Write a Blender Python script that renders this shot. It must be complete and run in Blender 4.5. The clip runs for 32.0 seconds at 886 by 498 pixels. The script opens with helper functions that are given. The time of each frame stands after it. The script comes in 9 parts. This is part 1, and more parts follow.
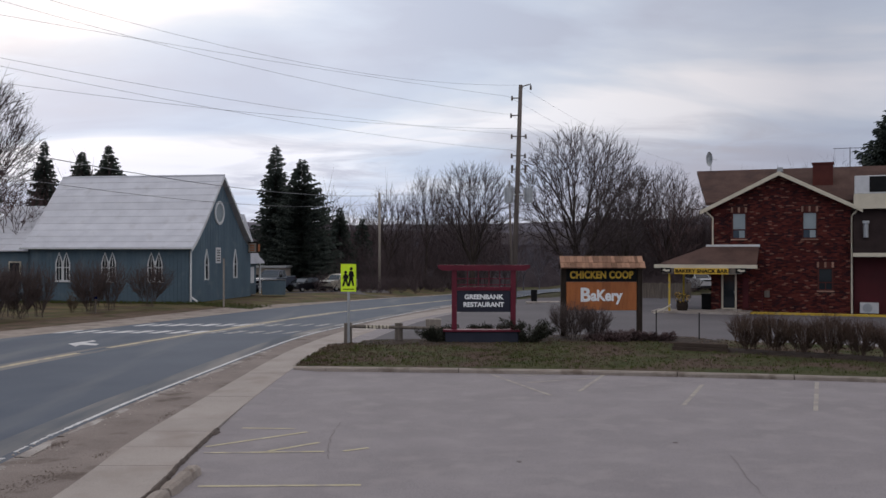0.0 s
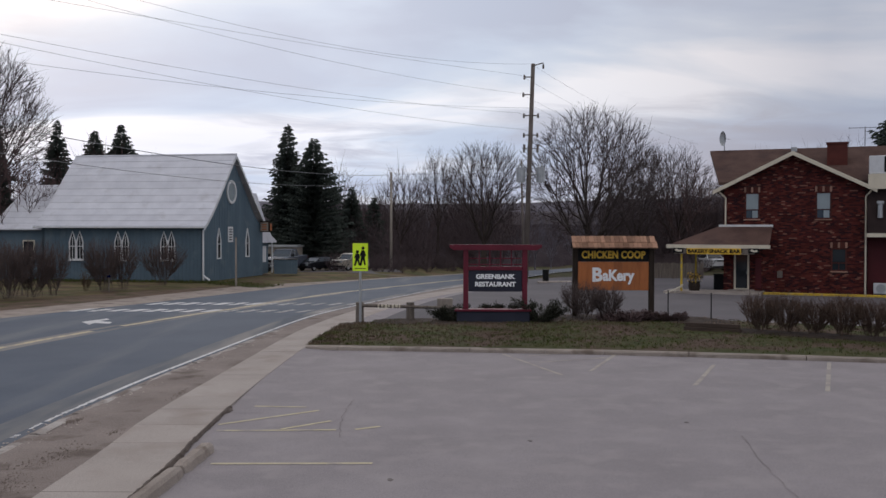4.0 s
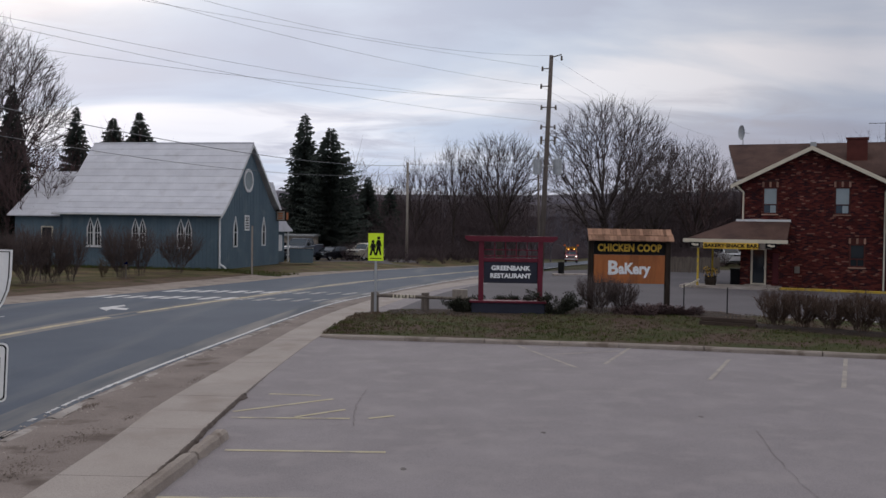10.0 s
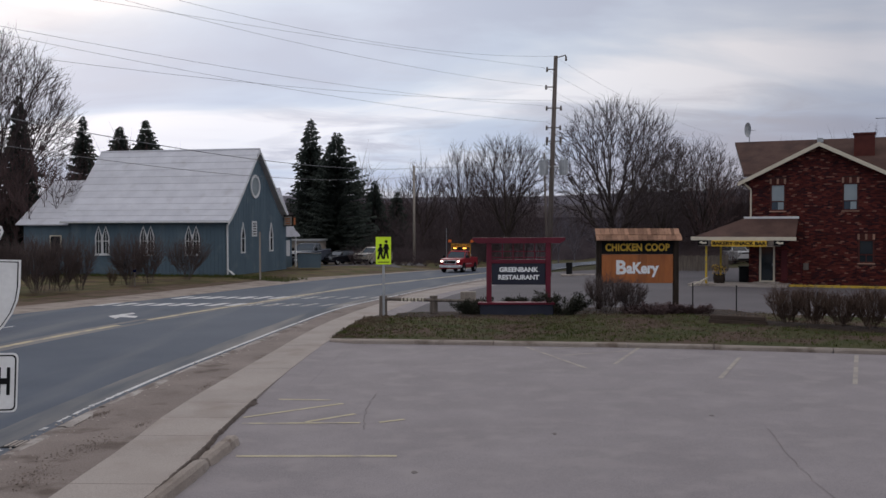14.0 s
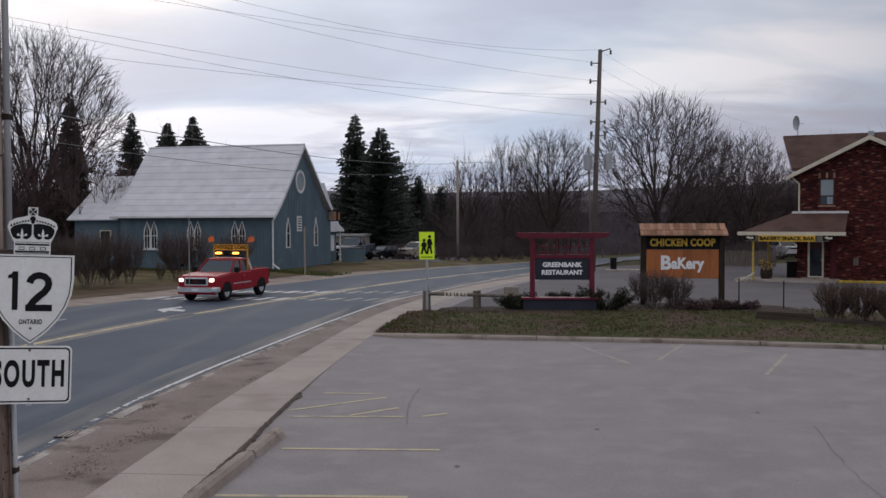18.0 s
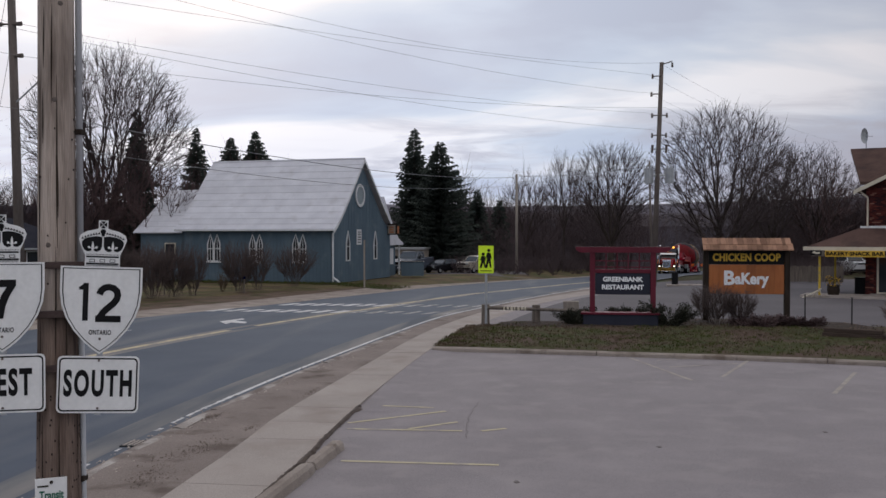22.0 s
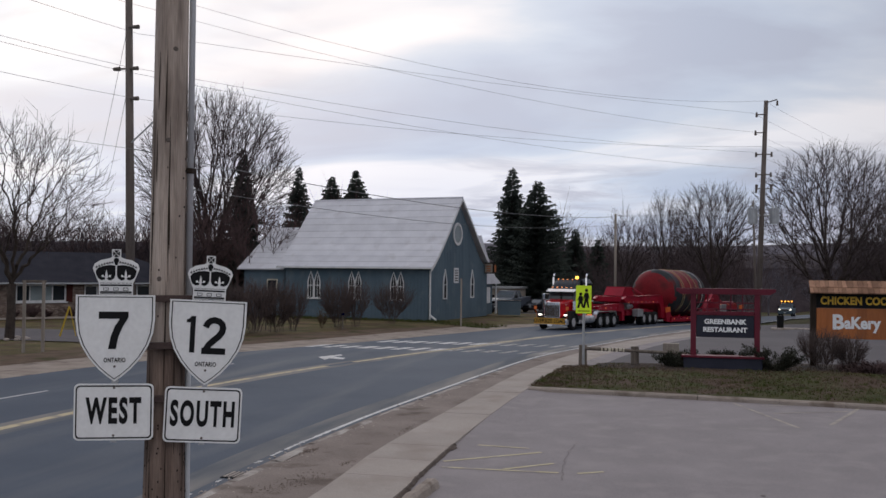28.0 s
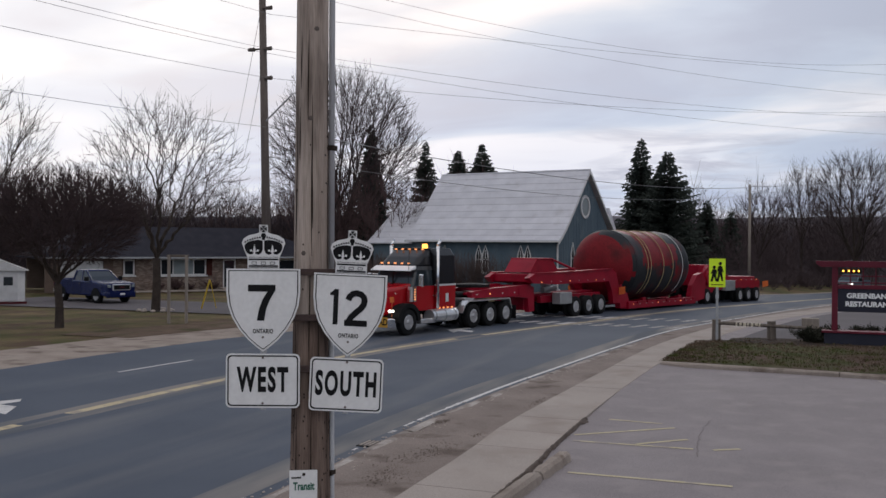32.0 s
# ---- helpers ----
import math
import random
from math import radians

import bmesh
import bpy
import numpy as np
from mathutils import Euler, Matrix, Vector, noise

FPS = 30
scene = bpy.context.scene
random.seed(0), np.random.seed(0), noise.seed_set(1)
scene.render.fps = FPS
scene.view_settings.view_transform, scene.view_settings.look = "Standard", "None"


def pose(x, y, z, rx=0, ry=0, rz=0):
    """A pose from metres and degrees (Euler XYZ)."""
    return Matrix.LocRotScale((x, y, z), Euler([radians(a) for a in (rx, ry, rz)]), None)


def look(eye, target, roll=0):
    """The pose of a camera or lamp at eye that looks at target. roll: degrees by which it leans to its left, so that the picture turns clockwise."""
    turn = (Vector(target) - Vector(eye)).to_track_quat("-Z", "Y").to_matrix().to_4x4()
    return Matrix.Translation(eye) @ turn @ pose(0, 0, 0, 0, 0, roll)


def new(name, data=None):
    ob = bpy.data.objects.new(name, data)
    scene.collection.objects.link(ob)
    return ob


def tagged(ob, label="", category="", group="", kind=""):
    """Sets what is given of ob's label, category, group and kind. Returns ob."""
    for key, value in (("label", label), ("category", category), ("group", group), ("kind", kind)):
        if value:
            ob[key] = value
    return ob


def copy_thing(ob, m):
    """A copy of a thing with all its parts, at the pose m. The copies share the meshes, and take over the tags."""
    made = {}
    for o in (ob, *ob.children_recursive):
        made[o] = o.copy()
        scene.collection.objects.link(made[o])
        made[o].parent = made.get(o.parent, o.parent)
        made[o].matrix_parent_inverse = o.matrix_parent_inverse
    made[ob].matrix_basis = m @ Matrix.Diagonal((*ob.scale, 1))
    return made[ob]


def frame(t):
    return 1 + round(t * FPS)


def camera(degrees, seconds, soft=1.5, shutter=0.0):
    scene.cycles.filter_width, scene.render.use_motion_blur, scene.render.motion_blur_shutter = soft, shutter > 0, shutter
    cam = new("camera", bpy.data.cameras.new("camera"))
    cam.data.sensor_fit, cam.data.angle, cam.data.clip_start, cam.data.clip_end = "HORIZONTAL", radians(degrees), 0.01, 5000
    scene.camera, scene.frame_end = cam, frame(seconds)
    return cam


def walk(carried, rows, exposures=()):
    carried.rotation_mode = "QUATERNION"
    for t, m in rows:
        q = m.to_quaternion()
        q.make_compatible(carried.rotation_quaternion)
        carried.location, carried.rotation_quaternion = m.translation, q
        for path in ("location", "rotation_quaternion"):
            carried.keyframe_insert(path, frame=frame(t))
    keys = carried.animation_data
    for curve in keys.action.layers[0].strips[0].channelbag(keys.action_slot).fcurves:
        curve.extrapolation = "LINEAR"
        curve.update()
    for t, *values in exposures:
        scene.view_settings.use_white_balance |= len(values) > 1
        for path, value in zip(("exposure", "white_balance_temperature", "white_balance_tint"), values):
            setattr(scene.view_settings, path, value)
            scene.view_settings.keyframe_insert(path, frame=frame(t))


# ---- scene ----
cam = camera(49.33, 32.0)
PATH = [
    (0.0, 0, 0, 3.7, -0, 0.125, -0),
    (0.5, -0.004, 0.03, 3.686, -0.127, 0.163, -0.064),
    (1.0, -0.002, 0.041, 3.691, -0.375, 0.054, -0.179),
    (1.5, 0.001, 0.034, 3.685, -0.503, -0.222, -0.334),
    (2.0, -0.002, 0.035, 3.685, -0.443, -0.407, -0.251),
    (2.5, -0.004, 0.041, 3.683, -0.363, -0.494, -0.09),
    (3.0, -0.002, 0.029, 3.688, -0.253, -0.664, -0.123),
    (3.5, -0.002, 0.027, 3.699, -0.167, -0.768, -0.061),
    (4.0, 0, 0.007, 3.702, 0.694, -1.094, -0.119),
    (4.5, 0.004, 0.013, 3.715, 0.806, -0.807, 0.247),
    (6.5, 0.002, -0.008, 3.7, 1.417, -0.609, 0.561),
    (7.0, 0.005, -0.012, 3.697, 1.554, -0.625, 0.334),
    (7.5, 0.01, -0.013, 3.703, 1.453, -0.841, 0.191),
    (8.0, 0.005, -0.018, 3.704, 1.437, -0.778, 0.037),
    (8.5, 0.005, -0.018, 3.703, 1.501, -0.716, -0.108),
    (9.0, -0.002, -0.01, 3.706, 1.73, -0.764, -0.363),
    (9.5, 0.001, -0.004, 3.687, 1.577, -1.207, -0.715),
    (10.0, -0.004, 0.015, 3.688, 1.632, -1.625, -0.824),
    (10.5, 0.003, 0.001, 3.689, 1.702, -2.06, -0.613),
    (11.0, 0.01, -0.006, 3.695, 1.835, -2.111, -0.447),
    (11.5, 0.013, -0, 3.697, 1.961, -1.994, -0.386),
    (12.0, 0.006, 0.011, 3.692, 1.872, -2.166, -0.185),
    (12.5, 0.006, 0.014, 3.69, 1.764, -2.344, 0.013),
    (13.0, 0.009, 0.015, 3.69, 1.718, -2.234, 0.122),
    (13.5, 0.007, 0.017, 3.696, 1.868, -1.79, 0.146),
    (14.0, -0.001, 0.02, 3.691, 2.057, -1.476, 0.148),
    (14.5, 0.005, -0.005, 3.697, 2.658, -1.185, 0.113),
    (16.5, 0.012, -0.035, 3.707, 3.386, -1.815, 0.157),
    (17.0, 0.013, -0.045, 3.703, 3.784, -1.948, 0.248),
    (17.5, 0.011, -0.041, 3.701, 4.275, -2.024, 0.264),
    (18.0, 0.014, -0.047, 3.703, 4.645, -1.782, 0.174),
    (18.5, 0.01, -0.048, 3.705, 5.017, -1.743, 0.197),
    (19.0, 0.012, -0.043, 3.703, 5.362, -1.677, 0.306),
    (19.5, 0.009, -0.048, 3.711, 5.763, -1.177, 0.433),
    (20.0, 0.011, -0.058, 3.705, 6.046, -0.956, 0.335),
    (20.5, 0.02, -0.044, 3.699, 6.053, -1.172, -0.316),
    (21.0, -0.015, -0.028, 3.708, 7.759, -1.069, -0.373),
    (21.5, -0.004, -0.039, 3.709, 8.067, -0.616, 0.098),
    (22.0, -0.012, -0.036, 3.704, 8.124, -0.961, 0.014),
    (22.5, -0.02, -0.02, 3.711, 8.03, -0.96, -0.17),
    (23.0, -0.002, -0.056, 3.711, 7.752, 0.514, -0.258),
    (23.5, 0.003, -0.06, 3.704, 7.705, -0.139, -0.415),
    (24.0, -0.002, -0.048, 3.707, 7.889, -0.694, -0.382),
    (24.5, -0.003, -0.042, 3.703, 8.035, -0.922, 0.08),
    (26.5, -0.033, -0.039, 3.705, 9.987, 0.135, 0.291),
    (27.0, -0.025, -0.05, 3.712, 11.089, 0.986, -0.323),
    (27.5, -0.02, -0.061, 3.707, 12.479, 1.515, -1.243),
    (28.0, -0.006, -0.076, 3.698, 13.881, 1.318, -0.613),
    (28.5, -0.012, -0.057, 3.702, 12.761, -0.335, -0.434),
    (29.0, -0.023, -0.054, 3.693, 13.026, -0.479, -0.512),
    (29.5, -0.035, -0.046, 3.697, 13.798, 0.04, -0.644),
    (30.0, -0.028, -0.062, 3.701, 14.702, 0.261, -0.663),
    (30.5, -0.037, -0.071, 3.695, 15.117, 0.223, -0.237),
    (31.0, -0.045, -0.078, 3.697, 16.923, 0.714, -0.029),
    (31.5, -0.056, -0.106, 3.695, 18.694, -0.449, -0.102),
    (32.0, -0.079, -0.127, 3.698, 21.341, -0.318, -0.366),
]
walk(cam, [(t, pose(x, y, z, 90 + pitch, roll, yaw)) for t, x, y, z, yaw, pitch, roll in PATH], [(0, -0.06), (8, -0.09), (12, -0.14), (14, -0.13), (24, -0.13), (27, -0.17), (32, -0.20)])

# ---- world and light ----
world = bpy.data.worlds.new("world")
scene.world = world
world.use_nodes = True
wn = world.node_tree.nodes
wl = world.node_tree.links
wn.clear()


def wnode(kind, **kw):
    n = wn.new(kind)
    for k, v in kw.items():
        n.inputs[k].default_value = v
    return n


def ramp_node(tree, stops):
    r = tree.nodes.new("ShaderNodeValToRGB")
    while len(r.color_ramp.elements) < len(stops):
        r.color_ramp.elements.new(0.5)
    for e, (p, c) in zip(r.color_ramp.elements, stops):
        e.position = p
        e.color = (*c, 1) if len(c) == 3 else c
    return r


SUN_EL, SUN_ROT = 14.0, 15.0
SKY_AT = (8.7, 3.9, 0.0)
sky = wn.new("ShaderNodeTexSky")
sky.sky_type = "NISHITA"
sky.sun_disc = False
sky.sun_elevation = radians(SUN_EL)
sky.sun_rotation = radians(SUN_ROT)
coord = wn.new("ShaderNodeTexCoord")
sep = wn.new("ShaderNodeSeparateXYZ")
wl.new(coord.outputs["Generated"], sep.inputs[0])
# cloud deck seen in perspective: broad soft banks, with finer broken cloud in places
lift = wn.new("ShaderNodeMath")
lift.operation = "MAXIMUM"
lift.inputs[1].default_value = 0.0
wl.new(sep.outputs["Z"], lift.inputs[0])
level = wn.new("ShaderNodeMath")
level.operation = "ADD"
level.inputs[1].default_value = 0.13
wl.new(lift.outputs[0], level.inputs[0])
over = wn.new("ShaderNodeMath")
over.operation = "DIVIDE"
over.inputs[0].default_value = 1.0
wl.new(level.outputs[0], over.inputs[1])
deck_at = wn.new("ShaderNodeVectorMath")
deck_at.operation = "SCALE"
wl.new(coord.outputs["Generated"], deck_at.inputs[0])
wl.new(over.outputs[0], deck_at.inputs["Scale"])
soft = wn.new("ShaderNodeMapping")
soft.inputs["Rotation"].default_value = (0, 0, radians(-20))
soft.inputs["Scale"].default_value = (0.75, 1.1, 0.0)
soft.inputs["Location"].default_value = SKY_AT
wl.new(deck_at.outputs[0], soft.inputs["Vector"])
clouds = wnode("ShaderNodeTexNoise", Scale=0.75, Detail=6.0, Roughness=0.48, Distortion=0.5)
wl.new(soft.outputs[0], clouds.inputs["Vector"])
CLOUD_RAMP = ramp_node(world.node_tree, [(0.37, (0.46, 0.52, 0.65)), (0.44, (0.54, 0.62, 0.75)), (0.50, (0.64, 0.71, 0.81)), (0.55, (0.80, 0.82, 0.87)), (0.61, (1.0, 0.96, 0.96))])
wl.new(clouds.outputs["Fac"], CLOUD_RAMP.inputs["Fac"])
broken = wnode("ShaderNodeTexNoise", Scale=2.3, Detail=9.0, Roughness=0.58, Distortion=0.7)
wl.new(soft.outputs[0], broken.inputs["Vector"])
broken_at = wnode("ShaderNodeTexNoise", Scale=0.55, Detail=2.0)
wl.new(soft.outputs[0], broken_at.inputs["Vector"])
broken_in = ramp_node(world.node_tree, [(0.46, (0, 0, 0)), (0.62, (0.75, 0.75, 0.75))])
wl.new(broken.outputs["Fac"], broken_in.inputs["Fac"])
broken_where = ramp_node(world.node_tree, [(0.44, (0, 0, 0)), (0.60, (1, 1, 1))])
wl.new(broken_at.outputs["Fac"], broken_where.inputs["Fac"])
broken_fac = wn.new("ShaderNodeMath")
broken_fac.operation = "MULTIPLY"
wl.new(broken_in.outputs[0], broken_fac.inputs[0])
wl.new(broken_where.outputs[0], broken_fac.inputs[1])
grey_cloud = wn.new("ShaderNodeMixRGB")
wl.new(broken_fac.outputs[0], grey_cloud.inputs["Fac"])
wl.new(CLOUD_RAMP.outputs[0], grey_cloud.inputs["Color1"])
grey_cloud.inputs["Color2"].default_value = (0.47, 0.49, 0.58, 1)
# the brighter part of the overcast, where the low sun stands behind it
glow_dir = wn.new("ShaderNodeVectorMath")
glow_dir.operation = "DOT_PRODUCT"
gx, gy, gz = -0.70, 0.70, 0.14
glow_dir.inputs[1].default_value = (gx, gy, gz)
wl.new(coord.outputs["Generated"], glow_dir.inputs[0])
glow = ramp_node(world.node_tree, [(0.35, (0, 0, 0)), (0.70, (0.09, 0.085, 0.09)), (0.86, (0.18, 0.145, 0.13)), (0.95, (0.36, 0.28, 0.22)), (1.0, (0.52, 0.42, 0.32))])
wl.new(glow_dir.outputs["Value"], glow.inputs["Fac"])
addg = wn.new("ShaderNodeMixRGB")
addg.blend_type = "ADD"
addg.inputs["Fac"].default_value = 1.0
wl.new(glow.outputs[0], addg.inputs["Color2"])
hor = ramp_node(world.node_tree, [(0.0, (0.60, 0.70, 0.87)), (0.08, (0.72, 0.80, 0.93)), (0.14, (0.92, 0.95, 1.0)), (0.20, (1.0, 0.99, 1.0)), (0.34, (1.10, 1.08, 1.06))])
wl.new(sep.outputs["Z"], hor.inputs["Fac"])
mulh = wn.new("ShaderNodeMixRGB")
mulh.blend_type = "MULTIPLY"
mulh.inputs["Fac"].default_value = 1.0
wl.new(grey_cloud.outputs[0], mulh.inputs["Color1"])
wl.new(hor.outputs[0], mulh.inputs["Color2"])
wl.new(mulh.outputs[0], addg.inputs["Color1"])
bg_sky = wnode("ShaderNodeBackground", Strength=0.06)
wl.new(sky.outputs[0], bg_sky.inputs["Color"])
bg_cloud = wnode("ShaderNodeBackground", Strength=1.09)
bank = ramp_node(world.node_tree, [(0.0, (0.94, 0.94, 0.95)), (0.42, (0.49, 0.53, 0.615)), (0.62, (0.745, 0.775, 0.825)), (0.78, (1, 1, 1))])
wl.new(glow_dir.outputs["Value"], bank.inputs["Fac"])
mulb = wn.new("ShaderNodeMixRGB")  # a heavier bank of cloud away from the glow
mulb.blend_type = "MULTIPLY"
mulb.inputs["Fac"].default_value = 1.0
wl.new(addg.outputs[0], mulb.inputs["Color1"])
wl.new(bank.outputs[0], mulb.inputs["Color2"])
wl.new(mulb.outputs[0], bg_cloud.inputs["Color"])
both = wn.new("ShaderNodeMixShader")  # a nearly closed overcast before the sky
both.inputs[0].default_value = 0.93
wl.new(bg_sky.outputs[0], both.inputs[1])
wl.new(bg_cloud.outputs[0], both.inputs[2])
wout = wn.new("ShaderNodeOutputWorld")
wl.new(both.outputs[0], wout.inputs["Surface"])

sun_data = bpy.data.lights.new("sun", "SUN")
sun_data.energy = 0.5
sun_data.angle = radians(25)
sun_data.color = (1.0, 0.95, 0.9)
sun = new("sun", sun_data)
sun.matrix_basis = look((-20, 120, 60), (0, 0, 0))
scene.view_settings.exposure = 0.0


# ---- materials ----
def principled(name):
    m = bpy.data.materials.new(name)
    m.use_nodes = True
    t = m.node_tree
    return m, t, t.nodes["Principled BSDF"]


def surf(name, c1, c2, scale=4.0, rough=0.8, bump=0.25, fine=40.0, metal=0.0, vary=0.0, stretch=(1, 1, 1), mid=0.5, wide=0.25, patch=None, spec=None, dist=0.01, grain=1.0, pstretch=(1, 1, 1)):
    """A worn surface: two tones mixed by broad noise, fine grain on top, relief from the grain; vary: piece by piece."""
    m, t, b = principled(name)
    n, l = t.nodes, t.links
    tc = n.new("ShaderNodeTexCoord")
    mp = n.new("ShaderNodeMapping")
    mp.inputs["Scale"].default_value = stretch
    l.new(tc.outputs["Object"], mp.inputs["Vector"])
    n1 = n.new("ShaderNodeTexNoise")
    n1.inputs["Scale"].default_value = scale
    n1.inputs["Detail"].default_value = 6
    l.new(mp.outputs[0], n1.inputs["Vector"])
    n2 = n.new("ShaderNodeTexNoise")
    n2.inputs["Scale"].default_value = fine
    n2.inputs["Detail"].default_value = 4
    l.new(mp.outputs[0], n2.inputs["Vector"])
    r = ramp_node(t, [(max(0, mid - wide), c1), (min(1, mid + wide), c2)])
    l.new(n1.outputs["Fac"], r.inputs["Fac"])
    lo_, hi_ = 1 - 0.22 * grain, 1 + 0.16 * grain
    g = ramp_node(t, [(0.3, (lo_, lo_, lo_)), (0.7, (hi_, hi_, hi_))])
    l.new(n2.outputs["Fac"], g.inputs["Fac"])
    mul = n.new("ShaderNodeMixRGB")
    mul.blend_type = "MULTIPLY"
    mul.inputs["Fac"].default_value = 1.0
    l.new(r.outputs[0], mul.inputs["Color1"])
    l.new(g.outputs[0], mul.inputs["Color2"])
    last = mul.outputs[0]
    if patch:
        colour, pscale, lo, hi = patch
        n3 = n.new("ShaderNodeTexNoise")
        n3.inputs["Scale"].default_value = pscale
        n3.inputs["Detail"].default_value = 5
        mp3 = n.new("ShaderNodeMapping")
        mp3.inputs["Scale"].default_value = pstretch
        l.new(tc.outputs["Object"], mp3.inputs["Vector"])
        l.new(mp3.outputs[0], n3.inputs["Vector"])
        pr = ramp_node(t, [(lo, (0, 0, 0)), (hi, (1, 1, 1))])
        l.new(n3.outputs["Fac"], pr.inputs["Fac"])
        pm = n.new("ShaderNodeMixRGB")
        l.new(pr.outputs[0], pm.inputs["Fac"])
        l.new(last, pm.inputs["Color1"])
        pm.inputs["Color2"].default_value = (*colour, 1)
        last = pm.outputs[0]
    if vary:
        oi = n.new("ShaderNodeObjectInfo")
        mr = n.new("ShaderNodeMapRange")
        mr.inputs["To Min"].default_value = 1 - vary
        mr.inputs["To Max"].default_value = 1 + vary
        l.new(oi.outputs["Random"], mr.inputs["Value"])
        vm = n.new("ShaderNodeMixRGB")
        vm.blend_type = "MULTIPLY"
        vm.inputs["Fac"].default_value = 1.0
        l.new(last, vm.inputs["Color1"])
        l.new(mr.outputs[0], vm.inputs["Color2"])
        last = vm.outputs[0]
    l.new(last, b.inputs["Base Color"])
    b.inputs["Roughness"].default_value = rough
    b.inputs["Metallic"].default_value = metal
    b.inputs["Specular IOR Level"].default_value = spec if spec is not None else (0.12 if rough >= 0.8 else 0.3 if rough >= 0.6 else 0.5)
    if bump:
        bp = n.new("ShaderNodeBump")
        bp.inputs["Strength"].default_value = bump
        bp.inputs["Distance"].default_value = dist
        l.new(n2.outputs["Fac"], bp.inputs["Height"])
        l.new(bp.outputs[0], b.inputs["Normal"])
    return m


def paint(name, c, rough=0.35, metal=0.0, coat=0.0):
    """Even paint with a breath of dirt."""
    d = tuple(v * 0.82 for v in c)
    m = surf(name, d, c, scale=3.0, rough=rough, bump=0.03, fine=60, metal=metal, mid=0.42, wide=0.2, grain=0.25)
    m.node_tree.nodes["Principled BSDF"].inputs["Coat Weight"].default_value = coat
    return m


def lamp(name, c, strength):
    m, t, b = principled(name)
    b.inputs["Base Color"].default_value = (*c, 1)
    b.inputs["Emission Color"].default_value = (*c, 1)
    b.inputs["Emission Strength"].default_value = strength
    return m


def glass(name, c=(0.02, 0.025, 0.03), rough=0.06):
    """A window seen from outside by day: dark behind a glossy pane."""
    m, t, b = principled(name)
    b.inputs["Base Color"].default_value = (*c, 1)
    b.inputs["Roughness"].default_value = rough
    b.inputs["Specular IOR Level"].default_value = 0.6
    return m


M = {}
M["asphalt_road"] = surf("asphalt_road", (0.052, 0.066, 0.094), (0.075, 0.091, 0.121), 0.35, 0.78, 0.3, 90, patch=((0.135, 0.138, 0.150), 0.45, 0.53, 0.76), grain=0.6, pstretch=(1, 0.09, 1), spec=0.2)
M["road_dust"] = surf("road_dust", (0.066, 0.078, 0.098), (0.090, 0.102, 0.122), 0.35, 0.85, 0.3, 90, patch=((0.20, 0.188, 0.180), 0.9, 0.38, 0.62), grain=0.6, pstretch=(1, 0.15, 1), spec=0.15)
M["asphalt_lot"] = surf("asphalt_lot", (0.217, 0.194, 0.199), (0.268, 0.241, 0.246), 0.5, 0.88, 0.45, 60, patch=((0.285, 0.256, 0.254), 1.3, 0.50, 0.80), grain=1.0)
M["asphalt_lot_far"] = surf("asphalt_lot_far", (0.096, 0.088, 0.095), (0.135, 0.123, 0.130), 0.2, 0.85, 0.3, 60, grain=0.6)
M["gravel"] = surf("gravel", (0.235, 0.19, 0.165), (0.35, 0.30, 0.26), 0.9, 0.95, 0.6, 45, patch=((0.15, 0.118, 0.10), 1.1, 0.54, 0.68))
M["sand"] = surf("sand", (0.175, 0.143, 0.128), (0.262, 0.220, 0.197), 0.7, 0.95, 0.7, 40, patch=((0.115, 0.090, 0.077), 1.1, 0.56, 0.70))
M["concrete"] = surf("concrete", (0.315, 0.272, 0.244), (0.40, 0.352, 0.318), 0.8, 0.88, 0.3, 60, vary=0.06, patch=((0.225, 0.19, 0.165), 1.3, 0.54, 0.70), grain=0.8)
M["kerb_old"] = surf("kerb_old", (0.24, 0.21, 0.19), (0.44, 0.405, 0.375), 1.4, 0.92, 0.6, 50, patch=((0.165, 0.136, 0.121), 1.1, 0.48, 0.60))
M["kerb_stone"] = surf("kerb_stone", (0.235, 0.195, 0.168), (0.33, 0.285, 0.25), 1.1, 0.9, 0.4, 50, vary=0.08, patch=((0.15, 0.118, 0.096), 1.6, 0.50, 0.66))
M["grass"] = surf("grass", (0.040, 0.050, 0.016), (0.080, 0.072, 0.034), 0.9, 0.95, 0.9, 25, patch=((0.088, 0.060, 0.045), 0.42, 0.48, 0.60), dist=0.05)
M["wall_lawn"] = surf("wall_lawn", (0.040, 0.056, 0.018), (0.085, 0.085, 0.032), 0.9, 0.95, 0.9, 25, patch=((0.085, 0.060, 0.042), 0.6, 0.50, 0.62), dist=0.05)
M["grass_blade"] = surf("grass_blade", (0.048, 0.062, 0.017), (0.086, 0.090, 0.030), 0.8, 0.95, 0.0, spec=0.1)
M["dead_grass"] = surf("dead_grass", (0.072, 0.052, 0.036), (0.130, 0.096, 0.066), 0.6, 0.95, 0.0, spec=0.1)
M["walk"] = surf("walk", (0.305, 0.266, 0.240), (0.375, 0.332, 0.302), 0.6, 0.92, 0.35, 60, vary=0.03, patch=((0.275, 0.232, 0.206), 0.7, 0.50, 0.70), grain=0.9)
M["worn_line"] = surf("worn_line", (0.34, 0.33, 0.33), (0.50, 0.49, 0.48), 4.0, 0.85, 0.2, 60, patch=((0.15, 0.14, 0.135), 5.0, 0.42, 0.60))
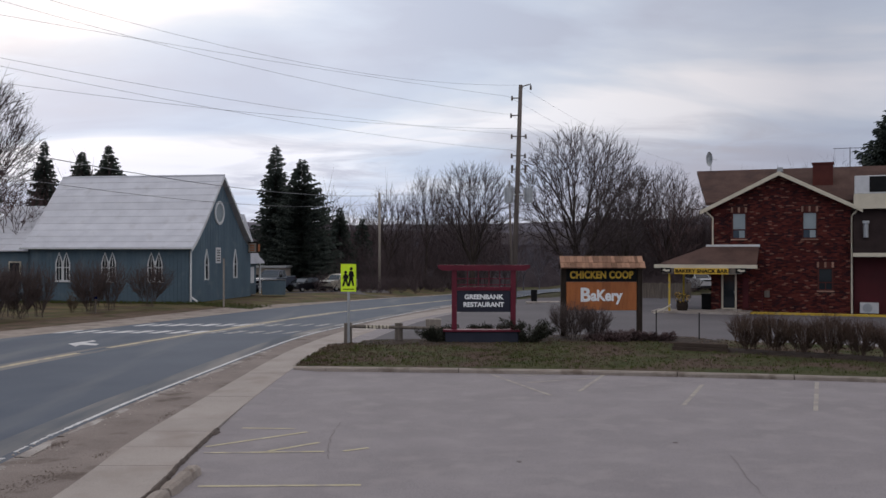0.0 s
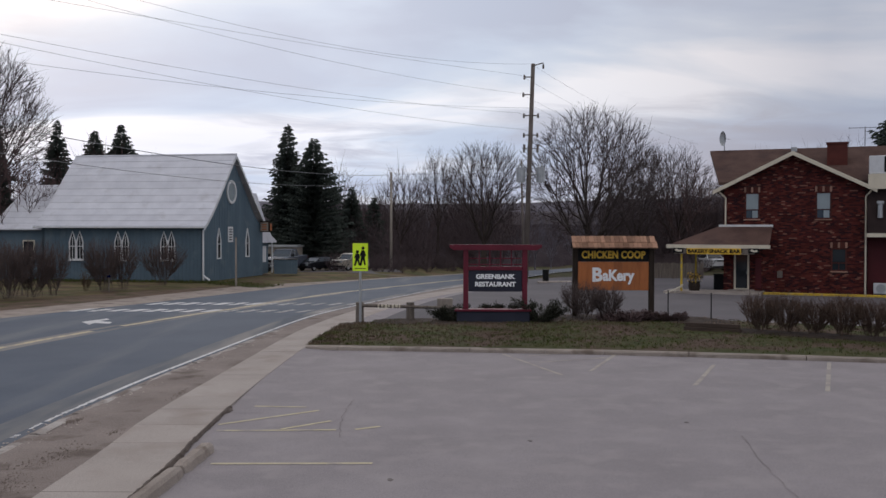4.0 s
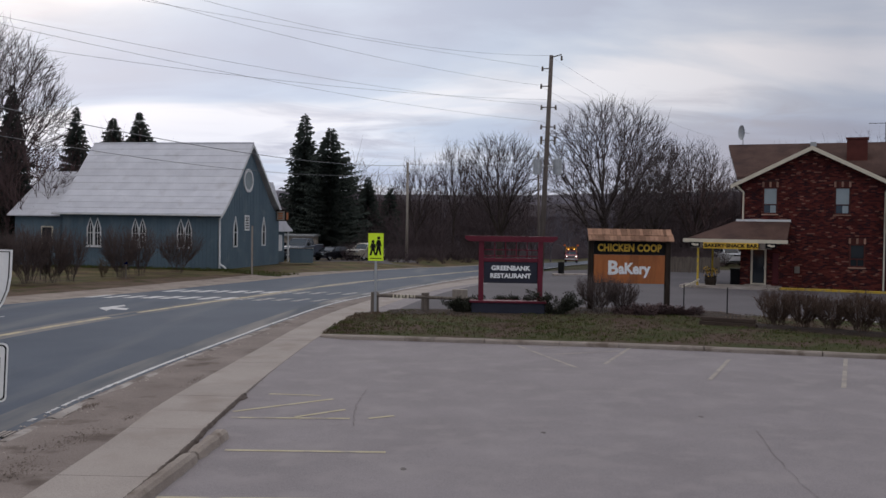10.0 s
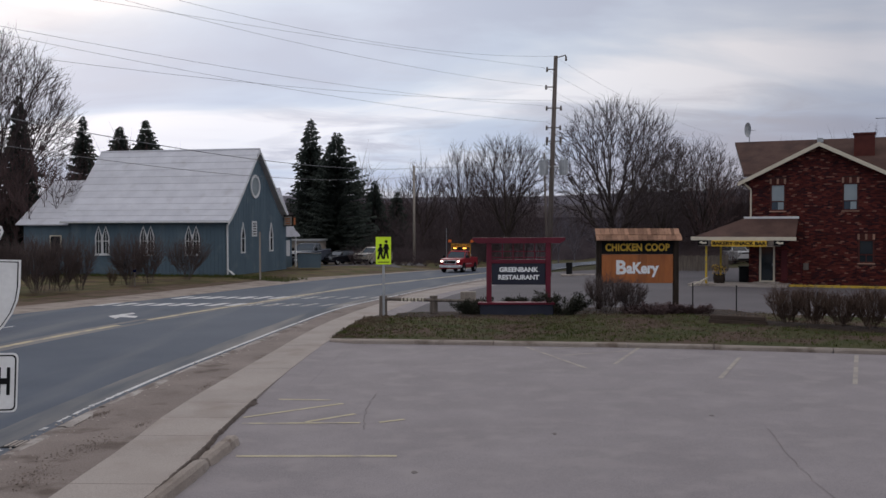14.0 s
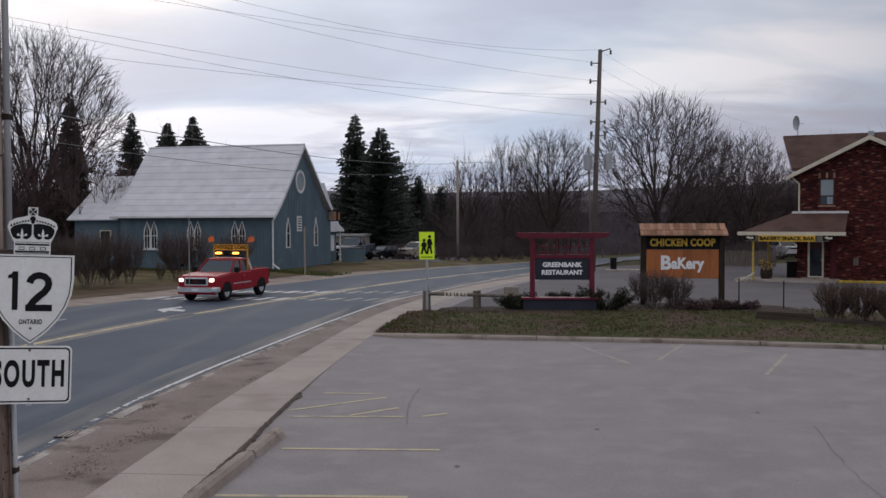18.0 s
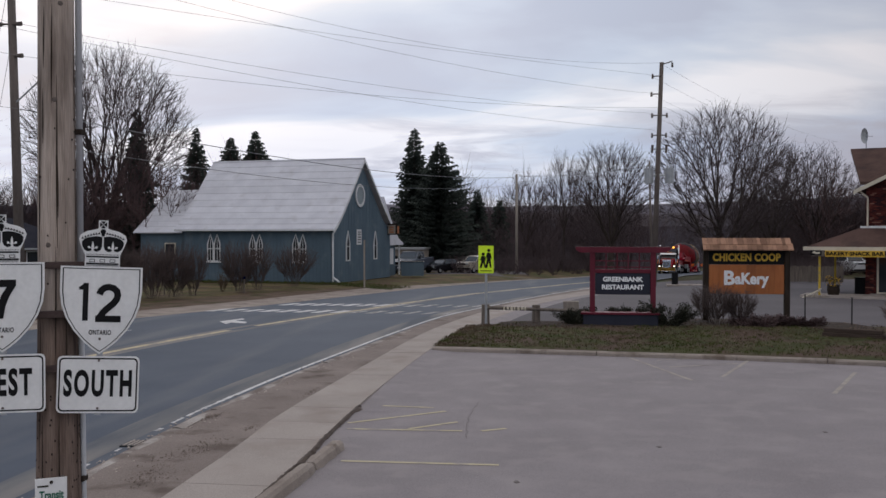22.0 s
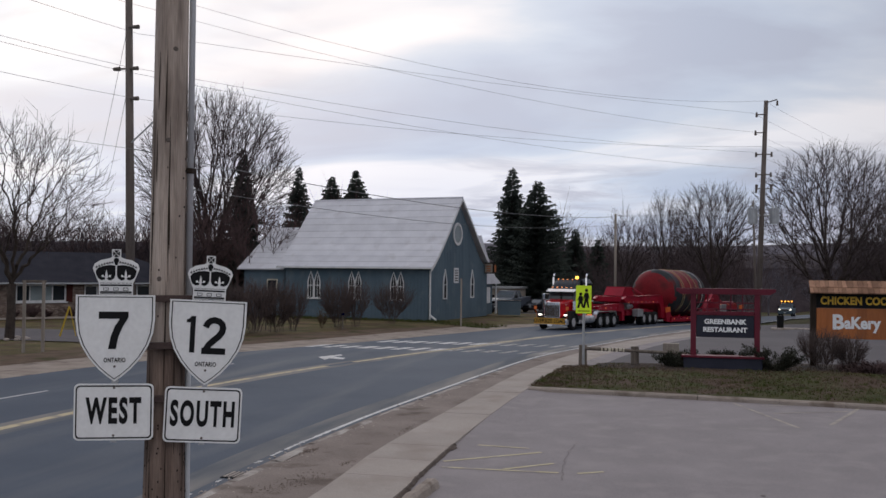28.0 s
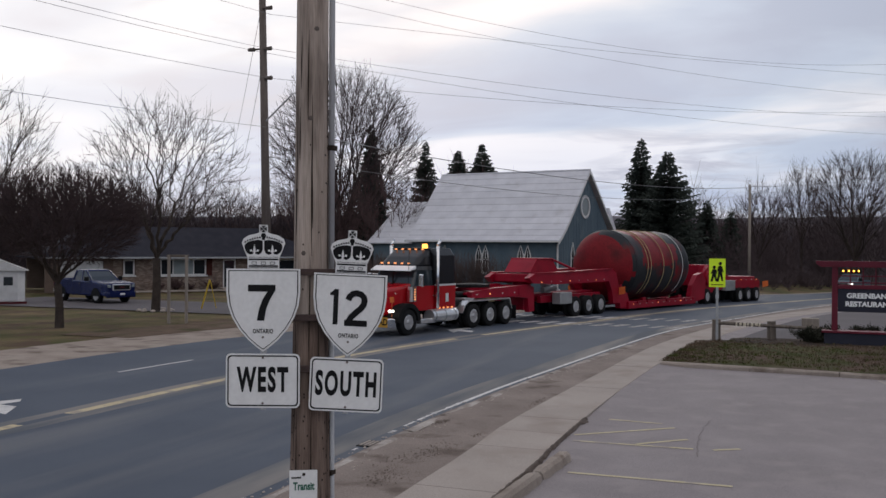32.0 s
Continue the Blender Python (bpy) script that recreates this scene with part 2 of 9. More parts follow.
M["edge_dirt"] = surf("edge_dirt", (0.075, 0.058, 0.050), (0.15, 0.122, 0.108), 4.0, 0.95, 0.8, 30, dist=0.03)
M["loose_dirt"] = surf("loose_dirt", (0.10, 0.078, 0.066), (0.235, 0.192, 0.168), 3.0, 0.95, 0.6, 40)
M["lawn"] = surf("lawn", (0.066, 0.072, 0.027), (0.170, 0.126, 0.070), 0.35, 0.95, 0.9, 20, patch=((0.098, 0.066, 0.046), 0.5, 0.50, 0.62), dist=0.05, wide=0.16)
M["conduit"] = surf("conduit", (0.36, 0.365, 0.38), (0.46, 0.465, 0.48), 2.0, 0.5, 0.0, grain=0.3)
M["crack_dark"] = surf("crack_dark", (0.13, 0.113, 0.109), (0.185, 0.163, 0.157), 3.0, 0.9, 0.1)
M["soil"] = surf("soil", (0.038, 0.030, 0.027), (0.075, 0.058, 0.049), 1.2, 0.95, 0.7, 30, dist=0.04)
M["leaf_dirt"] = surf("leaf_dirt", (0.090, 0.062, 0.045), (0.165, 0.118, 0.085), 1.4, 0.95, 0.8, 26, patch=((0.060, 0.058, 0.026), 0.7, 0.52, 0.66), dist=0.04)
M["white_line"] = surf("white_line", (0.44, 0.43, 0.43), (0.62, 0.61, 0.61), 3.0, 0.7, 0.2, 60, patch=((0.16, 0.165, 0.17), 1.6, 0.56, 0.70))
M["yellow_line"] = surf("yellow_line", (0.40, 0.325, 0.195), (0.50, 0.42, 0.27), 2.0, 0.7, 0.2, 60, patch=((0.24, 0.212, 0.18), 1.8, 0.50, 0.64))
M["kerb_yellow"] = surf("kerb_yellow", (0.46, 0.30, 0.03), (0.60, 0.42, 0.05), 2.0, 0.7, 0.2, 40, patch=((0.25, 0.20, 0.14), 2.0, 0.58, 0.70))
M["lot_line"] = surf("lot_line", (0.40, 0.345, 0.225), (0.50, 0.44, 0.31), 3.0, 0.8, 0.2, 60, patch=((0.27, 0.24, 0.225), 2.0, 0.52, 0.66))
M["siding_blue"] = surf("siding_blue", (0.072, 0.108, 0.138), (0.105, 0.148, 0.182), 0.7, 0.75, 0.15, 30, vary=0.08, stretch=(1, 1, 0.25), patch=((0.125, 0.16, 0.185), 1.0, 0.55, 0.75), grain=0.6)
M["roof_white"] = surf("roof_white", (0.50, 0.50, 0.54), (0.62, 0.62, 0.66), 0.9, 0.6, 0.1, 20, vary=0.05, patch=((0.42, 0.41, 0.43), 0.8, 0.58, 0.8), grain=0.4)
M["trim_white"] = surf("trim_white", (0.52, 0.52, 0.53), (0.68, 0.68, 0.68), 2.0, 0.6, 0.1, 40, grain=0.25)
M["cream"] = surf("cream", (0.52, 0.46, 0.36), (0.64, 0.58, 0.46), 2.0, 0.6, 0.1, 40, grain=0.25)
M["brick_dark"] = surf("brick_dark", (0.060, 0.020, 0.018), (0.095, 0.030, 0.024), 2.0, 0.85, 0.4, 50, vary=0.3)
M["brick_pale"] = surf("brick_pale", (0.26, 0.14, 0.10), (0.36, 0.22, 0.17), 2.0, 0.85, 0.4, 50, vary=0.25)
M["mortar"] = surf("mortar", (0.042, 0.022, 0.020), (0.064, 0.034, 0.031), 3.0, 0.95, 0.3, 60)
M["mortar_buff"] = surf("mortar_buff", (0.11, 0.080, 0.066), (0.155, 0.115, 0.095), 2.0, 0.9, 0.3, 30, grain=0.5)
M["shingle"] = surf("shingle", (0.074, 0.044, 0.037), (0.115, 0.070, 0.058), 1.2, 0.9, 0.5, 22, vary=0.1, dist=0.02, patch=((0.052, 0.034, 0.031), 0.7, 0.52, 0.72))
M["shingle_dark"] = surf("shingle_dark", (0.019, 0.019, 0.027), (0.032, 0.032, 0.042), 1.2, 0.9, 0.5, 25, dist=0.02)
M["shingle_wing"] = surf("shingle_wing", (0.022, 0.015, 0.015), (0.036, 0.025, 0.024), 1.2, 0.9, 0.5, 22, dist=0.02)
M["window"] = glass("window")
M["window_pale"] = surf("window_pale", (0.20, 0.235, 0.245), (0.28, 0.32, 0.33), 1.0, 0.12, 0.0, grain=0.25)
M["red_wall"] = surf("red_wall", (0.052, 0.005, 0.008), (0.082, 0.008, 0.012), 1.0, 0.65, 0.15, 30, grain=0.5)
M["sign_red"] = surf("sign_red", (0.085, 0.006, 0.017), (0.135, 0.010, 0.027), 1.5, 0.55, 0.1, 40, spec=0.3, grain=0.5)
M["sign_navy"] = surf("sign_navy", (0.014, 0.015, 0.027), (0.025, 0.027, 0.043), 1.5, 0.6, 0.1, 40, spec=0.25, grain=0.5)
M["sign_orange"] = surf("sign_orange", (0.30, 0.085, 0.018), (0.42, 0.135, 0.032), 1.5, 0.55, 0.15, 30, stretch=(6, 1, 1), vary=0.2)
M["wood_dark"] = surf("wood_dark", (0.020, 0.015, 0.012), (0.045, 0.033, 0.026), 3.0, 0.8, 0.3, 40, stretch=(4, 4, 0.6))
M["wood_old"] = surf("wood_old", (0.045, 0.032, 0.026), (0.085, 0.062, 0.050), 2.0, 0.9, 0.5, 30, stretch=(0.5, 5, 5))
M["wood_grey"] = surf("wood_grey", (0.10, 0.082, 0.070), (0.20, 0.17, 0.145), 2.0, 0.85, 0.4, 30, stretch=(5, 5, 0.5))
M["wood_pale"] = surf("wood_pale", (0.22, 0.188, 0.162), (0.34, 0.30, 0.262), 2.0, 0.85, 0.4, 30, stretch=(5, 5, 0.5))
M["cedar"] = surf("cedar", (0.20, 0.11, 0.075), (0.36, 0.21, 0.14), 2.0, 0.85, 0.4, 30, vary=0.4)
M["black"] = surf("black", (0.004, 0.004, 0.005), (0.008, 0.008, 0.009), 3.0, 0.7, 0.1, grain=0.25, spec=0.2)
M["letter_white"] = surf("letter_white", (0.78, 0.78, 0.79), (0.86, 0.86, 0.87), 2.0, 0.5, 0.0, grain=0.25)
M["letter_yellow"] = surf("letter_yellow", (0.60, 0.35, 0.018), (0.74, 0.45, 0.03), 2.0, 0.5, 0.0, grain=0.25)
M["ped_green"] = surf("ped_green", (0.62, 0.85, 0.01), (0.74, 0.98, 0.02), 2.0, 0.4, 0.0, grain=0.25)
M["galv"] = surf("galv", (0.30, 0.31, 0.32), (0.42, 0.43, 0.44), 2.0, 0.5, 0.1, 40, metal=0.6, grain=0.25)
M["pole_butt"] = surf("pole_butt", (0.085, 0.056, 0.045), (0.26, 0.195, 0.160), 1.8, 0.92, 0.8, 22, stretch=(7, 7, 0.35), patch=((0.040, 0.027, 0.022), 1.3, 0.50, 0.62), dist=0.02, pstretch=(3.0, 3.0, 0.6))
M["bracket_steel"] = surf("bracket_steel", (0.040, 0.026, 0.024), (0.085, 0.055, 0.048), 3.0, 0.7, 0.2, 40)
M["pole_wood"] = surf("pole_wood", (0.23, 0.180, 0.150), (0.60, 0.505, 0.435), 1.6, 0.9, 0.8, 22, stretch=(7, 7, 0.3), patch=((0.075, 0.053, 0.043), 1.0, 0.52, 0.66), dist=0.02, pstretch=(3.0, 3.0, 0.5))
M["pole_far"] = surf("pole_far", (0.100, 0.083, 0.074), (0.17, 0.143, 0.128), 1.5, 0.9, 0.4, 20, stretch=(4, 4, 0.4))
M["wire"] = surf("wire", (0.13, 0.13, 0.14), (0.18, 0.18, 0.19), 2.0, 0.6, 0.0)
M["bark"] = surf("bark", (0.040, 0.032, 0.028), (0.078, 0.062, 0.054), 2.0, 0.95, 0.5, 12, dist=0.02)
M["twig"] = surf("twig", (0.054, 0.042, 0.042), (0.092, 0.072, 0.073), 2.0, 0.95, 0.0)
M["twig_dark"] = surf("twig_dark", (0.050, 0.036, 0.037), (0.086, 0.062, 0.064), 2.0, 0.95, 0.0)
M["twig_red"] = surf("twig_red", (0.070, 0.046, 0.046), (0.116, 0.078, 0.077), 2.0, 0.95, 0.0)
M["shrub_twig"] = surf("shrub_twig", (0.068, 0.052, 0.050), (0.120, 0.092, 0.086), 2.0, 0.95, 0.0)
M["hedge_twig"] = surf("hedge_twig", (0.070, 0.046, 0.038), (0.125, 0.085, 0.066), 2.0, 0.95, 0.0)
M["wood_mass"] = surf("wood_mass", (0.066, 0.050, 0.053), (0.110, 0.084, 0.087), 2.0, 0.95, 0.0)
M["lot_line_faint"] = surf("lot_line_faint", (0.30, 0.268, 0.235), (0.40, 0.36, 0.31), 3.0, 0.8, 0.2, 60, patch=((0.26, 0.23, 0.218), 2.0, 0.45, 0.60))
M["cab_glass"] = glass("cab_glass", (0.022, 0.030, 0.036), 0.08)
M["fir"] = surf("fir", (0.036, 0.047, 0.042), (0.074, 0.085, 0.072), 1.0, 0.9, 0.2, 6)
M["letter_green"] = surf("letter_green", (0.012, 0.10, 0.06), (0.02, 0.13, 0.08), 3.0, 0.6, 0.0)
M["juniper"] = surf("juniper", (0.026, 0.028, 0.020), (0.052, 0.052, 0.038), 3.0, 0.9, 0.2, 12)
M["dry_leaf"] = surf("dry_leaf", (0.16, 0.11, 0.078), (0.30, 0.225, 0.16), 3.0, 0.95, 0.2)
# bare woods far off, the distance haze painted in: paler, bluer than bark
M["hazed_wood"] = surf("hazed_wood", (0.100, 0.093, 0.112), (0.140, 0.128, 0.148), 0.02, 1.0, 0.0, 0.2)
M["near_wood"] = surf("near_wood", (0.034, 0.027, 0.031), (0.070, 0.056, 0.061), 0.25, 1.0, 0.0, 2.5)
M["tyre"] = surf("tyre", (0.010, 0.010, 0.011), (0.020, 0.020, 0.021), 5.0, 0.85, 0.2, grain=0.4)
M["chrome"] = surf("chrome", (0.72, 0.72, 0.73), (0.86, 0.86, 0.87), 3.0, 0.14, 0.0, metal=1.0)
M["wheel_alloy"] = surf("wheel_alloy", (0.58, 0.58, 0.59), (0.74, 0.74, 0.75), 3.0, 0.3, 0.0, metal=0.8)
M["truck_red"] = surf("truck_red", (0.33, 0.002, 0.006), (0.38, 0.003, 0.008), 1.0, 0.22, 0.0, spec=0.5, grain=0.2)
M["trailer_red"] = surf("trailer_red", (0.20, 0.001, 0.014), (0.32, 0.003, 0.022), 1.2, 0.42, 0.1, 30, spec=0.25, grain=0.5)
M["escort_red"] = surf("escort_red", (0.225, 0.002, 0.010), (0.265, 0.003, 0.013), 1.0, 0.38, 0.0, spec=0.25, grain=0.15)
M["tank_red"] = surf("tank_red", (0.13, 0.006, 0.011), (0.21, 0.011, 0.017), 1.0, 0.5, 0.3, 10, spec=0.15, patch=((0.07, 0.008, 0.010), 0.65, 0.54, 0.72))
M["tank_black"] = surf("tank_black", (0.010, 0.012, 0.015), (0.022, 0.025, 0.030), 1.0, 0.55, 0.3, 8, spec=0.25, patch=((0.085, 0.010, 0.012), 0.8, 0.53, 0.68))
M["strap"] = paint("strap", (0.46, 0.36, 0.20), 0.7)
M["car_navy"] = surf("car_navy", (0.003, 0.008, 0.052), (0.004, 0.012, 0.076), 1.0, 0.22, 0.0, spec=0.45, grain=0.2)
M["car_black"] = surf("car_black", (0.005, 0.005, 0.008), (0.008, 0.008, 0.011), 1.0, 0.25, 0.0, spec=0.4, grain=0.2)
M["car_slate"] = paint("car_slate", (0.035, 0.042, 0.062), 0.3, coat=0.5)
M["car_cream"] = paint("car_cream", (0.36, 0.325, 0.27), 0.3, coat=0.5)
M["car_white"] = paint("car_white", (0.55, 0.55, 0.56), 0.3, coat=0.5)
M["sign_face"] = surf("sign_face", (0.66, 0.66, 0.65), (0.78, 0.78, 0.77), 4.0, 0.45, 0.0, 30, grain=0.25)
M["banner"] = surf("banner", (0.42, 0.22, 0.025), (0.54, 0.30, 0.04), 3.0, 0.6, 0.0, grain=0.25)
M["flag"] = surf("flag", (0.60, 0.13, 0.035), (0.75, 0.20, 0.06), 3.0, 0.8, 0.0, grain=0.25)
M["head_lamp"] = lamp("head_lamp", (1.0, 0.93, 0.80), 3.0)
M["amber_lamp"] = lamp("amber_lamp", (1.0, 0.42, 0.06), 4.0)
M["marker_lamp"] = lamp("marker_lamp", (1.0, 0.35, 0.12), 1.4)


def island_brick(name, stops):
    """Brick faces that differ one by one."""
    m, t, b = principled(name)
    n, l = t.nodes, t.links
    gi = n.new("ShaderNodeNewGeometry")
    r = ramp_node(t, stops)
    r.color_ramp.interpolation = "CONSTANT"
    l.new(gi.outputs["Random Per Island"], r.inputs["Fac"])
    tc = n.new("ShaderNodeTexCoord")
    nz = n.new("ShaderNodeTexNoise")
    nz.inputs["Scale"].default_value = 1.6
    nz.inputs["Detail"].default_value = 6
    l.new(tc.outputs["Object"], nz.inputs["Vector"])
    g = ramp_node(t, [(0.3, (0.72, 0.72, 0.72)), (0.7, (1.2, 1.2, 1.2))])
    l.new(nz.outputs["Fac"], g.inputs["Fac"])
    mx = n.new("ShaderNodeMixRGB")
    mx.blend_type = "MULTIPLY"
    mx.inputs["Fac"].default_value = 1.0
    l.new(r.outputs[0], mx.inputs["Color1"])
    l.new(g.outputs[0], mx.inputs["Color2"])
    l.new(mx.outputs[0], b.inputs["Base Color"])
    b.inputs["Roughness"].default_value = 0.88
    b.inputs["Specular IOR Level"].default_value = 0.12
    return m


M["brick_mix"] = island_brick("brick_mix", [(0.0, (0.062, 0.014, 0.013)), (0.25, (0.092, 0.020, 0.017)), (0.48, (0.044, 0.012, 0.013)), (0.66, (0.115, 0.029, 0.022)), (0.80, (0.026, 0.011, 0.014)), (0.93, (0.185, 0.085, 0.064))])
M["brick_buff"] = island_brick("brick_buff", [(0.0, (0.20, 0.150, 0.125)), (0.3, (0.25, 0.195, 0.165)), (0.6, (0.165, 0.125, 0.108)), (0.85, (0.28, 0.225, 0.19))])


# ---- mesh helpers ----
def bm_new():
    return bmesh.new()


def obj(name, bm, material, m=None, smooth=False):
    me = bpy.data.meshes.new(name)
    bmesh.ops.recalc_face_normals(bm, faces=bm.faces)
    bm.to_mesh(me)
    bm.free()
    me.materials.append(M[material] if isinstance(material, str) else material)
    if smooth:
        for p in me.polygons:
            p.use_smooth = True
    ob = new(name, me)
    if m is not None:
        ob.matrix_basis = m
    return ob


def part(name, bm, material, parent, label="", smooth=False):
    ob = obj(name, bm, material, None, smooth)
    ob.parent = parent
    if label:
        ob["label"] = label
    return ob


def thing(name, m, label, category, group="", kind=""):
    e = new(name)
    e.empty_display_size = 0.3
    e.matrix_basis = m
    return tagged(e, label, category, group, kind)


def bx(bm, x0, x1, y0, y1, z0, z1, bevel=0.0, m=None):
    r = bmesh.ops.create_cube(bm, size=1)
    vs = r["verts"]
    for v in vs:
        v.co = Vector((x0 + (v.co.x + 0.5) * (x1 - x0), y0 + (v.co.y + 0.5) * (y1 - y0), z0 + (v.co.z + 0.5) * (z1 - z0)))
    if m is not None:
        bmesh.ops.transform(bm, matrix=m, verts=vs)
    if bevel:
        es = list({e for v in vs for e in v.link_edges})
        bmesh.ops.bevel(bm, geom=es, offset=bevel, segments=1, affect="EDGES")
    return bm


def box(x0, x1, y0, y1, z0, z1, bevel=0.0):
    return bx(bm_new(), x0, x1, y0, y1, z0, z1, bevel)


def tube(bm, a, b, r0, r1=None, n=8, caps=True):
    """A straight tapered tube from a to b."""
    r1 = r0 if r1 is None else r1
    a, b = Vector(a), Vector(b)
    d = (b - a)
    q = d.to_track_quat("Z", "Y").to_matrix()
    ra, rb = [], []
    for k in range(n):
        c, s = math.cos(2 * math.pi * k / n), math.sin(2 * math.pi * k / n)
        ra.append(bm.verts.new(a + q @ Vector((c * r0, s * r0, 0))))
        rb.append(bm.verts.new(b + q @ Vector((c * r1, s * r1, 0))))
    for k in range(n):
        bm.faces.new((ra[k], ra[(k + 1) % n], rb[(k + 1) % n], rb[k]))
    if caps:
        bm.faces.new(ra)
        bm.faces.new(rb)
    return bm


def poly(bm, pts, axis="y", a=0.0, b=0.1, m=None):
    """A flat outline of (u, w) points given depth from a to b along an axis."""
    def put(u, w, d):
        p = {"y": (u, d, w), "x": (d, u, w), "z": (u, w, d)}[axis]
        return bm.verts.new(m @ Vector(p) if m is not None else Vector(p))
    f = [put(u, w, a) for u, w in pts]
    g = [put(u, w, b) for u, w in pts]
    bm.faces.new(f)
    bm.faces.new(list(reversed(g)))
    k = len(pts)
    for i in range(k):
        bm.faces.new((f[i], f[(i + 1) % k], g[(i + 1) % k], g[i]))
    return bm


def quad(bm, *ps):
    return bm.faces.new([bm.verts.new(p) for p in ps])


def smooth_line(pts, n=8):
    """A curve through the points."""
    p = [Vector(q) for q in pts]
    out = []
    for i in range(len(p) - 1):
        a, b, c, e = p[max(i - 1, 0)], p[i], p[i + 1], p[min(i + 2, len(p) - 1)]
        for k in range(n):
            u = k / n
            out.append(0.5 * (2 * b + (c - a) * u + (2 * a - 5 * b + 4 * c - e) * u * u + (3 * b - a - 3 * c + e) * u ** 3))
    out.append(p[-1])
    return out


def zg(y):
    """The road's height: level before the lot, then falling away down the bend."""
    if y < 40:
        return 0.0
    if y < 72:
        return -0.0003 * (y - 40) ** 2
    if y < 110:
        return -0.3072 - 0.0192 * (y - 72)
    return max(-9.5, -1.0368 - 0.034 * (y - 110))


def land_z(y):
    """The height of the land beside the road, which falls later and more gently."""
    if y < 58:
        return 0.0
    if y < 160:
        return -0.00022 * (y - 58) ** 2
    return max(-9.0, -2.289 - 0.0449 * (y - 160))


def at_y(line, y):
    """x of a line (sorted by y) at y."""
    for a, b in zip(line, line[1:]):
        if a[1] <= y <= b[1]:
            return a[0] + (b[0] - a[0]) * (y - a[1]) / max(1e-6, b[1] - a[1])
    return line[0][0] if y < line[0][1] else line[-1][0]


def ground_z(x, y):
    """The ground's height: the road's own level on the road, rising to the land within six metres of its edges."""
    d = max(at_y(FAR, y) - 1.0 - x, x - at_y(NEAR, y) - 1.5)
    u = max(0.0, min(1.0, d / 6.0))
    return zg(y) + (land_z(y) - zg(y)) * u * u * (3 - 2 * u)


def band(name, left, right, ys, z, material, label, category="ground", cols=4, rough=0.0):
    """A strip of ground between two lines, resting at z over the ground's height."""
    bm = bm_new()
    grid = []
    for y in ys:
        xl, xr = left(y), right(y)
        row = []
        for k in range(cols + 1):
            x = xl + (xr - xl) * k / cols
            row.append(bm.verts.new((x, y, ground_z(x, y) + z + (rough * noise.noise((xl * 0.7 + k * 1.3, y * 0.8, 3)) if 0 < k < cols else 0))))
        grid.append(row)
    for r0, r1 in zip(grid, grid[1:]):
        for k in range(cols):
            bm.faces.new((r0[k], r0[k + 1], r1[k + 1], r1[k]))
    return tagged(obj(name, bm, material), label, category, kind="structure")


def steps(a, b, d):
    n = max(1, int(round((b - a) / d)))
    return [a + (b - a) * k / n for k in range(n + 1)]


# ---- ground, road, lots ----
NEAR = smooth_line([(-7.7, -60), (-7.7, 0), (-7.76, 12), (-7.88, 18), (-7.81, 21), (-7.7, 23.8), (-7.5, 26.6), (-7.21, 30.5), (-6.85, 35), (-6.05, 42.3), (-4.24, 50.3), (-1.61, 61.4), (1.35, 72.2), (6.07, 88.9), (11.6, 111), (18.6, 142), (29, 192), (43, 275), (54, 340)])
FAR = smooth_line([(-22, -60), (-22, 0), (-22, 21), (-21.7, 28), (-20.7, 34.5), (-18.7, 40.7), (-15.7, 48.8), (-13.15, 58.35), (-9.93, 72.3), (-5.25, 87.8), (0.95, 101.6), (10.4, 136), (21, 187), (35, 273), (46, 340)])
CENTRE = [(-15.1, -60), (-15.1, 0), (-15.05, 14), (-15.0, 21.5), (-14.5, 28), (-13.35, 34.5), (-11.6, 41.5), (-10.23, 46.1), (-7.57, 56.8), (-3.83, 68.6), (0.45, 82.4), (6.1, 98.6), (14.3, 129), (25, 185), (39, 270), (50, 335)]
YELLOW = smooth_line(CENTRE)
WALK_L = smooth_line([(-5.65, -60), (-5.65, 0), (-5.78, 13.9), (-6.0, 18.15), (-6.0, 21.9), (-5.9, 27), (-5.8, 31.9), (-5.5, 37), (-4.5, 44.5), (-2.54, 54.4), (2.91, 72.3)])
WALK_R = smooth_line([(-4.4, -60), (-4.4, 0), (-4.45, 13.9), (-4.56, 16.6), (-4.65, 19.2), (-4.72, 22), (-4.73, 25), (-4.68, 30.1), (-4.42, 35.2), (-3.9, 39.5), (-2.91, 46.1), (-0.92, 55.0), (4.75, 72.3)])

side_l = [2800, 900, 300, 120, 60, 30, 16, 10, 7, 5.5, 4, 2.5, 1]
side_r = [1.5, 3, 4.5, 6, 7.5, 10, 16, 30, 60, 120, 300, 900, 2800]
gy0 = [-800, -200, -60, -20, 0, 20] + [36 + 4 * k for k in range(28)] + [160, 190, 230, 300, 420, 700, 1500, 4500]
bm = bm_new()
gv = []
for y in gy0:
    xs = [at_y(FAR, y) - d for d in side_l] + [(at_y(FAR, y) + at_y(NEAR, y)) / 2] + [at_y(NEAR, y) + d for d in side_r]
    gv.append([bm.verts.new((x, y, ground_z(x, y) - 0.10)) for x in xs])
for r0, r1 in zip(gv, gv[1:]):
    for k in range(len(r0) - 1):
        bm.faces.new((r0[k], r0[k + 1], r1[k + 1], r1[k]))
tagged(obj("ground", bm, "grass"), "open ground of tired spring grass and soil", "ground", kind="structure")

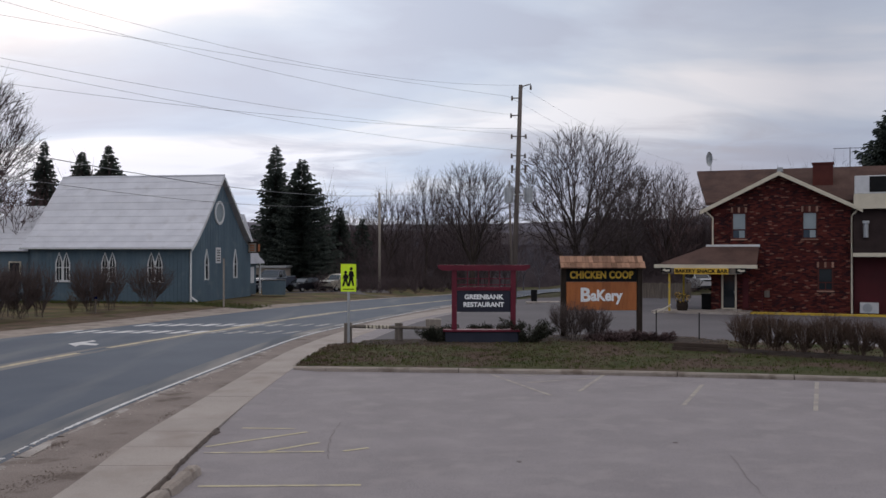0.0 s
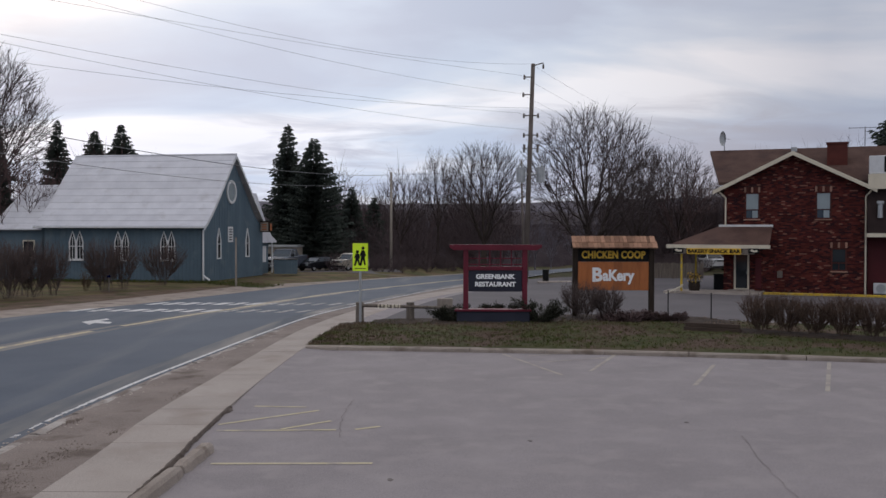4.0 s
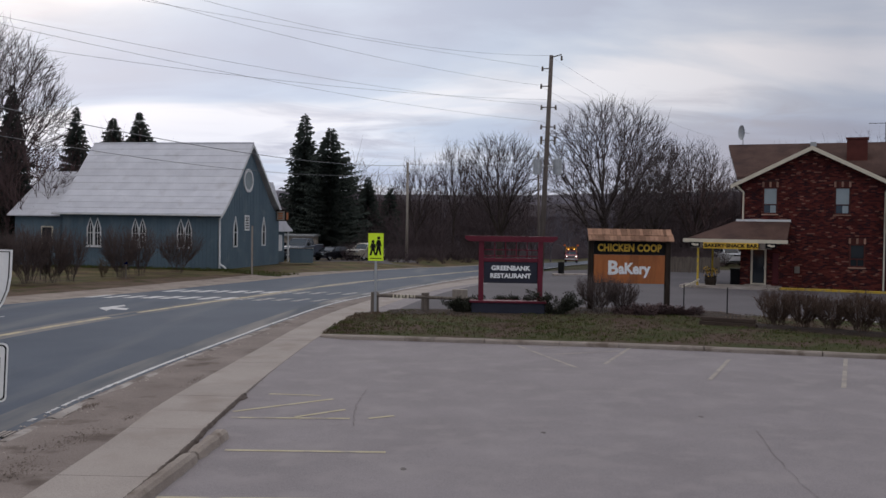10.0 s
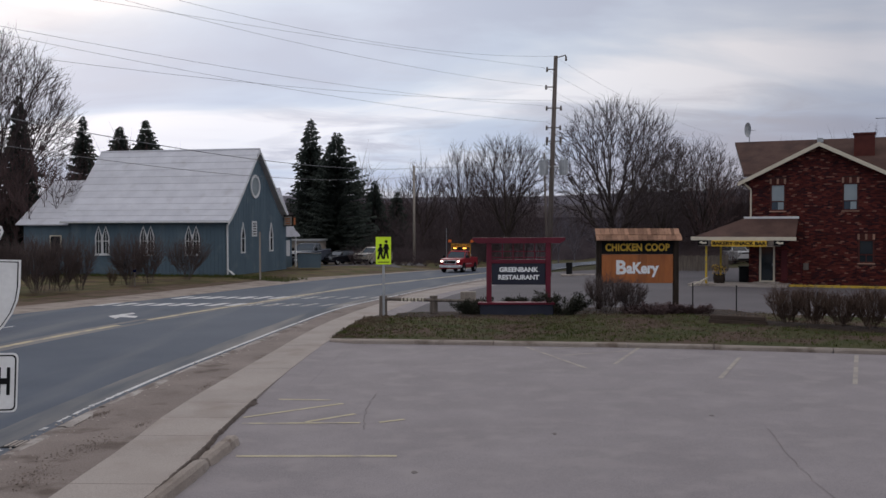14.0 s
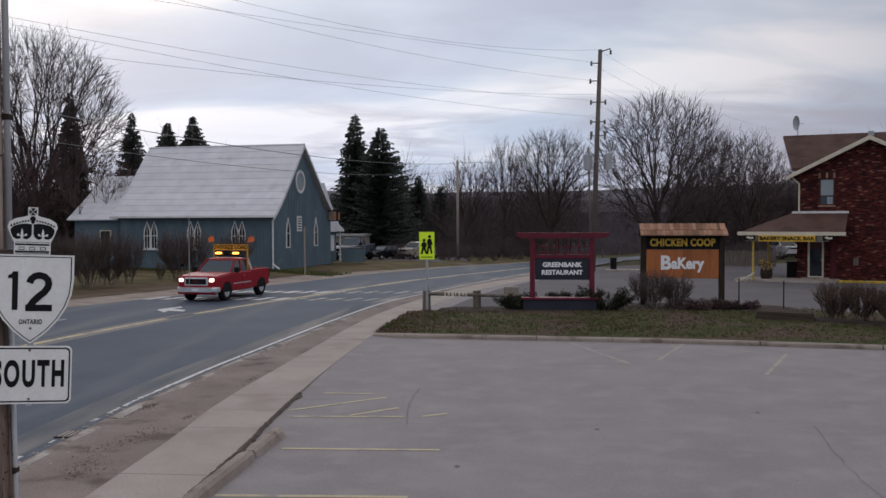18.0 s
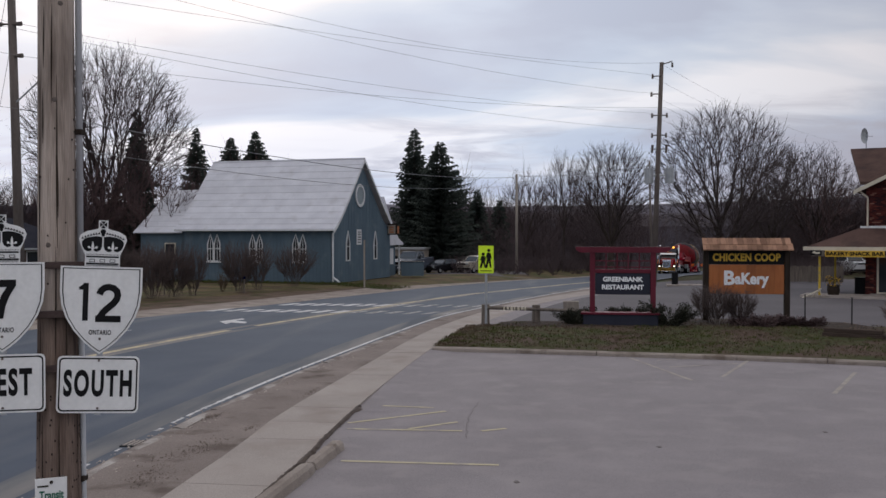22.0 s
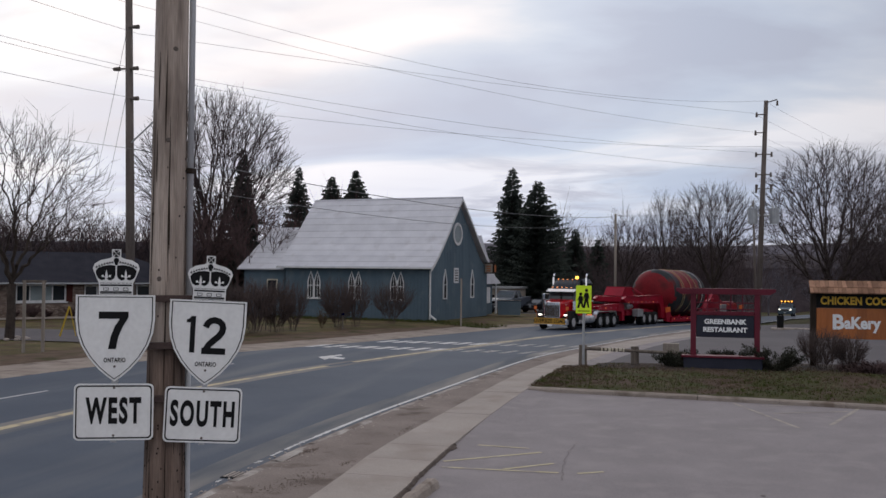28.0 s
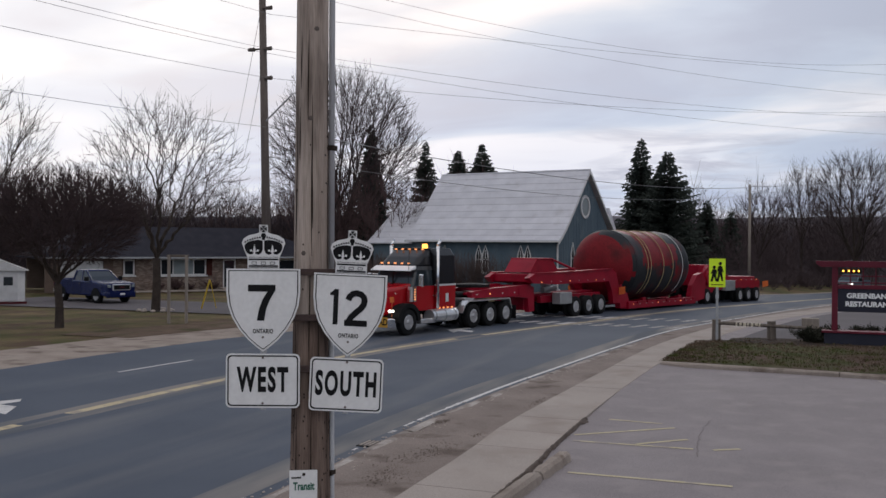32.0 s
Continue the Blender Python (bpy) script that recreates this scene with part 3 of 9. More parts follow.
road_ys = steps(-60, 120, 1.5) + steps(120, 335, 8)[1:]
band("road", lambda y: at_y(FAR, y), lambda y: at_y(NEAR, y) + 0.25, road_ys, 0.0, "asphalt_road", "blue-grey worn asphalt road that bends away", "road", 6)
band("gravel_shoulder", lambda y: at_y(FAR, y) - (4.0 if y < 60 else max(1.2, 4.0 - (y - 60) * 0.12)), lambda y: at_y(FAR, y) + 0.1, steps(-60, 130, 2), -0.015, "gravel", "pale sandy gravel shoulder along the road", "shoulder", 3, 0.02)
band("boulevard", lambda y: at_y(NEAR, y) + 0.2, lambda y: at_y(WALK_L, y) + 0.05, steps(-60, 71, 1.2), 0.02, "sand", "bare sandy boulevard strip beside the road", "boulevard", 4, 0.05)
band("parking_lot", lambda y: at_y(WALK_R, y) - 0.05, lambda y: 60.0, steps(-40, 40, 2), -0.012, "asphalt_lot", "worn grey asphalt parking lot", "parking lot", 14)
band("bakery_lot", lambda y: at_y(NEAR, y) + 0.8 if y > 72 else at_y(WALK_R, y) - 0.05, lambda y: 60.0, steps(40, 84, 2), -0.010, "asphalt_lot_far", "pale asphalt yard in front of the bakery", "parking lot", 14)

band("verge_lawn", lambda y: -60.0, lambda y: at_y(FAR, y) - (3.9 if y < 60 else max(1.1, 3.9 - (y - 60) * 0.12)), steps(-20, 132, 3), -0.035, "lawn", "patchy spring lawn beyond the road", "lawn", 16, 0.03)
band("dirt_strip", lambda y: at_y(FAR, y) - 4.2 - 2.6 * max(0.0, min(1.0, (64 - y) / 10)), lambda y: at_y(FAR, y) - 3.3, steps(30, 66, 1.5), -0.006, "leaf_dirt", "bare brown soil and dead leaves under the shrubs", "soil", 5, 0.03)
# sidewalk: one slab after another
sidewalk = thing("sidewalk", pose(0, 0, 0), "pale concrete sidewalk of broad slabs beside the road", "sidewalk", kind="structure")
for i, (y0, y1) in enumerate(zip(steps(4, 71, 1.55), steps(4, 71, 1.55)[1:])):
    bm = bm_new()
    j = 0.004
    vs = []
    for z in (-0.08, 0.045 + random.uniform(-0.004, 0.004)):
        vs.append([bm.verts.new((x, y, z + zg(y))) for x, y in ((at_y(WALK_L, y0), y0 + j), (at_y(WALK_R, y0), y0 + j), (at_y(WALK_R, y1), y1 - j), (at_y(WALK_L, y1), y1 - j))])
    bm.faces.new(vs[1])
    for k in range(4):
        bm.faces.new((vs[0][k], vs[0][(k + 1) % 4], vs[1][(k + 1) % 4], vs[1][k]))
    part("slab", bm, "walk", sidewalk)
band("sidewalk_behind", lambda y: at_y(WALK_L, y), lambda y: at_y(WALK_R, y), steps(-60, 4, 4), 0.04, "walk", "pale concrete sidewalk", "sidewalk", 2)


def stripe(line, off0, off1, y0, y1, z=0.005, d=1.0):
    """A painted stripe along a line, from one sideways offset to another."""
    bm = bm_new()
    rows = []
    for y in steps(y0, y1, d):
        x = at_y(line, y)
        t = Vector((at_y(line, y + 0.5) - at_y(line, y - 0.5), 1.0)).normalized()
        rows.append([bm.verts.new((x + t.y * o, y - t.x * o, zg(y) + z)) for o in (off0, off1)])
    for a, b in zip(rows, rows[1:]):
        bm.faces.new((a[0], a[1], b[1], b[0]))
    return bm


tagged(obj("edge_line", stripe(NEAR, -0.055, 0.055, 21, 130), "white_line"), "worn white line at the road's edge", "road marking", kind="structure")
flake_rng = random.Random(23)
bm = bm_new()
for y0, y1, w in ((19.3, 21.0, 0.06), (18.45, 19.26, 0.05), (17.75, 18.3, 0.045), (17.0, 17.25, 0.05), (15.3, 15.5, 0.04), (13.9, 14.4, 0.045), (9.5, 11.8, 0.05), (4.0, 7.0, 0.05)):
    ys = steps(y0, y1, 0.12)
    edge_ = [[bm.verts.new((at_y(NEAR, y) + sd * w * flake_rng.uniform(0.35, 1.25), y, 0.006)) for sd in (-1, 1)] for y in ys]
    for a, b in zip(edge_, edge_[1:]):
        bm.faces.new((a[0], a[1], b[1], b[0]))
tagged(obj("edge_line", bm, "white_line"), "flaking rest of the white line by the gutter", "road marking", kind="structure")
for line, o0, o1, nm in ((NEAR, -0.75, -0.06, "edge"), (YELLOW, -0.5, -0.14, "centre"), (YELLOW, 0.14, 0.55, "centre")):
    tagged(obj("road_dust", stripe(line, o0, o1, -20, 92, 0.003), "road_dust"), "pale dust lying along a line of the road", "dust", kind="structure")
for y0, y1 in ((-40, 14.8), (16.2, 35.0), (36.9, 92)):
    tagged(obj("centre_line", stripe(YELLOW, -0.14, 0.14, y0, y1), "yellow_line"), "faded yellow centre line", "road marking", kind="structure")
for y0 in (-14, -5, 3.8, 12.8, 21.8, 30.8):
    tagged(obj("lane_dash", stripe(YELLOW, -3.62, -3.5, y0, y0 + 3.1), "white_line"), "short white dash between two lanes", "road marking", kind="structure")


bar_rng = random.Random(8)


def ladder(y_mid_left, y_mid_right, x0, x1, n, fade_from):
    """One row of slanting white bars across the road."""
    for k in range(n):
        u = k / (n - 1)
        x = x0 + (x1 - x0) * u
        y = y_mid_left + (y_mid_right - y_mid_left) * u
        bm = bm_new()
        w, h, sl = (x1 - x0) / n * bar_rng.uniform(0.5, 0.72), bar_rng.uniform(0.62, 0.80), 0.31
        if k > fade_from:
            w *= 0.7
        quad(bm, (x - w / 2 - sl * h, y - h, zg(y) + 0.006), (x + w / 2 - sl * h, y - h, zg(y) + 0.006), (x + w / 2 + sl * h, y + h, zg(y) + 0.006), (x - w / 2 + sl * h, y + h, zg(y) + 0.006))
        tagged(obj("crosswalk_bar", bm, "worn_line" if k >= fade_from - 2 else "white_line"), "worn white bar of the crosswalk", "road marking", "crosswalk bars", "structure")


ladder(44.3, 44.0, -17.2, -6.0, 14, 10)
ladder(48.6, 48.6, -15.0, -5.2, 13, 9)
for outline in ([(-14.95, 38.5), (-14.5, 40.0), (-14.22, 39.55), (-14.42, 38.85), (-13.72, 38.45), (-13.6, 37.85), (-14.3, 38.1), (-14.25, 37.4)],
                [(-18.3, 15.6), (-17.42, 17.27), (-17.2, 17.0), (-17.3, 16.5), (-16.75, 16.45), (-16.2, 15.6), (-17.0, 15.85), (-17.1, 14.9)]):
    tagged(obj("turn_arrow", poly(bm_new(), outline, "z", 0.004, 0.008), "white_line"), "white turn arrow painted on the road", "road marking", kind="structure")

# the lot's asphalt runs up to the sidewalk in a low ramp
bm = bm_new()
rows = []
for y in steps(19.5, 71, 1.5):
    x = at_y(WALK_R, y)
    rows.append([bm.verts.new((x + o, y, z + zg(y))) for o, z in ((-0.004, -0.009 + 0.048 * min(1, (y - 19.5) / 4.5)), (0.2, -0.009 + 0.039 * min(1, (y - 19.5) / 4.5)), (0.45, -0.009 + 0.021 * min(1, (y - 19.5) / 4.5)), (0.8, -0.0095))])
for a, b in zip(rows, rows[1:]):
    for k in range(3):
        bm.faces.new((a[k], a[k + 1], b[k + 1], b[k]))
tagged(obj("lot_ramp", bm, "asphalt_lot"), "low asphalt ramp from the lot to the sidewalk", "parking lot", kind="structure")
# soil that has gathered along the sidewalk's edge, cracks and oil spots
dirt_rng = random.Random(6)
bm = bm_new()
rows = []
for y in steps(8.0, 20.0, 0.09):
    x = at_y(WALK_R, y)
    w = 0.01 + 0.12 * max(0.0, noise.noise((y * 1.9, 3.3, 0)) + 0.05) + 0.03 * dirt_rng.random()
    rows.append([bm.verts.new((x - 0.005 - 0.03 * dirt_rng.random(), y, 0.0495)), bm.verts.new((x + 0.01, y, 0.051)), bm.verts.new((x + 0.02 + w, y, -0.004))])
for a, b in zip(rows, rows[1:]):
    for k in range(2):
        bm.faces.new((a[k], a[k + 1], b[k + 1], b[k]))
tagged(obj("edge_soil", bm, "edge_dirt"), "dark soil gathered along the sidewalk's edge", "soil", kind="structure")


def crack(pts, w=0.018):
    """A thin dark crack in the asphalt."""
    bm = bm_new()
    line = smooth_line(pts, 10)
    rows = []
    for i, p in enumerate(line):
        q = p + Vector((dirt_rng.uniform(-0.03, 0.03), dirt_rng.uniform(-0.03, 0.03)))
        ww = w * dirt_rng.uniform(0.3, 1.0)
        rows.append([bm.verts.new((q.x - ww, q.y, -0.004)), bm.verts.new((q.x + ww, q.y, -0.004))])
    for a, b in zip(rows, rows[1:]):
        bm.faces.new((a[0], a[1], b[1], b[0]))
    tagged(obj("lot_crack", bm, "crack_dark"), "thin dark crack in the lot's asphalt", "crack", kind="structure")


crack([(4.75, 12.0), (4.85, 14.5), (5.2, 17.5)], 0.007)
crack([(-2.05, 17.2), (-2.25, 19.5), (-2.2, 21.0)], 0.007)
for x, y, r in ((1.35, 17.0, 0.05), (4.5, 18.7, 0.05), (-0.95, 14.3, 0.05)):
    bm = bm_new()
    poly(bm, [(x + r * dirt_rng.uniform(0.6, 1.2) * math.cos(a), y + r * 1.3 * dirt_rng.uniform(0.6, 1.2) * math.sin(a)) for a in [2 * math.pi * k / 9 for k in range(9)]], "z", -0.012, -0.005)
    tagged(obj("oil_spot", bm, "crack_dark"), "small dark spot on the lot", "stain", kind="structure")

# painted lines of the lot
for (xa, ya), (xb, yb), w in (((-4.1, 12.55), (-1.5, 12.65), 0.1), ((-3.87, 15.22), (-1.3, 15.3), 0.1), ((-4.4, 17.74), (-2.2, 17.86), 0.1), ((-4.5, 20.25), (-3.1, 20.15), 0.1),
                              ((-4.5, 18.3), (-2.79, 19.79), 0.1), ((-3.23, 17.9), (-2.4, 18.7), 0.1), ((-1.85, 17.9), (-1.4, 18.2), 0.1),
                              ((10.62, 27.4), (8.65, 22.4), 0.11), ((7.22, 26.85), (5.78, 23.2), 0.11), ((4.84, 29.0), (3.6, 25.5), 0.11), ((1.46, 29.0), (2.77, 24.8), 0.11),
                              ((2.2, 28.6), (3.4, 29.2), 0.09), ((2.4, 27.2), (4.4, 28.2), 0.09)):
    a, b = Vector((xa, ya)), Vector((xb, yb))
    t = (b - a).normalized() * 0.5
    nrm = Vector((-t.y, t.x)) * w
    bm = bm_new()
    quad(bm, (a.x - nrm.x, a.y - nrm.y, -0.006), (b.x - nrm.x, b.y - nrm.y, -0.006), (b.x + nrm.x, b.y + nrm.y, -0.006), (a.x + nrm.x, a.y + nrm.y, -0.006))
    tagged(obj("stall_line", bm, "lot_line" if xa < 0 else "lot_line_faint"), "faded yellow stall line on the lot", "lot marking", kind="structure")


# ---- church ----
def lancet(w, h, n=6):
    """Outline of a pointed window, centred, sill at 0."""
    pts = [(-w / 2, 0), (w / 2, 0)]
    spring = h - w * 1.45
    for k in range(n + 1):
        u = k / n
        pts.append((w / 2 * (1 - u ** 1.22), spring + (h - spring) * u))
    for k in range(n - 1, -1, -1):
        u = k / n
        pts.append((-w / 2 * (1 - u ** 1.22), spring + (h - spring) * u))
    return pts


def ring(bm, outer, inner, a, b, axis="y"):
    """A frame between two outlines with the same count of points."""
    def put(u, w, d):
        return bm.verts.new((u, d, w) if axis == "y" else (d, u, w))
    o0, o1 = [put(u, w, a) for u, w in outer], [put(u, w, b) for u, w in outer]
    i0, i1 = [put(u, w, a) for u, w in inner], [put(u, w, b) for u, w in inner]
    k = len(outer)
    for i in range(k):
        j = (i + 1) % k
        bm.faces.new((o0[i], o0[j], i0[j], i0[i]))
        bm.faces.new((o1[i], o1[j], i1[j], i1[i]))
        bm.faces.new((o0[i], o0[j], o1[j], o1[i]))
        bm.faces.new((i0[i], i0[j], i1[j], i1[i]))
    return bm


def shift(pts, du, dw, s=1.0):
    return [(u * s + du, w + dw) for u, w in pts]


def inset(pts, d):
    """The outline drawn in towards its middle."""
    cu = sum(p[0] for p in pts) / len(pts)
    lo, hi = min(p[1] for p in pts), max(p[1] for p in pts)
    hw = max(abs(p[0] - cu) for p in pts)
    return [(cu + (u - cu) * (hw - d) / hw, lo + d + (w - lo) * (hi - lo - 2.2 * d) / (hi - lo)) for u, w in pts]


church = thing("church", pose(-18.3, 70, -0.08, 0, 0, -10.2), "small blue board church, white steel roof and pointed windows", "church")
CW, CD, CE, CR, CM = 13.0, 11.6, 4.08, 9.66, 5.3
part("side_wall", box(-CW, 0, 0, 0.2, 0, CE), "siding_blue", church)
part("side_wall", box(-CW, 0, CD - 0.2, CD, 0, CE), "siding_blue", church)
part("gable_wall", poly(bm_new(), [(0, 0), (CD, 0), (CD, CE - 0.1), (CD - 1.6, CE + 0.75), (CM, CR - 0.25), (1.5, CE + 0.8), (0, CE - 0.1)], "x", -0.2, 0.003), "siding_blue", church)
part("back_gable", poly(bm_new(), [(0, 0), (CD, 0), (CD, CE - 0.1), (CD - 1.6, CE + 0.75), (CM, CR - 0.25), (1.5, CE + 0.8), (0, CE - 0.1)], "x", -CW - 0.003, -CW + 0.2), "siding_blue", church)
bm = bm_new()
for k in range(43):
    x = -0.15 - k * 0.3
    bx(bm, x - 0.025, x + 0.025, -0.018, 0.0, 0.1, CE)
tagged(part("batten_side", bm, "siding_blue", church), kind="stuff")
bm = bm_new()
for k in range(38):
    y = 0.15 + k * 0.3
    top = CE + (CR - CE) * (lambda u: u - 0.30 * u * (1 - u) ** 2)(y / CM if y < CM else (CD - y) / (CD - CM)) - 0.4
    bx(bm, 0.003, 0.022, y - 0.025, y + 0.025, 0.1, max(CE - 0.35, top))
tagged(part("batten_gable", bm, "siding_blue", church), kind="stuff")
# roof in long lapped courses
for side in (0, 1):
    y_e, z_e = (-0.45, CE - 0.06) if side == 0 else (CD + 0.45, CE - 0.06)
    n = 11
    for k in range(n):
        u0, u1 = k / n, (k + 1) / n + 0.012
        ya, yb = y_e + (CM - y_e) * u0, y_e + (CM - y_e) * min(1, u1)
        flare = lambda u: z_e + (CR - z_e) * (u - 0.30 * u * (1 - u) ** 2)
        za, zb = flare(u0), flare(min(1, u1))
        bm = bm_new()
        for x0, x1 in ((-CW - 0.4, 0.35),):
            vs = [bm.verts.new(p) for p in ((x0, ya, za + 0.075), (x1, ya, za + 0.075), (x1, yb, zb + 0.03), (x0, yb, zb + 0.03), (x0, ya, za - 0.03), (x1, ya, za - 0.03), (x1, yb, zb - 0.06), (x0, yb, zb - 0.06))]
            for f in ((0, 1, 2, 3), (4, 5, 6, 7), (0, 1, 5, 4), (1, 2, 6, 5), (2, 3, 7, 6), (3, 0, 4, 7)):
                bm.faces.new([vs[i] for i in f])
        part("roof_course", bm, "roof_white", church)
bm = bm_new()
tube(bm, (-CW - 0.4, CM, CR + 0.03), (0.36, CM, CR + 0.03), 0.09, n=6)
part("ridge_cap", bm, "roof_white", church)
# white barge boards and gutter
for s0, s1 in (((-0.5, CE - 0.10), (CM, CR - 0.02)), ((CD + 0.5, CE - 0.10), (CM, CR - 0.02))):
    us = [k / 8 for k in range(9)]
    rake = lambda u: (s0[0] + (s1[0] - s0[0]) * u, s0[1] + (s1[1] - s0[1]) * (u - 0.30 * u * (1 - u) ** 2))
    for ua, ub in zip(us, us[1:]):
        (ya, za), (yb, zb) = rake(ua), rake(ub)
        part("barge_board", poly(bm_new(), [(ya, za), (yb, zb), (yb, zb - 0.24), (ya, za - 0.22)], "x", 0.3, 0.37), "trim_white", church)
part("gutter", box(-CW - 0.4, 0.36, -0.56, -0.44, CE - 0.16, CE - 0.04, 0.01), "trim_white", church)
bm = bm_new()
tube(bm, (0.06, -0.1, CE - 0.4), (0.06, -0.1, 0.45), 0.055, n=6)
tube(bm, (0.06, -0.1, 0.45), (0.75, -0.55, 0.16), 0.07, n=6)
part("downspout", bm, "trim_white", church)
part("corner_board", box(-0.06, 0.03, -0.03, 0.1, 0.1, CE - 0.3), "trim_white", church)


def pointed_window(x, pair=True):
    z0, h, w = 1.55, 2.15, 0.58
    dxs = (-0.3, 0.3) if pair else (0,)
    win = part("window", box(x - 0.03, x + 0.03, -0.03, 0.03, z0, z0 + 1.5), "trim_white", church)
    for d in dxs:
        o = lancet(w, h)
        part("pane", poly(bm_new(), shift(inset(o, 0.07), x + d, z0), "y", -0.035, -0.01), "window", win)
        part("frame", ring(bm_new(), shift(o, x + d, z0), shift(inset(o, 0.085), x + d, z0), -0.075, -0.004), "trim_white", win)
        part("glazing_bar", box(x + d - w / 2 + 0.06, x + d + w / 2 - 0.06, -0.055, -0.03, z0 + 0.98, z0 + 1.04), "trim_white", win)
        part("glazing_bar", box(x + d - 0.02, x + d + 0.02, -0.055, -0.03, z0 + 0.08, z0 + 1.75), "trim_white", win)
    part("sill", box(x - 0.65, x + 0.65, -0.13, 0, z0 - 0.08, z0), "trim_white", win)


for x in (-2.76, -6.43, -10.13):
    pointed_window(x)
for y in (2.66, 8.2):
    o = lancet(0.72, 2.35)
    win = part("gable_window", ring(bm_new(), shift(o, y, 1.6), shift(inset(o, 0.1), y, 1.6), 0.0, 0.085, "x"), "trim_white", church)
    part("pane", poly(bm_new(), shift(inset(o, 0.09), y, 1.6), "x", 0.0, 0.03), "window", win)
    part("glazing_bar", box(0.03, 0.055, y - 0.28, y + 0.28, 2.7, 2.76), "trim_white", win)
circ = [(math.cos(2 * math.pi * k / 24), math.sin(2 * math.pi * k / 24)) for k in range(24)]
rose = part("round_window", ring(bm_new(), [(CM - 0.25 + 0.92 * a, 6.75 + 0.92 * b) for a, b in circ], [(CM - 0.25 + 0.72 * a, 6.75 + 0.72 * b) for a, b in circ], 0.0, 0.085, "x"), "trim_white", church)
part("pane", poly(bm_new(), [(CM - 0.25 + 0.74 * a, 6.75 + 0.74 * b) for a, b in circ], "x", 0.0, 0.03), "window_pale", rose)
board = part("notice_board", box(0.003, 0.07, CM - 0.95, CM - 0.05, 2.85, 4.05), "trim_white", church)
for k in range(5):
    part("text_bar", box(0.07, 0.078, CM - 0.8, CM - 0.2, 3.0 + k * 0.2, 3.08 + k * 0.2), "wood_dark", board)
part("text_bar", box(0.07, 0.078, CM - 0.65, CM - 0.35, 3.62, 3.95), "galv", board)
# lower back wing at the church's far end
AW, AE, AR = 4.2, 4.05, 7.4
annex = part("vestry", box(-CW - AW, -CW, 0.5, CD - 0.5, 0, AE), "siding_blue", church)
for side in (0, 1):
    y_e = 0.05 if side == 0 else CD - 0.05
    for k in range(8):
        u0, u1 = k / 8, (k + 1) / 8 + 0.012
        ya, yb = y_e + (CM - y_e) * u0, y_e + (CM - y_e) * min(1, u1)
        za, zb = AE - 0.25 + (AR - AE + 0.25) * u0, AE - 0.25 + (AR - AE + 0.25) * min(1, u1)
        bm = bm_new()
        poly(bm, [(ya, za + 0.05), (yb, zb + 0.02), (yb, zb - 0.06), (ya, za - 0.04)], "x", -CW - AW - 0.4, -CW - 0.02)
        part("roof_course", bm, "roof_white", annex)
part("vestry_gable", poly(bm_new(), [(0.5, AE), (CD - 0.5, AE), (CM, AR - 0.2)], "x", -CW - AW, -CW - AW + 0.15), "siding_blue", annex)
vw = part("window", box(-CW - 1.9, -CW - 0.9, 0.42, 0.497, 1.6, 3.0), "cream", annex)
part("pane", box(-CW - 1.8, -CW - 1.0, 0.40, 0.419, 1.7, 2.9), "window", vw)
# entrance porch behind the gable with a flared white roof
porch = part("entry_porch", box(-4.0, -0.9, CD + 0.002, CD + 3.6, 0, 2.8), "siding_blue", church)
part("porch_roof", poly(bm_new(), [(CD - 0.1, 6.9), (CD + 1.0, 5.6), (CD + 2.2, 4.3), (CD + 3.4, 3.3), (CD + 4.6, 2.85), (CD + 4.6, 2.70), (CD - 0.1, 2.70)], "x", -4.2, -0.5), "roof_white", porch)
part("porch_post", box(-0.85, -0.73, CD + 4.2, CD + 4.32, 0, 2.75), "trim_white", porch)
part("porch_window", box(-0.898, -0.85, CD + 1.2, CD + 3.0, 1.0, 2.4), "trim_white", porch)
hsg = part("hanging_sign", box(0.03, 0.90, CD - 0.66, CD - 0.58, 3.62, 4.52), "wood_dark", church, "small hanging sign, pale brown board in a dark frame")
part("sign_face", box(0.08, 0.76, CD - 0.69, CD - 0.662, 3.70, 4.44), "wood_pale", hsg)
for zz in (3.85, 4.05, 4.25):
    part("emblem_bar", box(0.22, 0.62, CD - 0.70, CD - 0.692, zz - 0.05, zz + 0.05), "sign_orange", hsg)
part("bracket", box(0.01, 1.0, CD - 0.64, CD - 0.60, 4.52, 4.57), "black", hsg)
part("sign_emblem", box(0.56, 0.57, CD + 0.15, CD + 0.7, 3.75, 4.35), "sign_orange", church)

# ---- brick bakery house ----
house = thing("bakery_house", pose(16.4, 59, -0.02, 0, 0, -22.3), "two-storey red brick bakery house with a brown shingle roof", "house")
BW, BE, BP = 7.9, 6.45, 8.4
OPEN = [(1.22, 2.06, 4.45, 6.04), (5.22, 6.06, 4.45, 6.04), (6.08, 6.92, 1.4, 2.75), (0.6, 1.5, 0.15, 2.4)]


def wall_with_openings(x0, x1, z0, z1, y0, y1, opens):
    bm = bm_new()
    xs = sorted({x0, x1, *[v for o in opens for v in o[:2]]})
    zs = sorted({z0, z1, *[v for o in opens for v in o[2:]]})
    for a, b in zip(xs, xs[1:]):
        for c, d in zip(zs, zs[1:]):
            if not any(o[0] <= a and b <= o[1] and o[2] <= c and d <= o[3] for o in opens):
                bx(bm, a, b, y0, y1, c, d)
    bmesh.ops.remove_doubles(bm, verts=bm.verts, dist=0.0005)
    return bm


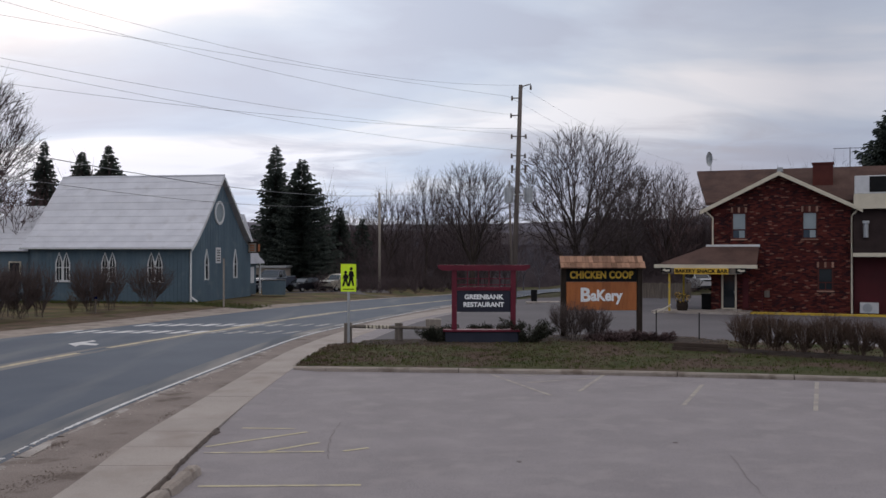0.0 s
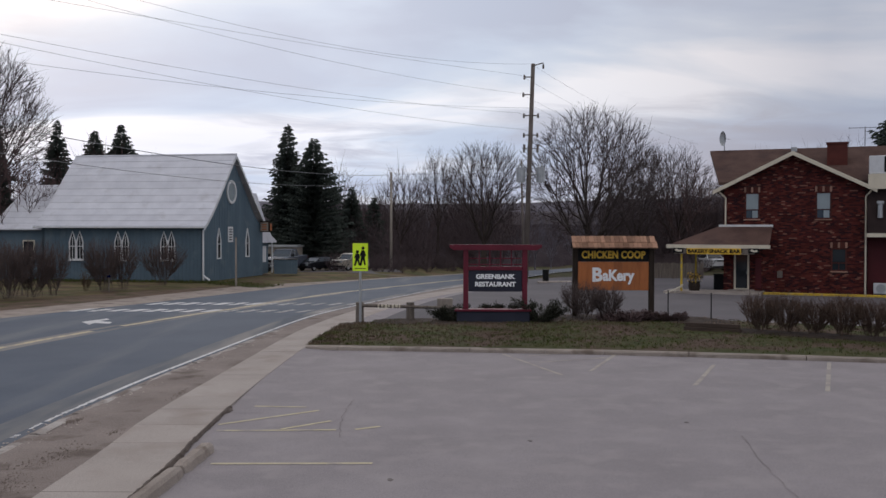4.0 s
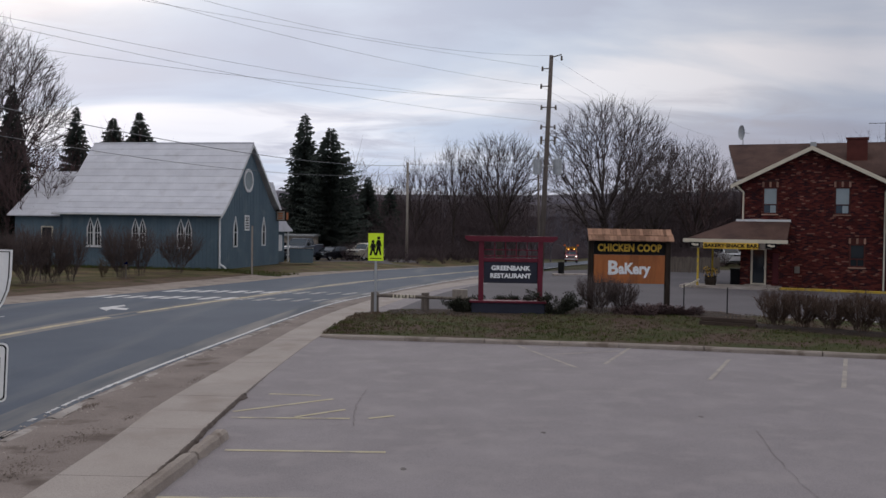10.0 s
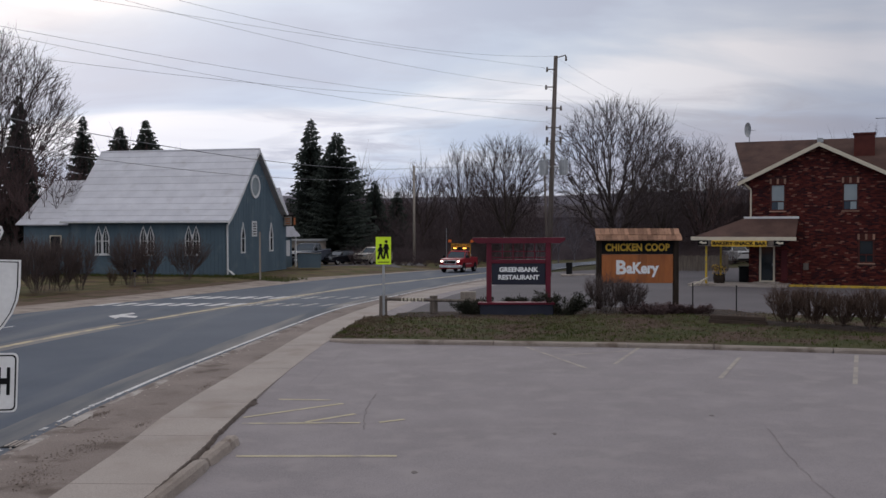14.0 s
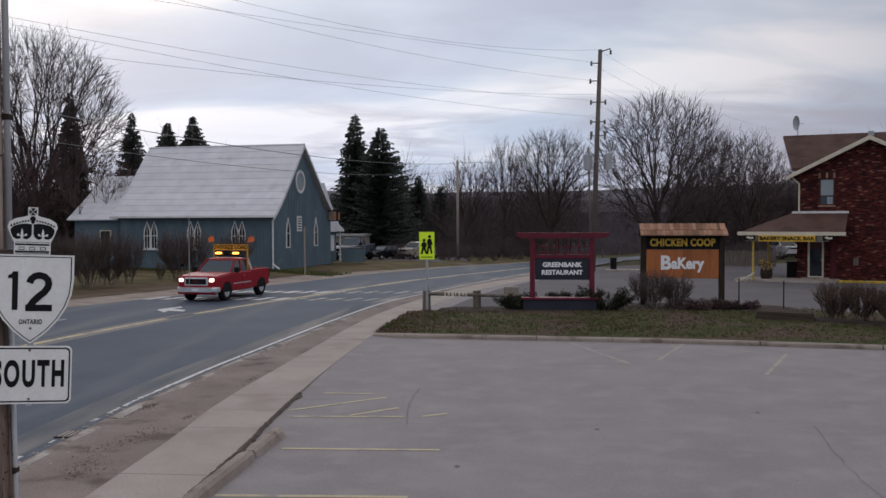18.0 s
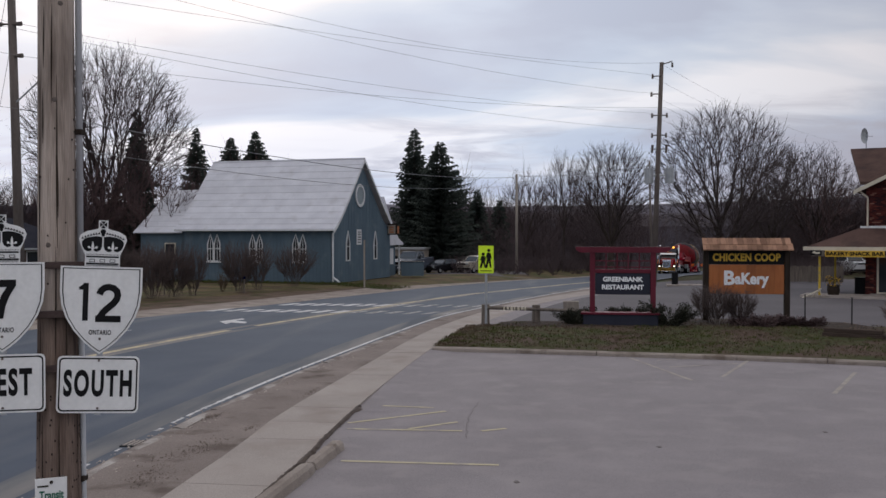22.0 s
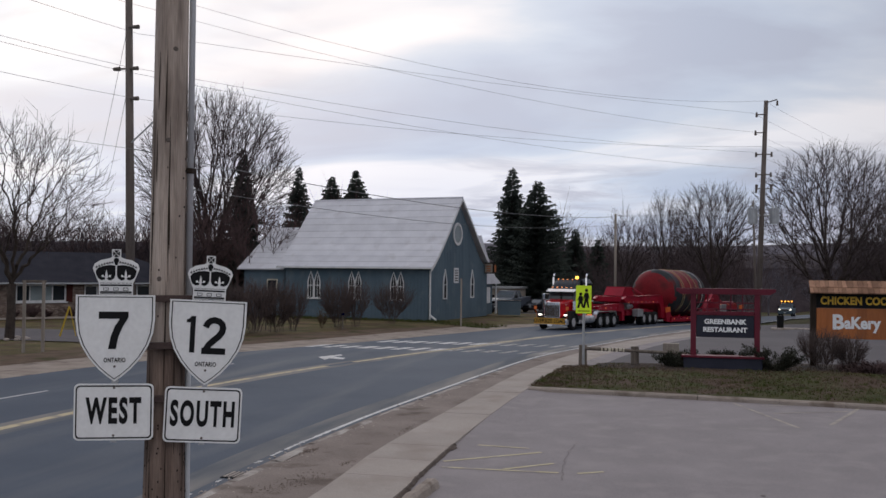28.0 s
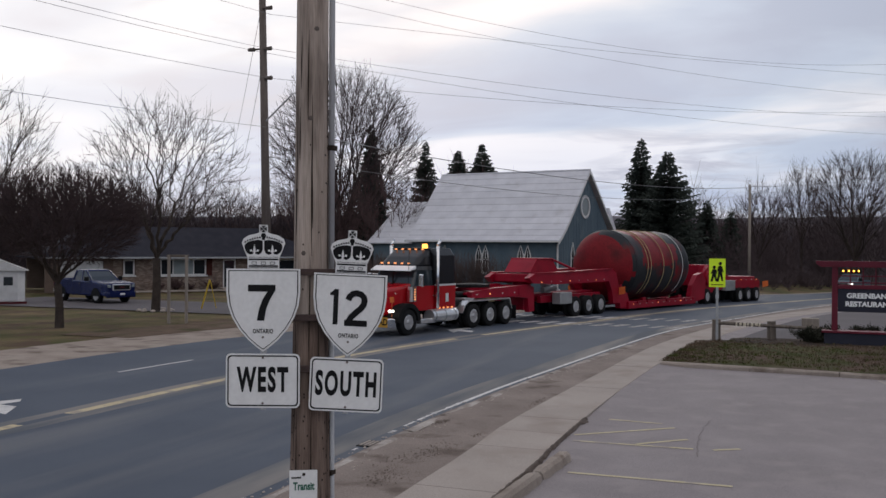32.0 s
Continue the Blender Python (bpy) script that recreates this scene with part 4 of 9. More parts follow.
def brick_skin(name, parent, x0, x1, z0, z1, opens, material, top=None, label=""):
    """A face of single bricks in running bond, standing proud of their mortar."""
    vs, fs = [], []
    L, H, J = 0.215, 0.072, 0.012
    row = 0
    z = z0
    rng_ = random.Random(len(name) + int(x1 * 10))
    while z + H < z1 or (top and z < z1):
        lo_x, hi_x = (x0, x1) if top is None else top(z + H)
        x = lo_x - (L / 2 if row % 2 else 0)
        while x < hi_x:
            a, b = max(x, lo_x), min(x + L, hi_x)
            cuts = [(a, b)]
            for o in opens:
                if o[2] - 0.01 < z + H and z < o[3] + 0.01:
                    nxt = []
                    for p, q in cuts:
                        if q <= o[0] or p >= o[1]:
                            nxt.append((p, q))
                        else:
                            if p < o[0]:
                                nxt.append((p, o[0]))
                            if q > o[1]:
                                nxt.append((o[1], q))
                    cuts = nxt
            for p, q in cuts:
                if q - p > 0.03:
                    d = 0.008 + rng_.random() * 0.006
                    k = len(vs)
                    for yy in (-d, 0.004):
                        vs.extend([(p, yy, z), (q, yy, z), (q, yy, z + H), (p, yy, z + H)])
                    fs.extend([(k, k + 1, k + 2, k + 3), (k, k + 4, k + 5, k + 1), (k + 1, k + 5, k + 6, k + 2), (k + 2, k + 6, k + 7, k + 3), (k + 3, k + 7, k + 4, k)])
            x += L + J
        z += H + J
        row += 1
    me = bpy.data.meshes.new(name)
    me.from_pydata(vs, [], fs)
    me.materials.append(M[material])
    ob = new(name, me)
    ob.parent = parent
    return tagged(ob, label, kind="stuff")


front = part("front_wall", wall_with_openings(0, BW, 0, BE, 0.0, 0.25, OPEN), "mortar", house)
part("gable", poly(bm_new(), [(0, BE), (BW, BE), (BW / 2, BP - 0.1)], "y", 0.001, 0.25), "mortar", house)
bm = bm_new()
bx(bm, 0, 0.25, 0.25, 9, 0, BE)
part("side_wall", bm, "mortar", house)
brick_skin("brickwork", house, 0.0, BW, 0.0, BP - 0.25, [(a - 0.02, b + 0.02, c - 0.08, d + 0.34 if i < 3 else d) for i, (a, b, c, d) in enumerate(OPEN)], "brick_mix", lambda z: (0.0, BW) if z < BE else (min(BW / 2, (z - BE) / (BP - BE - 0.1) * BW / 2), max(BW / 2, BW - (z - BE) / (BP - BE - 0.1) * BW / 2)))
# each of these: a window or door set in its opening
for i, (a, b, c, d) in enumerate(OPEN):
    if i < 3:
        w = part("window", ring(bm_new(), [(a, c), (b, c), (b, d), (a, d)], [(a + 0.07, c + 0.07), (b - 0.07, c + 0.07), (b - 0.07, d - 0.07), (a + 0.07, d - 0.07)], 0.03, 0.12), "brick_dark", house)
        mid = c + (d - c) * 0.36
        part("pane", box(a + 0.06, b - 0.06, 0.07, 0.09, mid, d - 0.06), "window_pale" if i < 2 else "window", w)
        part("pane", box(a + 0.06, b - 0.06, 0.075, 0.095, c + 0.06, mid - 0.04), "window", w)
        if i < 2:
            part("curtain", box((a + b) / 2, b - 0.1, 0.068, 0.074, c + 0.08, mid - 0.06), "window_pale", w)
        part("mullion", box(a + 0.05, b - 0.05, 0.045, 0.10, mid - 0.035, mid + 0.02), "brick_dark", w)
        if i == 2:
            part("mullion", box((a + b) / 2 - 0.02, (a + b) / 2 + 0.02, 0.045, 0.10, c + 0.06, mid), "brick_dark", w)
        part("sill", box(a - 0.06, b + 0.06, -0.06, 0.1, c - 0.07, c), "brick_pale", w)
    else:
        w = part("door", ring(bm_new(), [(a, c), (b, c), (b, d), (a, d)], [(a + 0.11, c + 0.12), (b - 0.11, c + 0.12), (b - 0.11, d - 0.11), (a + 0.11, d - 0.11)], 0.02, 0.14), "cream", house, "glazed door in a cream frame")
        part("pane", box(a + 0.1, b - 0.1, 0.07, 0.09, c + 0.11, d - 0.1), "window", w)
        part("handle", box(b - 0.16, b - 0.12, 0.0, 0.05, 1.15, 1.3), "galv", w)
# brick lintels standing on end over the openings, two pale soldiers over each
for a, b, c, d in OPEN[:3]:
    n = 7
    for k in range(n):
        x = a - 0.05 + (b - a + 0.1) * k / n
        part("lintel_brick", box(x, x + (b - a + 0.1) / n - 0.015, -0.025, 0.0, d + 0.01, d + 0.33), "brick_pale" if k in (0, 3, 6) else "brick_dark", front)
# main roof behind the front gable
bm = bm_new()
RZ, RY = 9.0, 4.6
vs = [bm.verts.new(p) for p in ((-0.35, 0.30, BE + 0.26), (BW + 6.5, 0.30, BE + 0.26), (BW + 6.5, RY, RZ), (-1.45, RY, RZ), (-0.35, 9.6, BE - 0.05), (BW + 6.5, 9.6, BE - 0.05))]
vb = [bm.verts.new(v.co - Vector((0, 0, 0.18))) for v in vs]
for f in ((0, 1, 2, 3), (3, 2, 5, 4)):
    bm.faces.new([vs[i] for i in f])
    bm.faces.new([vb[i] for i in f])
for a, b in ((0, 1), (1, 2), (2, 5), (5, 4), (4, 3), (3, 0)):
    bm.faces.new((vs[a], vs[b], vb[b], vb[a]))
main_roof = part("main_roof", bm, "shingle", house)
bm = bm_new()
bx(bm, -0.02, 0.02, 0, 0.25, 0, 0.3)
part("back_wall", box(0.25, BW + 6, 8.8, 9.05, 0, BE - 0.2), "mortar", house)
# front gable roof with cream fascia
bm = bm_new()
for x0, x1 in ((-0.55, BW / 2), (BW + 0.55, BW / 2)):
    z0 = BE - 0.27
    vs = [bm.verts.new(p) for p in ((x0, -0.5, z0), (x1, -0.5, BP), (x1, 4.2, BP), (x0, 4.2, z0))]
    vb = [bm.verts.new(v.co - Vector((0, 0, 0.12))) for v in vs]
    bm.faces.new(vs)
    bm.faces.new(vb)
    for k in range(4):
        bm.faces.new((vs[k], vs[(k + 1) % 4], vb[(k + 1) % 4], vb[k]))
part("gable_roof", bm, "shingle", house)
for s in (-1, 1):
    x0 = BW / 2 + s * (BW / 2 + 0.6)
    part("fascia", poly(bm_new(), [(x0, BE - 0.27), (BW / 2, BP + 0.05), (BW / 2, BP - 0.2), (x0, BE - 0.5)], "y", -0.58, -0.5), "cream", house)
for x, zt, zb in ((0.1, BE - 0.6, 4.1), (BW + 0.02, BE - 0.6, 0.1)):
    bm = bm_new()
    tube(bm, (x - 0.35 if x < 1 else x + 0.3, -0.4, BE - 0.35), (x, -0.06, zt - 0.1), 0.05, n=6)
    tube(bm, (x, -0.06, zt - 0.1), (x, -0.06, zb), 0.05, n=6)
    part("downspout", bm, "cream", house)
bm = bm_new()
bx(bm, 5.75, 6.9, 2.2, 3.1, 7.3, 9.02)
bx(bm, 5.69, 6.96, 2.14, 3.16, 9.02, 9.12)
part("chimney", bm, "brick_dark", house, "squat brown brick chimney")
bm = bm_new()
bx(bm, 3.6, 3.95, 3.8, 4.1, 8.75, 9.02)
part("roof_vent", bm, "galv", house)
# satellite dish and aerial
bm = bm_new()
tube(bm, (-0.55, RY, RZ - 0.1), (-0.55, RY - 0.1, RZ + 0.55), 0.03, n=6)
dish = part("dish", bm, "galv", house, "grey satellite dish on a bent mast")
bm = bm_new()
for r in range(5):
    pass
cen = Vector((-0.6, RY - 0.25, RZ + 0.75))
ringp = []
for r, dep in ((0.0, 0.0), (0.22, 0.02), (0.42, 0.09)):
    ringp.append([cen + Vector((0.25 * r * math.cos(a) * 2.0 - 0.2 * dep, -dep, r * math.sin(a) * 1.15)) for a in [2 * math.pi * k / 16 for k in range(16)]])
for r0, r1 in zip(ringp, ringp[1:]):
    for k in range(16):
        j = (k + 1) % 16
        if r0 is ringp[0]:
            bm.faces.new([bm.verts.new(p) for p in (r0[0], r1[k], r1[j])])
        else:
            bm.faces.new([bm.verts.new(p) for p in (r0[k], r0[j], r1[j], r1[k])])
part("reflector", bm, "galv", dish)
bm = bm_new()
tube(bm, cen, cen + Vector((0.5, -0.5, -0.1)), 0.015, n=5)
part("feed_arm", bm, "galv", dish)
bm = bm_new()
tube(bm, (7.9, 6.5, 8.2), (7.9, 6.5, 10.4), 0.03, n=5)
tube(bm, (6.9, 6.5, 10.35), (8.9, 6.6, 10.35), 0.018, n=4)
for k in range(7):
    tube(bm, (7.0 + k * 0.3, 6.2 + 0.02 * k, 10.35), (7.0 + k * 0.3, 6.9, 10.35), 0.012, n=4)
part("aerial", bm, "wire", house, "thin television aerial")
# lower red wing
wing = part("red_wing", box(BW + 0.12, BW + 8.5, 0.4, 9, 0, 3.7), "red_wall", house, "dark red boarded wing")
bm = bm_new()
poly(bm, [(-1.0, 3.48), (-1.05, 3.6), (-0.1, 6.15), (0.0, 6.1), (0.0, 3.48)], "x", BW + 0.1, BW + 8.8)
part("wing_roof", bm, "shingle_wing", wing)
part("wing_fascia", box(BW + 0.05, BW + 8.8, -1.14, -1.05, 3.40, 3.62), "cream", wing)
part("parapet", box(BW + 0.12, BW + 8.8, -0.62, -0.1, 6.15, 7.0), "cream", wing)
ac = part("rooftop_unit", box(BW + 0.16, BW + 2.8, -0.5, 0.8, 7.0, 8.05, 0.03), "car_white", wing, "white rooftop cooling unit with a dark grille")
part("grille", box(BW + 0.95, BW + 2.6, -0.52, -0.5, 7.1, 8.0), "black", ac)
bm = bm_new()
tube(bm, (BW + 0.75, -0.85, 4.5), (BW + 0.75, -0.85, 5.3), 0.14, n=8)
bx(bm, BW + 0.57, BW + 0.93, -1.03, -0.67, 5.3, 5.45)
part("roof_pipe", bm, "galv", wing)
bm = bm_new()
for k in range(24):
    x = BW + 0.2 + k * 0.35
    bx(bm, x, x + 0.025, 0.38, 0.4, 0.1, 3.5)
tagged(part("batten", bm, "red_wall", wing), kind="stuff")
unit = part("wall_unit", box(BW + 0.45, BW + 1.45, -0.05, 0.36, 0.12, 0.75, 0.03), "car_white", wing, "white outdoor cooling unit")
bm = bm_new()
tube(bm, (BW + 0.85, -0.052, 0.43), (BW + 0.85, -0.07, 0.43), 0.26, n=16)
part("fan_grille", bm, "galv", unit)
unit = part("wall_unit", box(BW + 2.5, BW + 3.5, -0.05, 0.36, 0.2, 0.95, 0.03), "car_white", wing, "white outdoor cooling unit")
bm = bm_new()
tube(bm, (BW + 2.9, -0.052, 0.58), (BW + 2.9, -0.07, 0.58), 0.28, n=16)
part("fan_grille", bm, "galv", unit)
for x in (-2.35, 1.95):
    orn = part("eave_board", box(x - 0.3, x + 0.3, -2.33, -2.28, 2.44, 2.72), "black", house, "small black board with pale shapes under the eave")
    part("emblem", poly(bm_new(), [(x - 0.22, 2.58), (x, 2.5), (x + 0.22, 2.52), (x + 0.2, 2.64), (x + 0.05, 2.6), (x - 0.1, 2.68)], "y", -2.345, -2.331), "cream", orn)
part("meter_box", box(3.1, 3.4, -0.16, -0.005, 0.95, 1.35, 0.02), "pole_far", house)
part("wall_pipe", box(2.95, 3.0, -0.06, -0.01, 0.2, 2.2), "red_wall", house)
part("notice", box(1.9, 2.15, -0.03, -0.005, 1.7, 2.0), "window_pale", house)
part("lamp_panel", box(1.85, 2.2, -0.09, -0.01, 0.3, 2.1), "red_wall", house, "dark red upright board by the door")
# porch round the corner
PZ, PT = 2.88, 4.02
bm = bm_new()
v = {k: bm.verts.new(p) for k, p in dict(a=(-3.0, -2.2, PZ), b=(2.8, -2.2, PZ), c=(2.8, 0.0, PT), d=(-0.25, 0.0, PT), e=(-0.25, 4.5, PT), f=(-3.0, 4.5, PZ)).items()}
w2 = {k: bm.verts.new(v[k].co - Vector((0, 0, 0.16))) for k in v}
for f in ("abcd", "adef"):
    bm.faces.new([v[k] for k in f])
    bm.faces.new([w2[k] for k in f])
for a, b in ("ab", "bc", "cd", "de", "ef", "fa"):
    bm.faces.new((v[a], v[b], w2[b], w2[a]))
proof = part("porch_roof", bm, "shingle", house)
part("porch_fascia", box(-3.06, 2.86, -2.27, -2.19, PZ - 0.17, PZ + 0.04), "cream", proof)
part("porch_fascia", box(-3.07, -2.99, -2.2, 4.5, PZ - 0.17, PZ + 0.04), "cream", proof)
part("flashing", box(-0.3, 2.84, -0.06, 0.0, PT - 0.05, PT + 0.1), "trim_white", proof)
for x, y in ((-2.2, -2.0), (-2.2, 3.8)):
    post = part("porch_post", box(x - 0.055, x + 0.055, y - 0.055, y + 0.055, 0.0, PZ - 0.1), "kerb_yellow", proof)
    bm = bm_new()
    for s in (-1, 1):
        tube(bm, (x, y, PZ - 0.55), (x + 0.45 * s, y, PZ - 0.18), 0.03, n=5)
    part("brace", bm, "cream", post)
sg = part("bakery_fascia_sign", box(-1.85, 1.25, -2.34, -2.28, PZ - 0.52, PZ - 0.17), "letter_yellow", proof, "yellow sign board with black letters under the porch eave")
for x in (-2.60, 1.30):
    part("bracket", box(x, x + 0.7, -2.30, -2.24, PZ - 0.5, PZ - 0.2), "wood_grey", proof)


def letters(text, size, material, m, parent=None, label="", depth=0.01, name="lettering", stretch=1.0, bold=0.0, space=1.0):
    c = bpy.data.curves.new(name, "FONT")
    c.body, c.size, c.extrude, c.align_x, c.align_y = text, size, depth, "CENTER", "CENTER"
    c.offset, c.space_character = bold, space
    c.resolution_u = 4
    tmp = bpy.data.objects.new(name, c)
    scene.collection.objects.link(tmp)
    bpy.context.view_layer.update()
    me = bpy.data.meshes.new_from_object(tmp.evaluated_get(bpy.context.evaluated_depsgraph_get()))
    bpy.data.objects.remove(tmp)
    bpy.data.curves.remove(c)
    me.transform(Matrix.Diagonal((stretch, 1, 1, 1)))
    me.materials.clear()
    me.materials.append(M[material])
    ob = new(name, me)
    ob.matrix_basis = m
    if parent:
        ob.parent = parent
    if label:
        ob["label"] = label
    return ob


letters("BAKERY·SNACK BAR", 0.29, "black", pose(-0.3, -2.352, PZ - 0.345, 90, 0, 0), sg, stretch=1.12, bold=0.010)
part("slab", box(-3.2, 2.4, -2.4, 0.0, 0.0, 0.14), "concrete", house)
part("step", box(0.3, 1.8, -0.6, -0.002, 0.14, 0.2), "concrete", house)

# ---- utility poles ----
def far_pole(name, x, y, h, r, lean, label, wood="pole_far"):
    p = thing(name, pose(x, y, land_z(y) - 0.05), label, "utility pole")
    bm = bm_new()
    tube(bm, (0, 0, -0.5), (lean, 0, h), r, r * 0.68, 10)
    part("shaft", bm, wood, p, smooth=True)
    return p


UP = far_pole("utility_pole", 5.25, 72, 16.2, 0.22, 0.55, "tall weathered wooden utility pole with two transformers")
for z, xa, xb in ((16.0, -0.1, 0.75), (15.2, -0.62, 0.0), (13.9, -0.65, 0.0), (12.35, -0.55, 0.5), (10.9, -0.5, 0.5)):
    lx = 0.55 * z / 16.2
    bm = bm_new()
    tube(bm, (lx + xa, -0.12, z), (lx + xb, -0.12, z + (0.25 if xb > 0.6 else 0)), 0.045, n=6)
    for e in (xa, xb):
        if abs(e) > 0.3:
            tube(bm, (lx + e, -0.12, z - 0.18), (lx + e, -0.12, z + 0.16), 0.085, 0.06, 8)
    part("insulator_arm", bm, "pole_far", UP)
for dx_, zz in ((-0.62, 8.0), (0.85, 8.0)):
    bm = bm_new()
    tube(bm, (0.27 + dx_, -0.1, zz - 0.6), (0.27 + dx_, -0.1, zz + 0.5), 0.33, 0.33, 12)
    tube(bm, (0.27 + dx_ - 0.12, -0.1, zz + 0.5), (0.27 + dx_ - 0.12, -0.1, zz + 0.75), 0.06, 0.04, 6)
    tube(bm, (0.27 + dx_ + 0.12, -0.1, zz + 0.5), (0.27 + dx_ + 0.12, -0.1, zz + 0.75), 0.06, 0.04, 6)
    tube(bm, (0.27, -0.1, zz), (0.27 + dx_, -0.1, zz), 0.06, n=6)
    part("transformer", bm, "galv", UP, smooth=False)
for dx_ in (-0.45, 0.55):
    bm = bm_new()
    tube(bm, (0.33 + dx_, -0.1, 9.6), (0.36 + dx_, -0.1, 10.2), 0.07, 0.1, 8)
    tube(bm, (0.33, -0.1, 9.9), (0.33 + dx_, -0.1, 9.9), 0.04, n=5)
    part("cutout", bm, "pole_far", UP)
UP2 = far_pole("utility_pole", -21.05, 34, 15.5, 0.20, -0.42, "leaning wooden utility pole with a lamp arm")
for z, xa, xb in ((13.3, 0.0, 0.35), (11.65, -0.5, 0.3), (10.45, 0.0, 0.3)):
    lx = -0.42 * z / 15.5
    bm = bm_new()
    for e in (xa, xb):
        if abs(e) > 0.1:
            tube(bm, (lx, -0.1, z), (lx + e, -0.1, z), 0.04, n=6)
            tube(bm, (lx + e - 0.14, -0.1, z), (lx + e + 0.14, -0.1, z), 0.07, 0.09, 8)
    part("insulator", bm, "pole_far", UP2)
bm = bm_new()
tube(bm, (-0.23, -0.1, 8.6), (0.95, 0.3, 9.85), 0.035, n=6)
part("lamp_arm", bm, "galv", UP2)
far_pole("utility_pole", -6.75, 102.5, 10.4, 0.16, 0.0, "pale slim utility pole beside the road", "wood_pale")
far_pole("utility_pole", 6.3, 88, 10.4, 0.12, -0.25, "slim dark pole behind the taller one")


def span(a, b, sag, r=0.0075, n=16):
    """A wire that hangs between two points, as one bent tube."""
    a, b = Vector(a), Vector(b)
    bm = bm_new()
    d = (b - a).normalized()
    u = d.cross(Vector((0, 0, 1))).normalized() if abs(d.z) < 0.99 else Vector((1, 0, 0))
    w = u.cross(d).normalized()
    rings_ = []
    for k in range(n + 1):
        p = a.lerp(b, k / n) - Vector((0, 0, sag * 4 * (k / n) * (1 - k / n)))
        rings_.append([bm.verts.new(p + u * r * c + w * r * s) for c, s in ((1, 0), (0, 1), (-1, 0), (0, -1))])
    for p, q in zip(rings_, rings_[1:]):
        for k in range(4):
            bm.faces.new((p[k], p[(k + 1) % 4], q[(k + 1) % 4], q[k]))
    return tagged(obj("overhead_wire", bm, "wire"), "thin dark overhead wire slung between poles", "wire", "overhead wires")


W_A = [(5.65, 72, 16.09), (4.89, 72, 13.9), (4.89, 72, 15.25), (4.77, 72, 12.46), (5.1, 72, 11.24), (6.07, 72, 12.84)]
W_B = [(-21.0, 34, 14.8), (-21.9, 34, 14.4), (-21.0, 34, 13.0), (-21.9, 34, 11.8), (-21.9, 34, 11.6), (-21.0, 34, 10.4)]
for a, b, sag in zip(W_A, W_B, (1.4, 0.8, 0.2, 0.6, 0.6, 0.6)):
    span(a, b, sag)
    span(b, (b[0] - 0.6, b[1] - 55, b[2] - 0.1), 1.0)
    span(a, (a[0] + 24, a[1] + 46, a[2] - 1.8), 0.8)
span((-21.05, 34, 8.4), (-21.6, -20, 8.4), 0.7)
span((-21.05, 34, 8.4), (-6.75, 102.5, 9.6), 0.9, 0.021)
span((-6.75, 102.5, 9.7), (6.1, 88, 9.7), 0.3, 0.021)
span((6.1, 88, 9.6), (42, 130, 8.0), 0.5, 0.021)
span((-6.75, 102.5, 9.2), (6.1, 88, 9.0), 0.4, 0.014)
span((-21.05, 34, 7.2), (-6.75, 102.5, 8.8), 1.0, 0.014)
span((-21.35, 33.9, 13.6), (-43.6, 64.6, 9.2), 0.3, 0.010)
span((-21.3, 33.9, 11.2), (-43.9, 66.9, 9.7), 0.3, 0.010)


# ---- trees ----
def spike(bm, a, b, r):
    """A twig that tapers to a point."""
    d = (b - a)
    u = d.cross(Vector((0.31, 0.17, 0.93))).normalized() * r
    w = u.cross(d.normalized())
    p = [bm.verts.new(a + u), bm.verts.new(a - u * 0.5 + w * 0.87), bm.verts.new(a - u * 0.5 - w * 0.87)]
    t = bm.verts.new(b)
    for k in range(3):
        bm.faces.new((p[k], p[(k + 1) % 3], t))


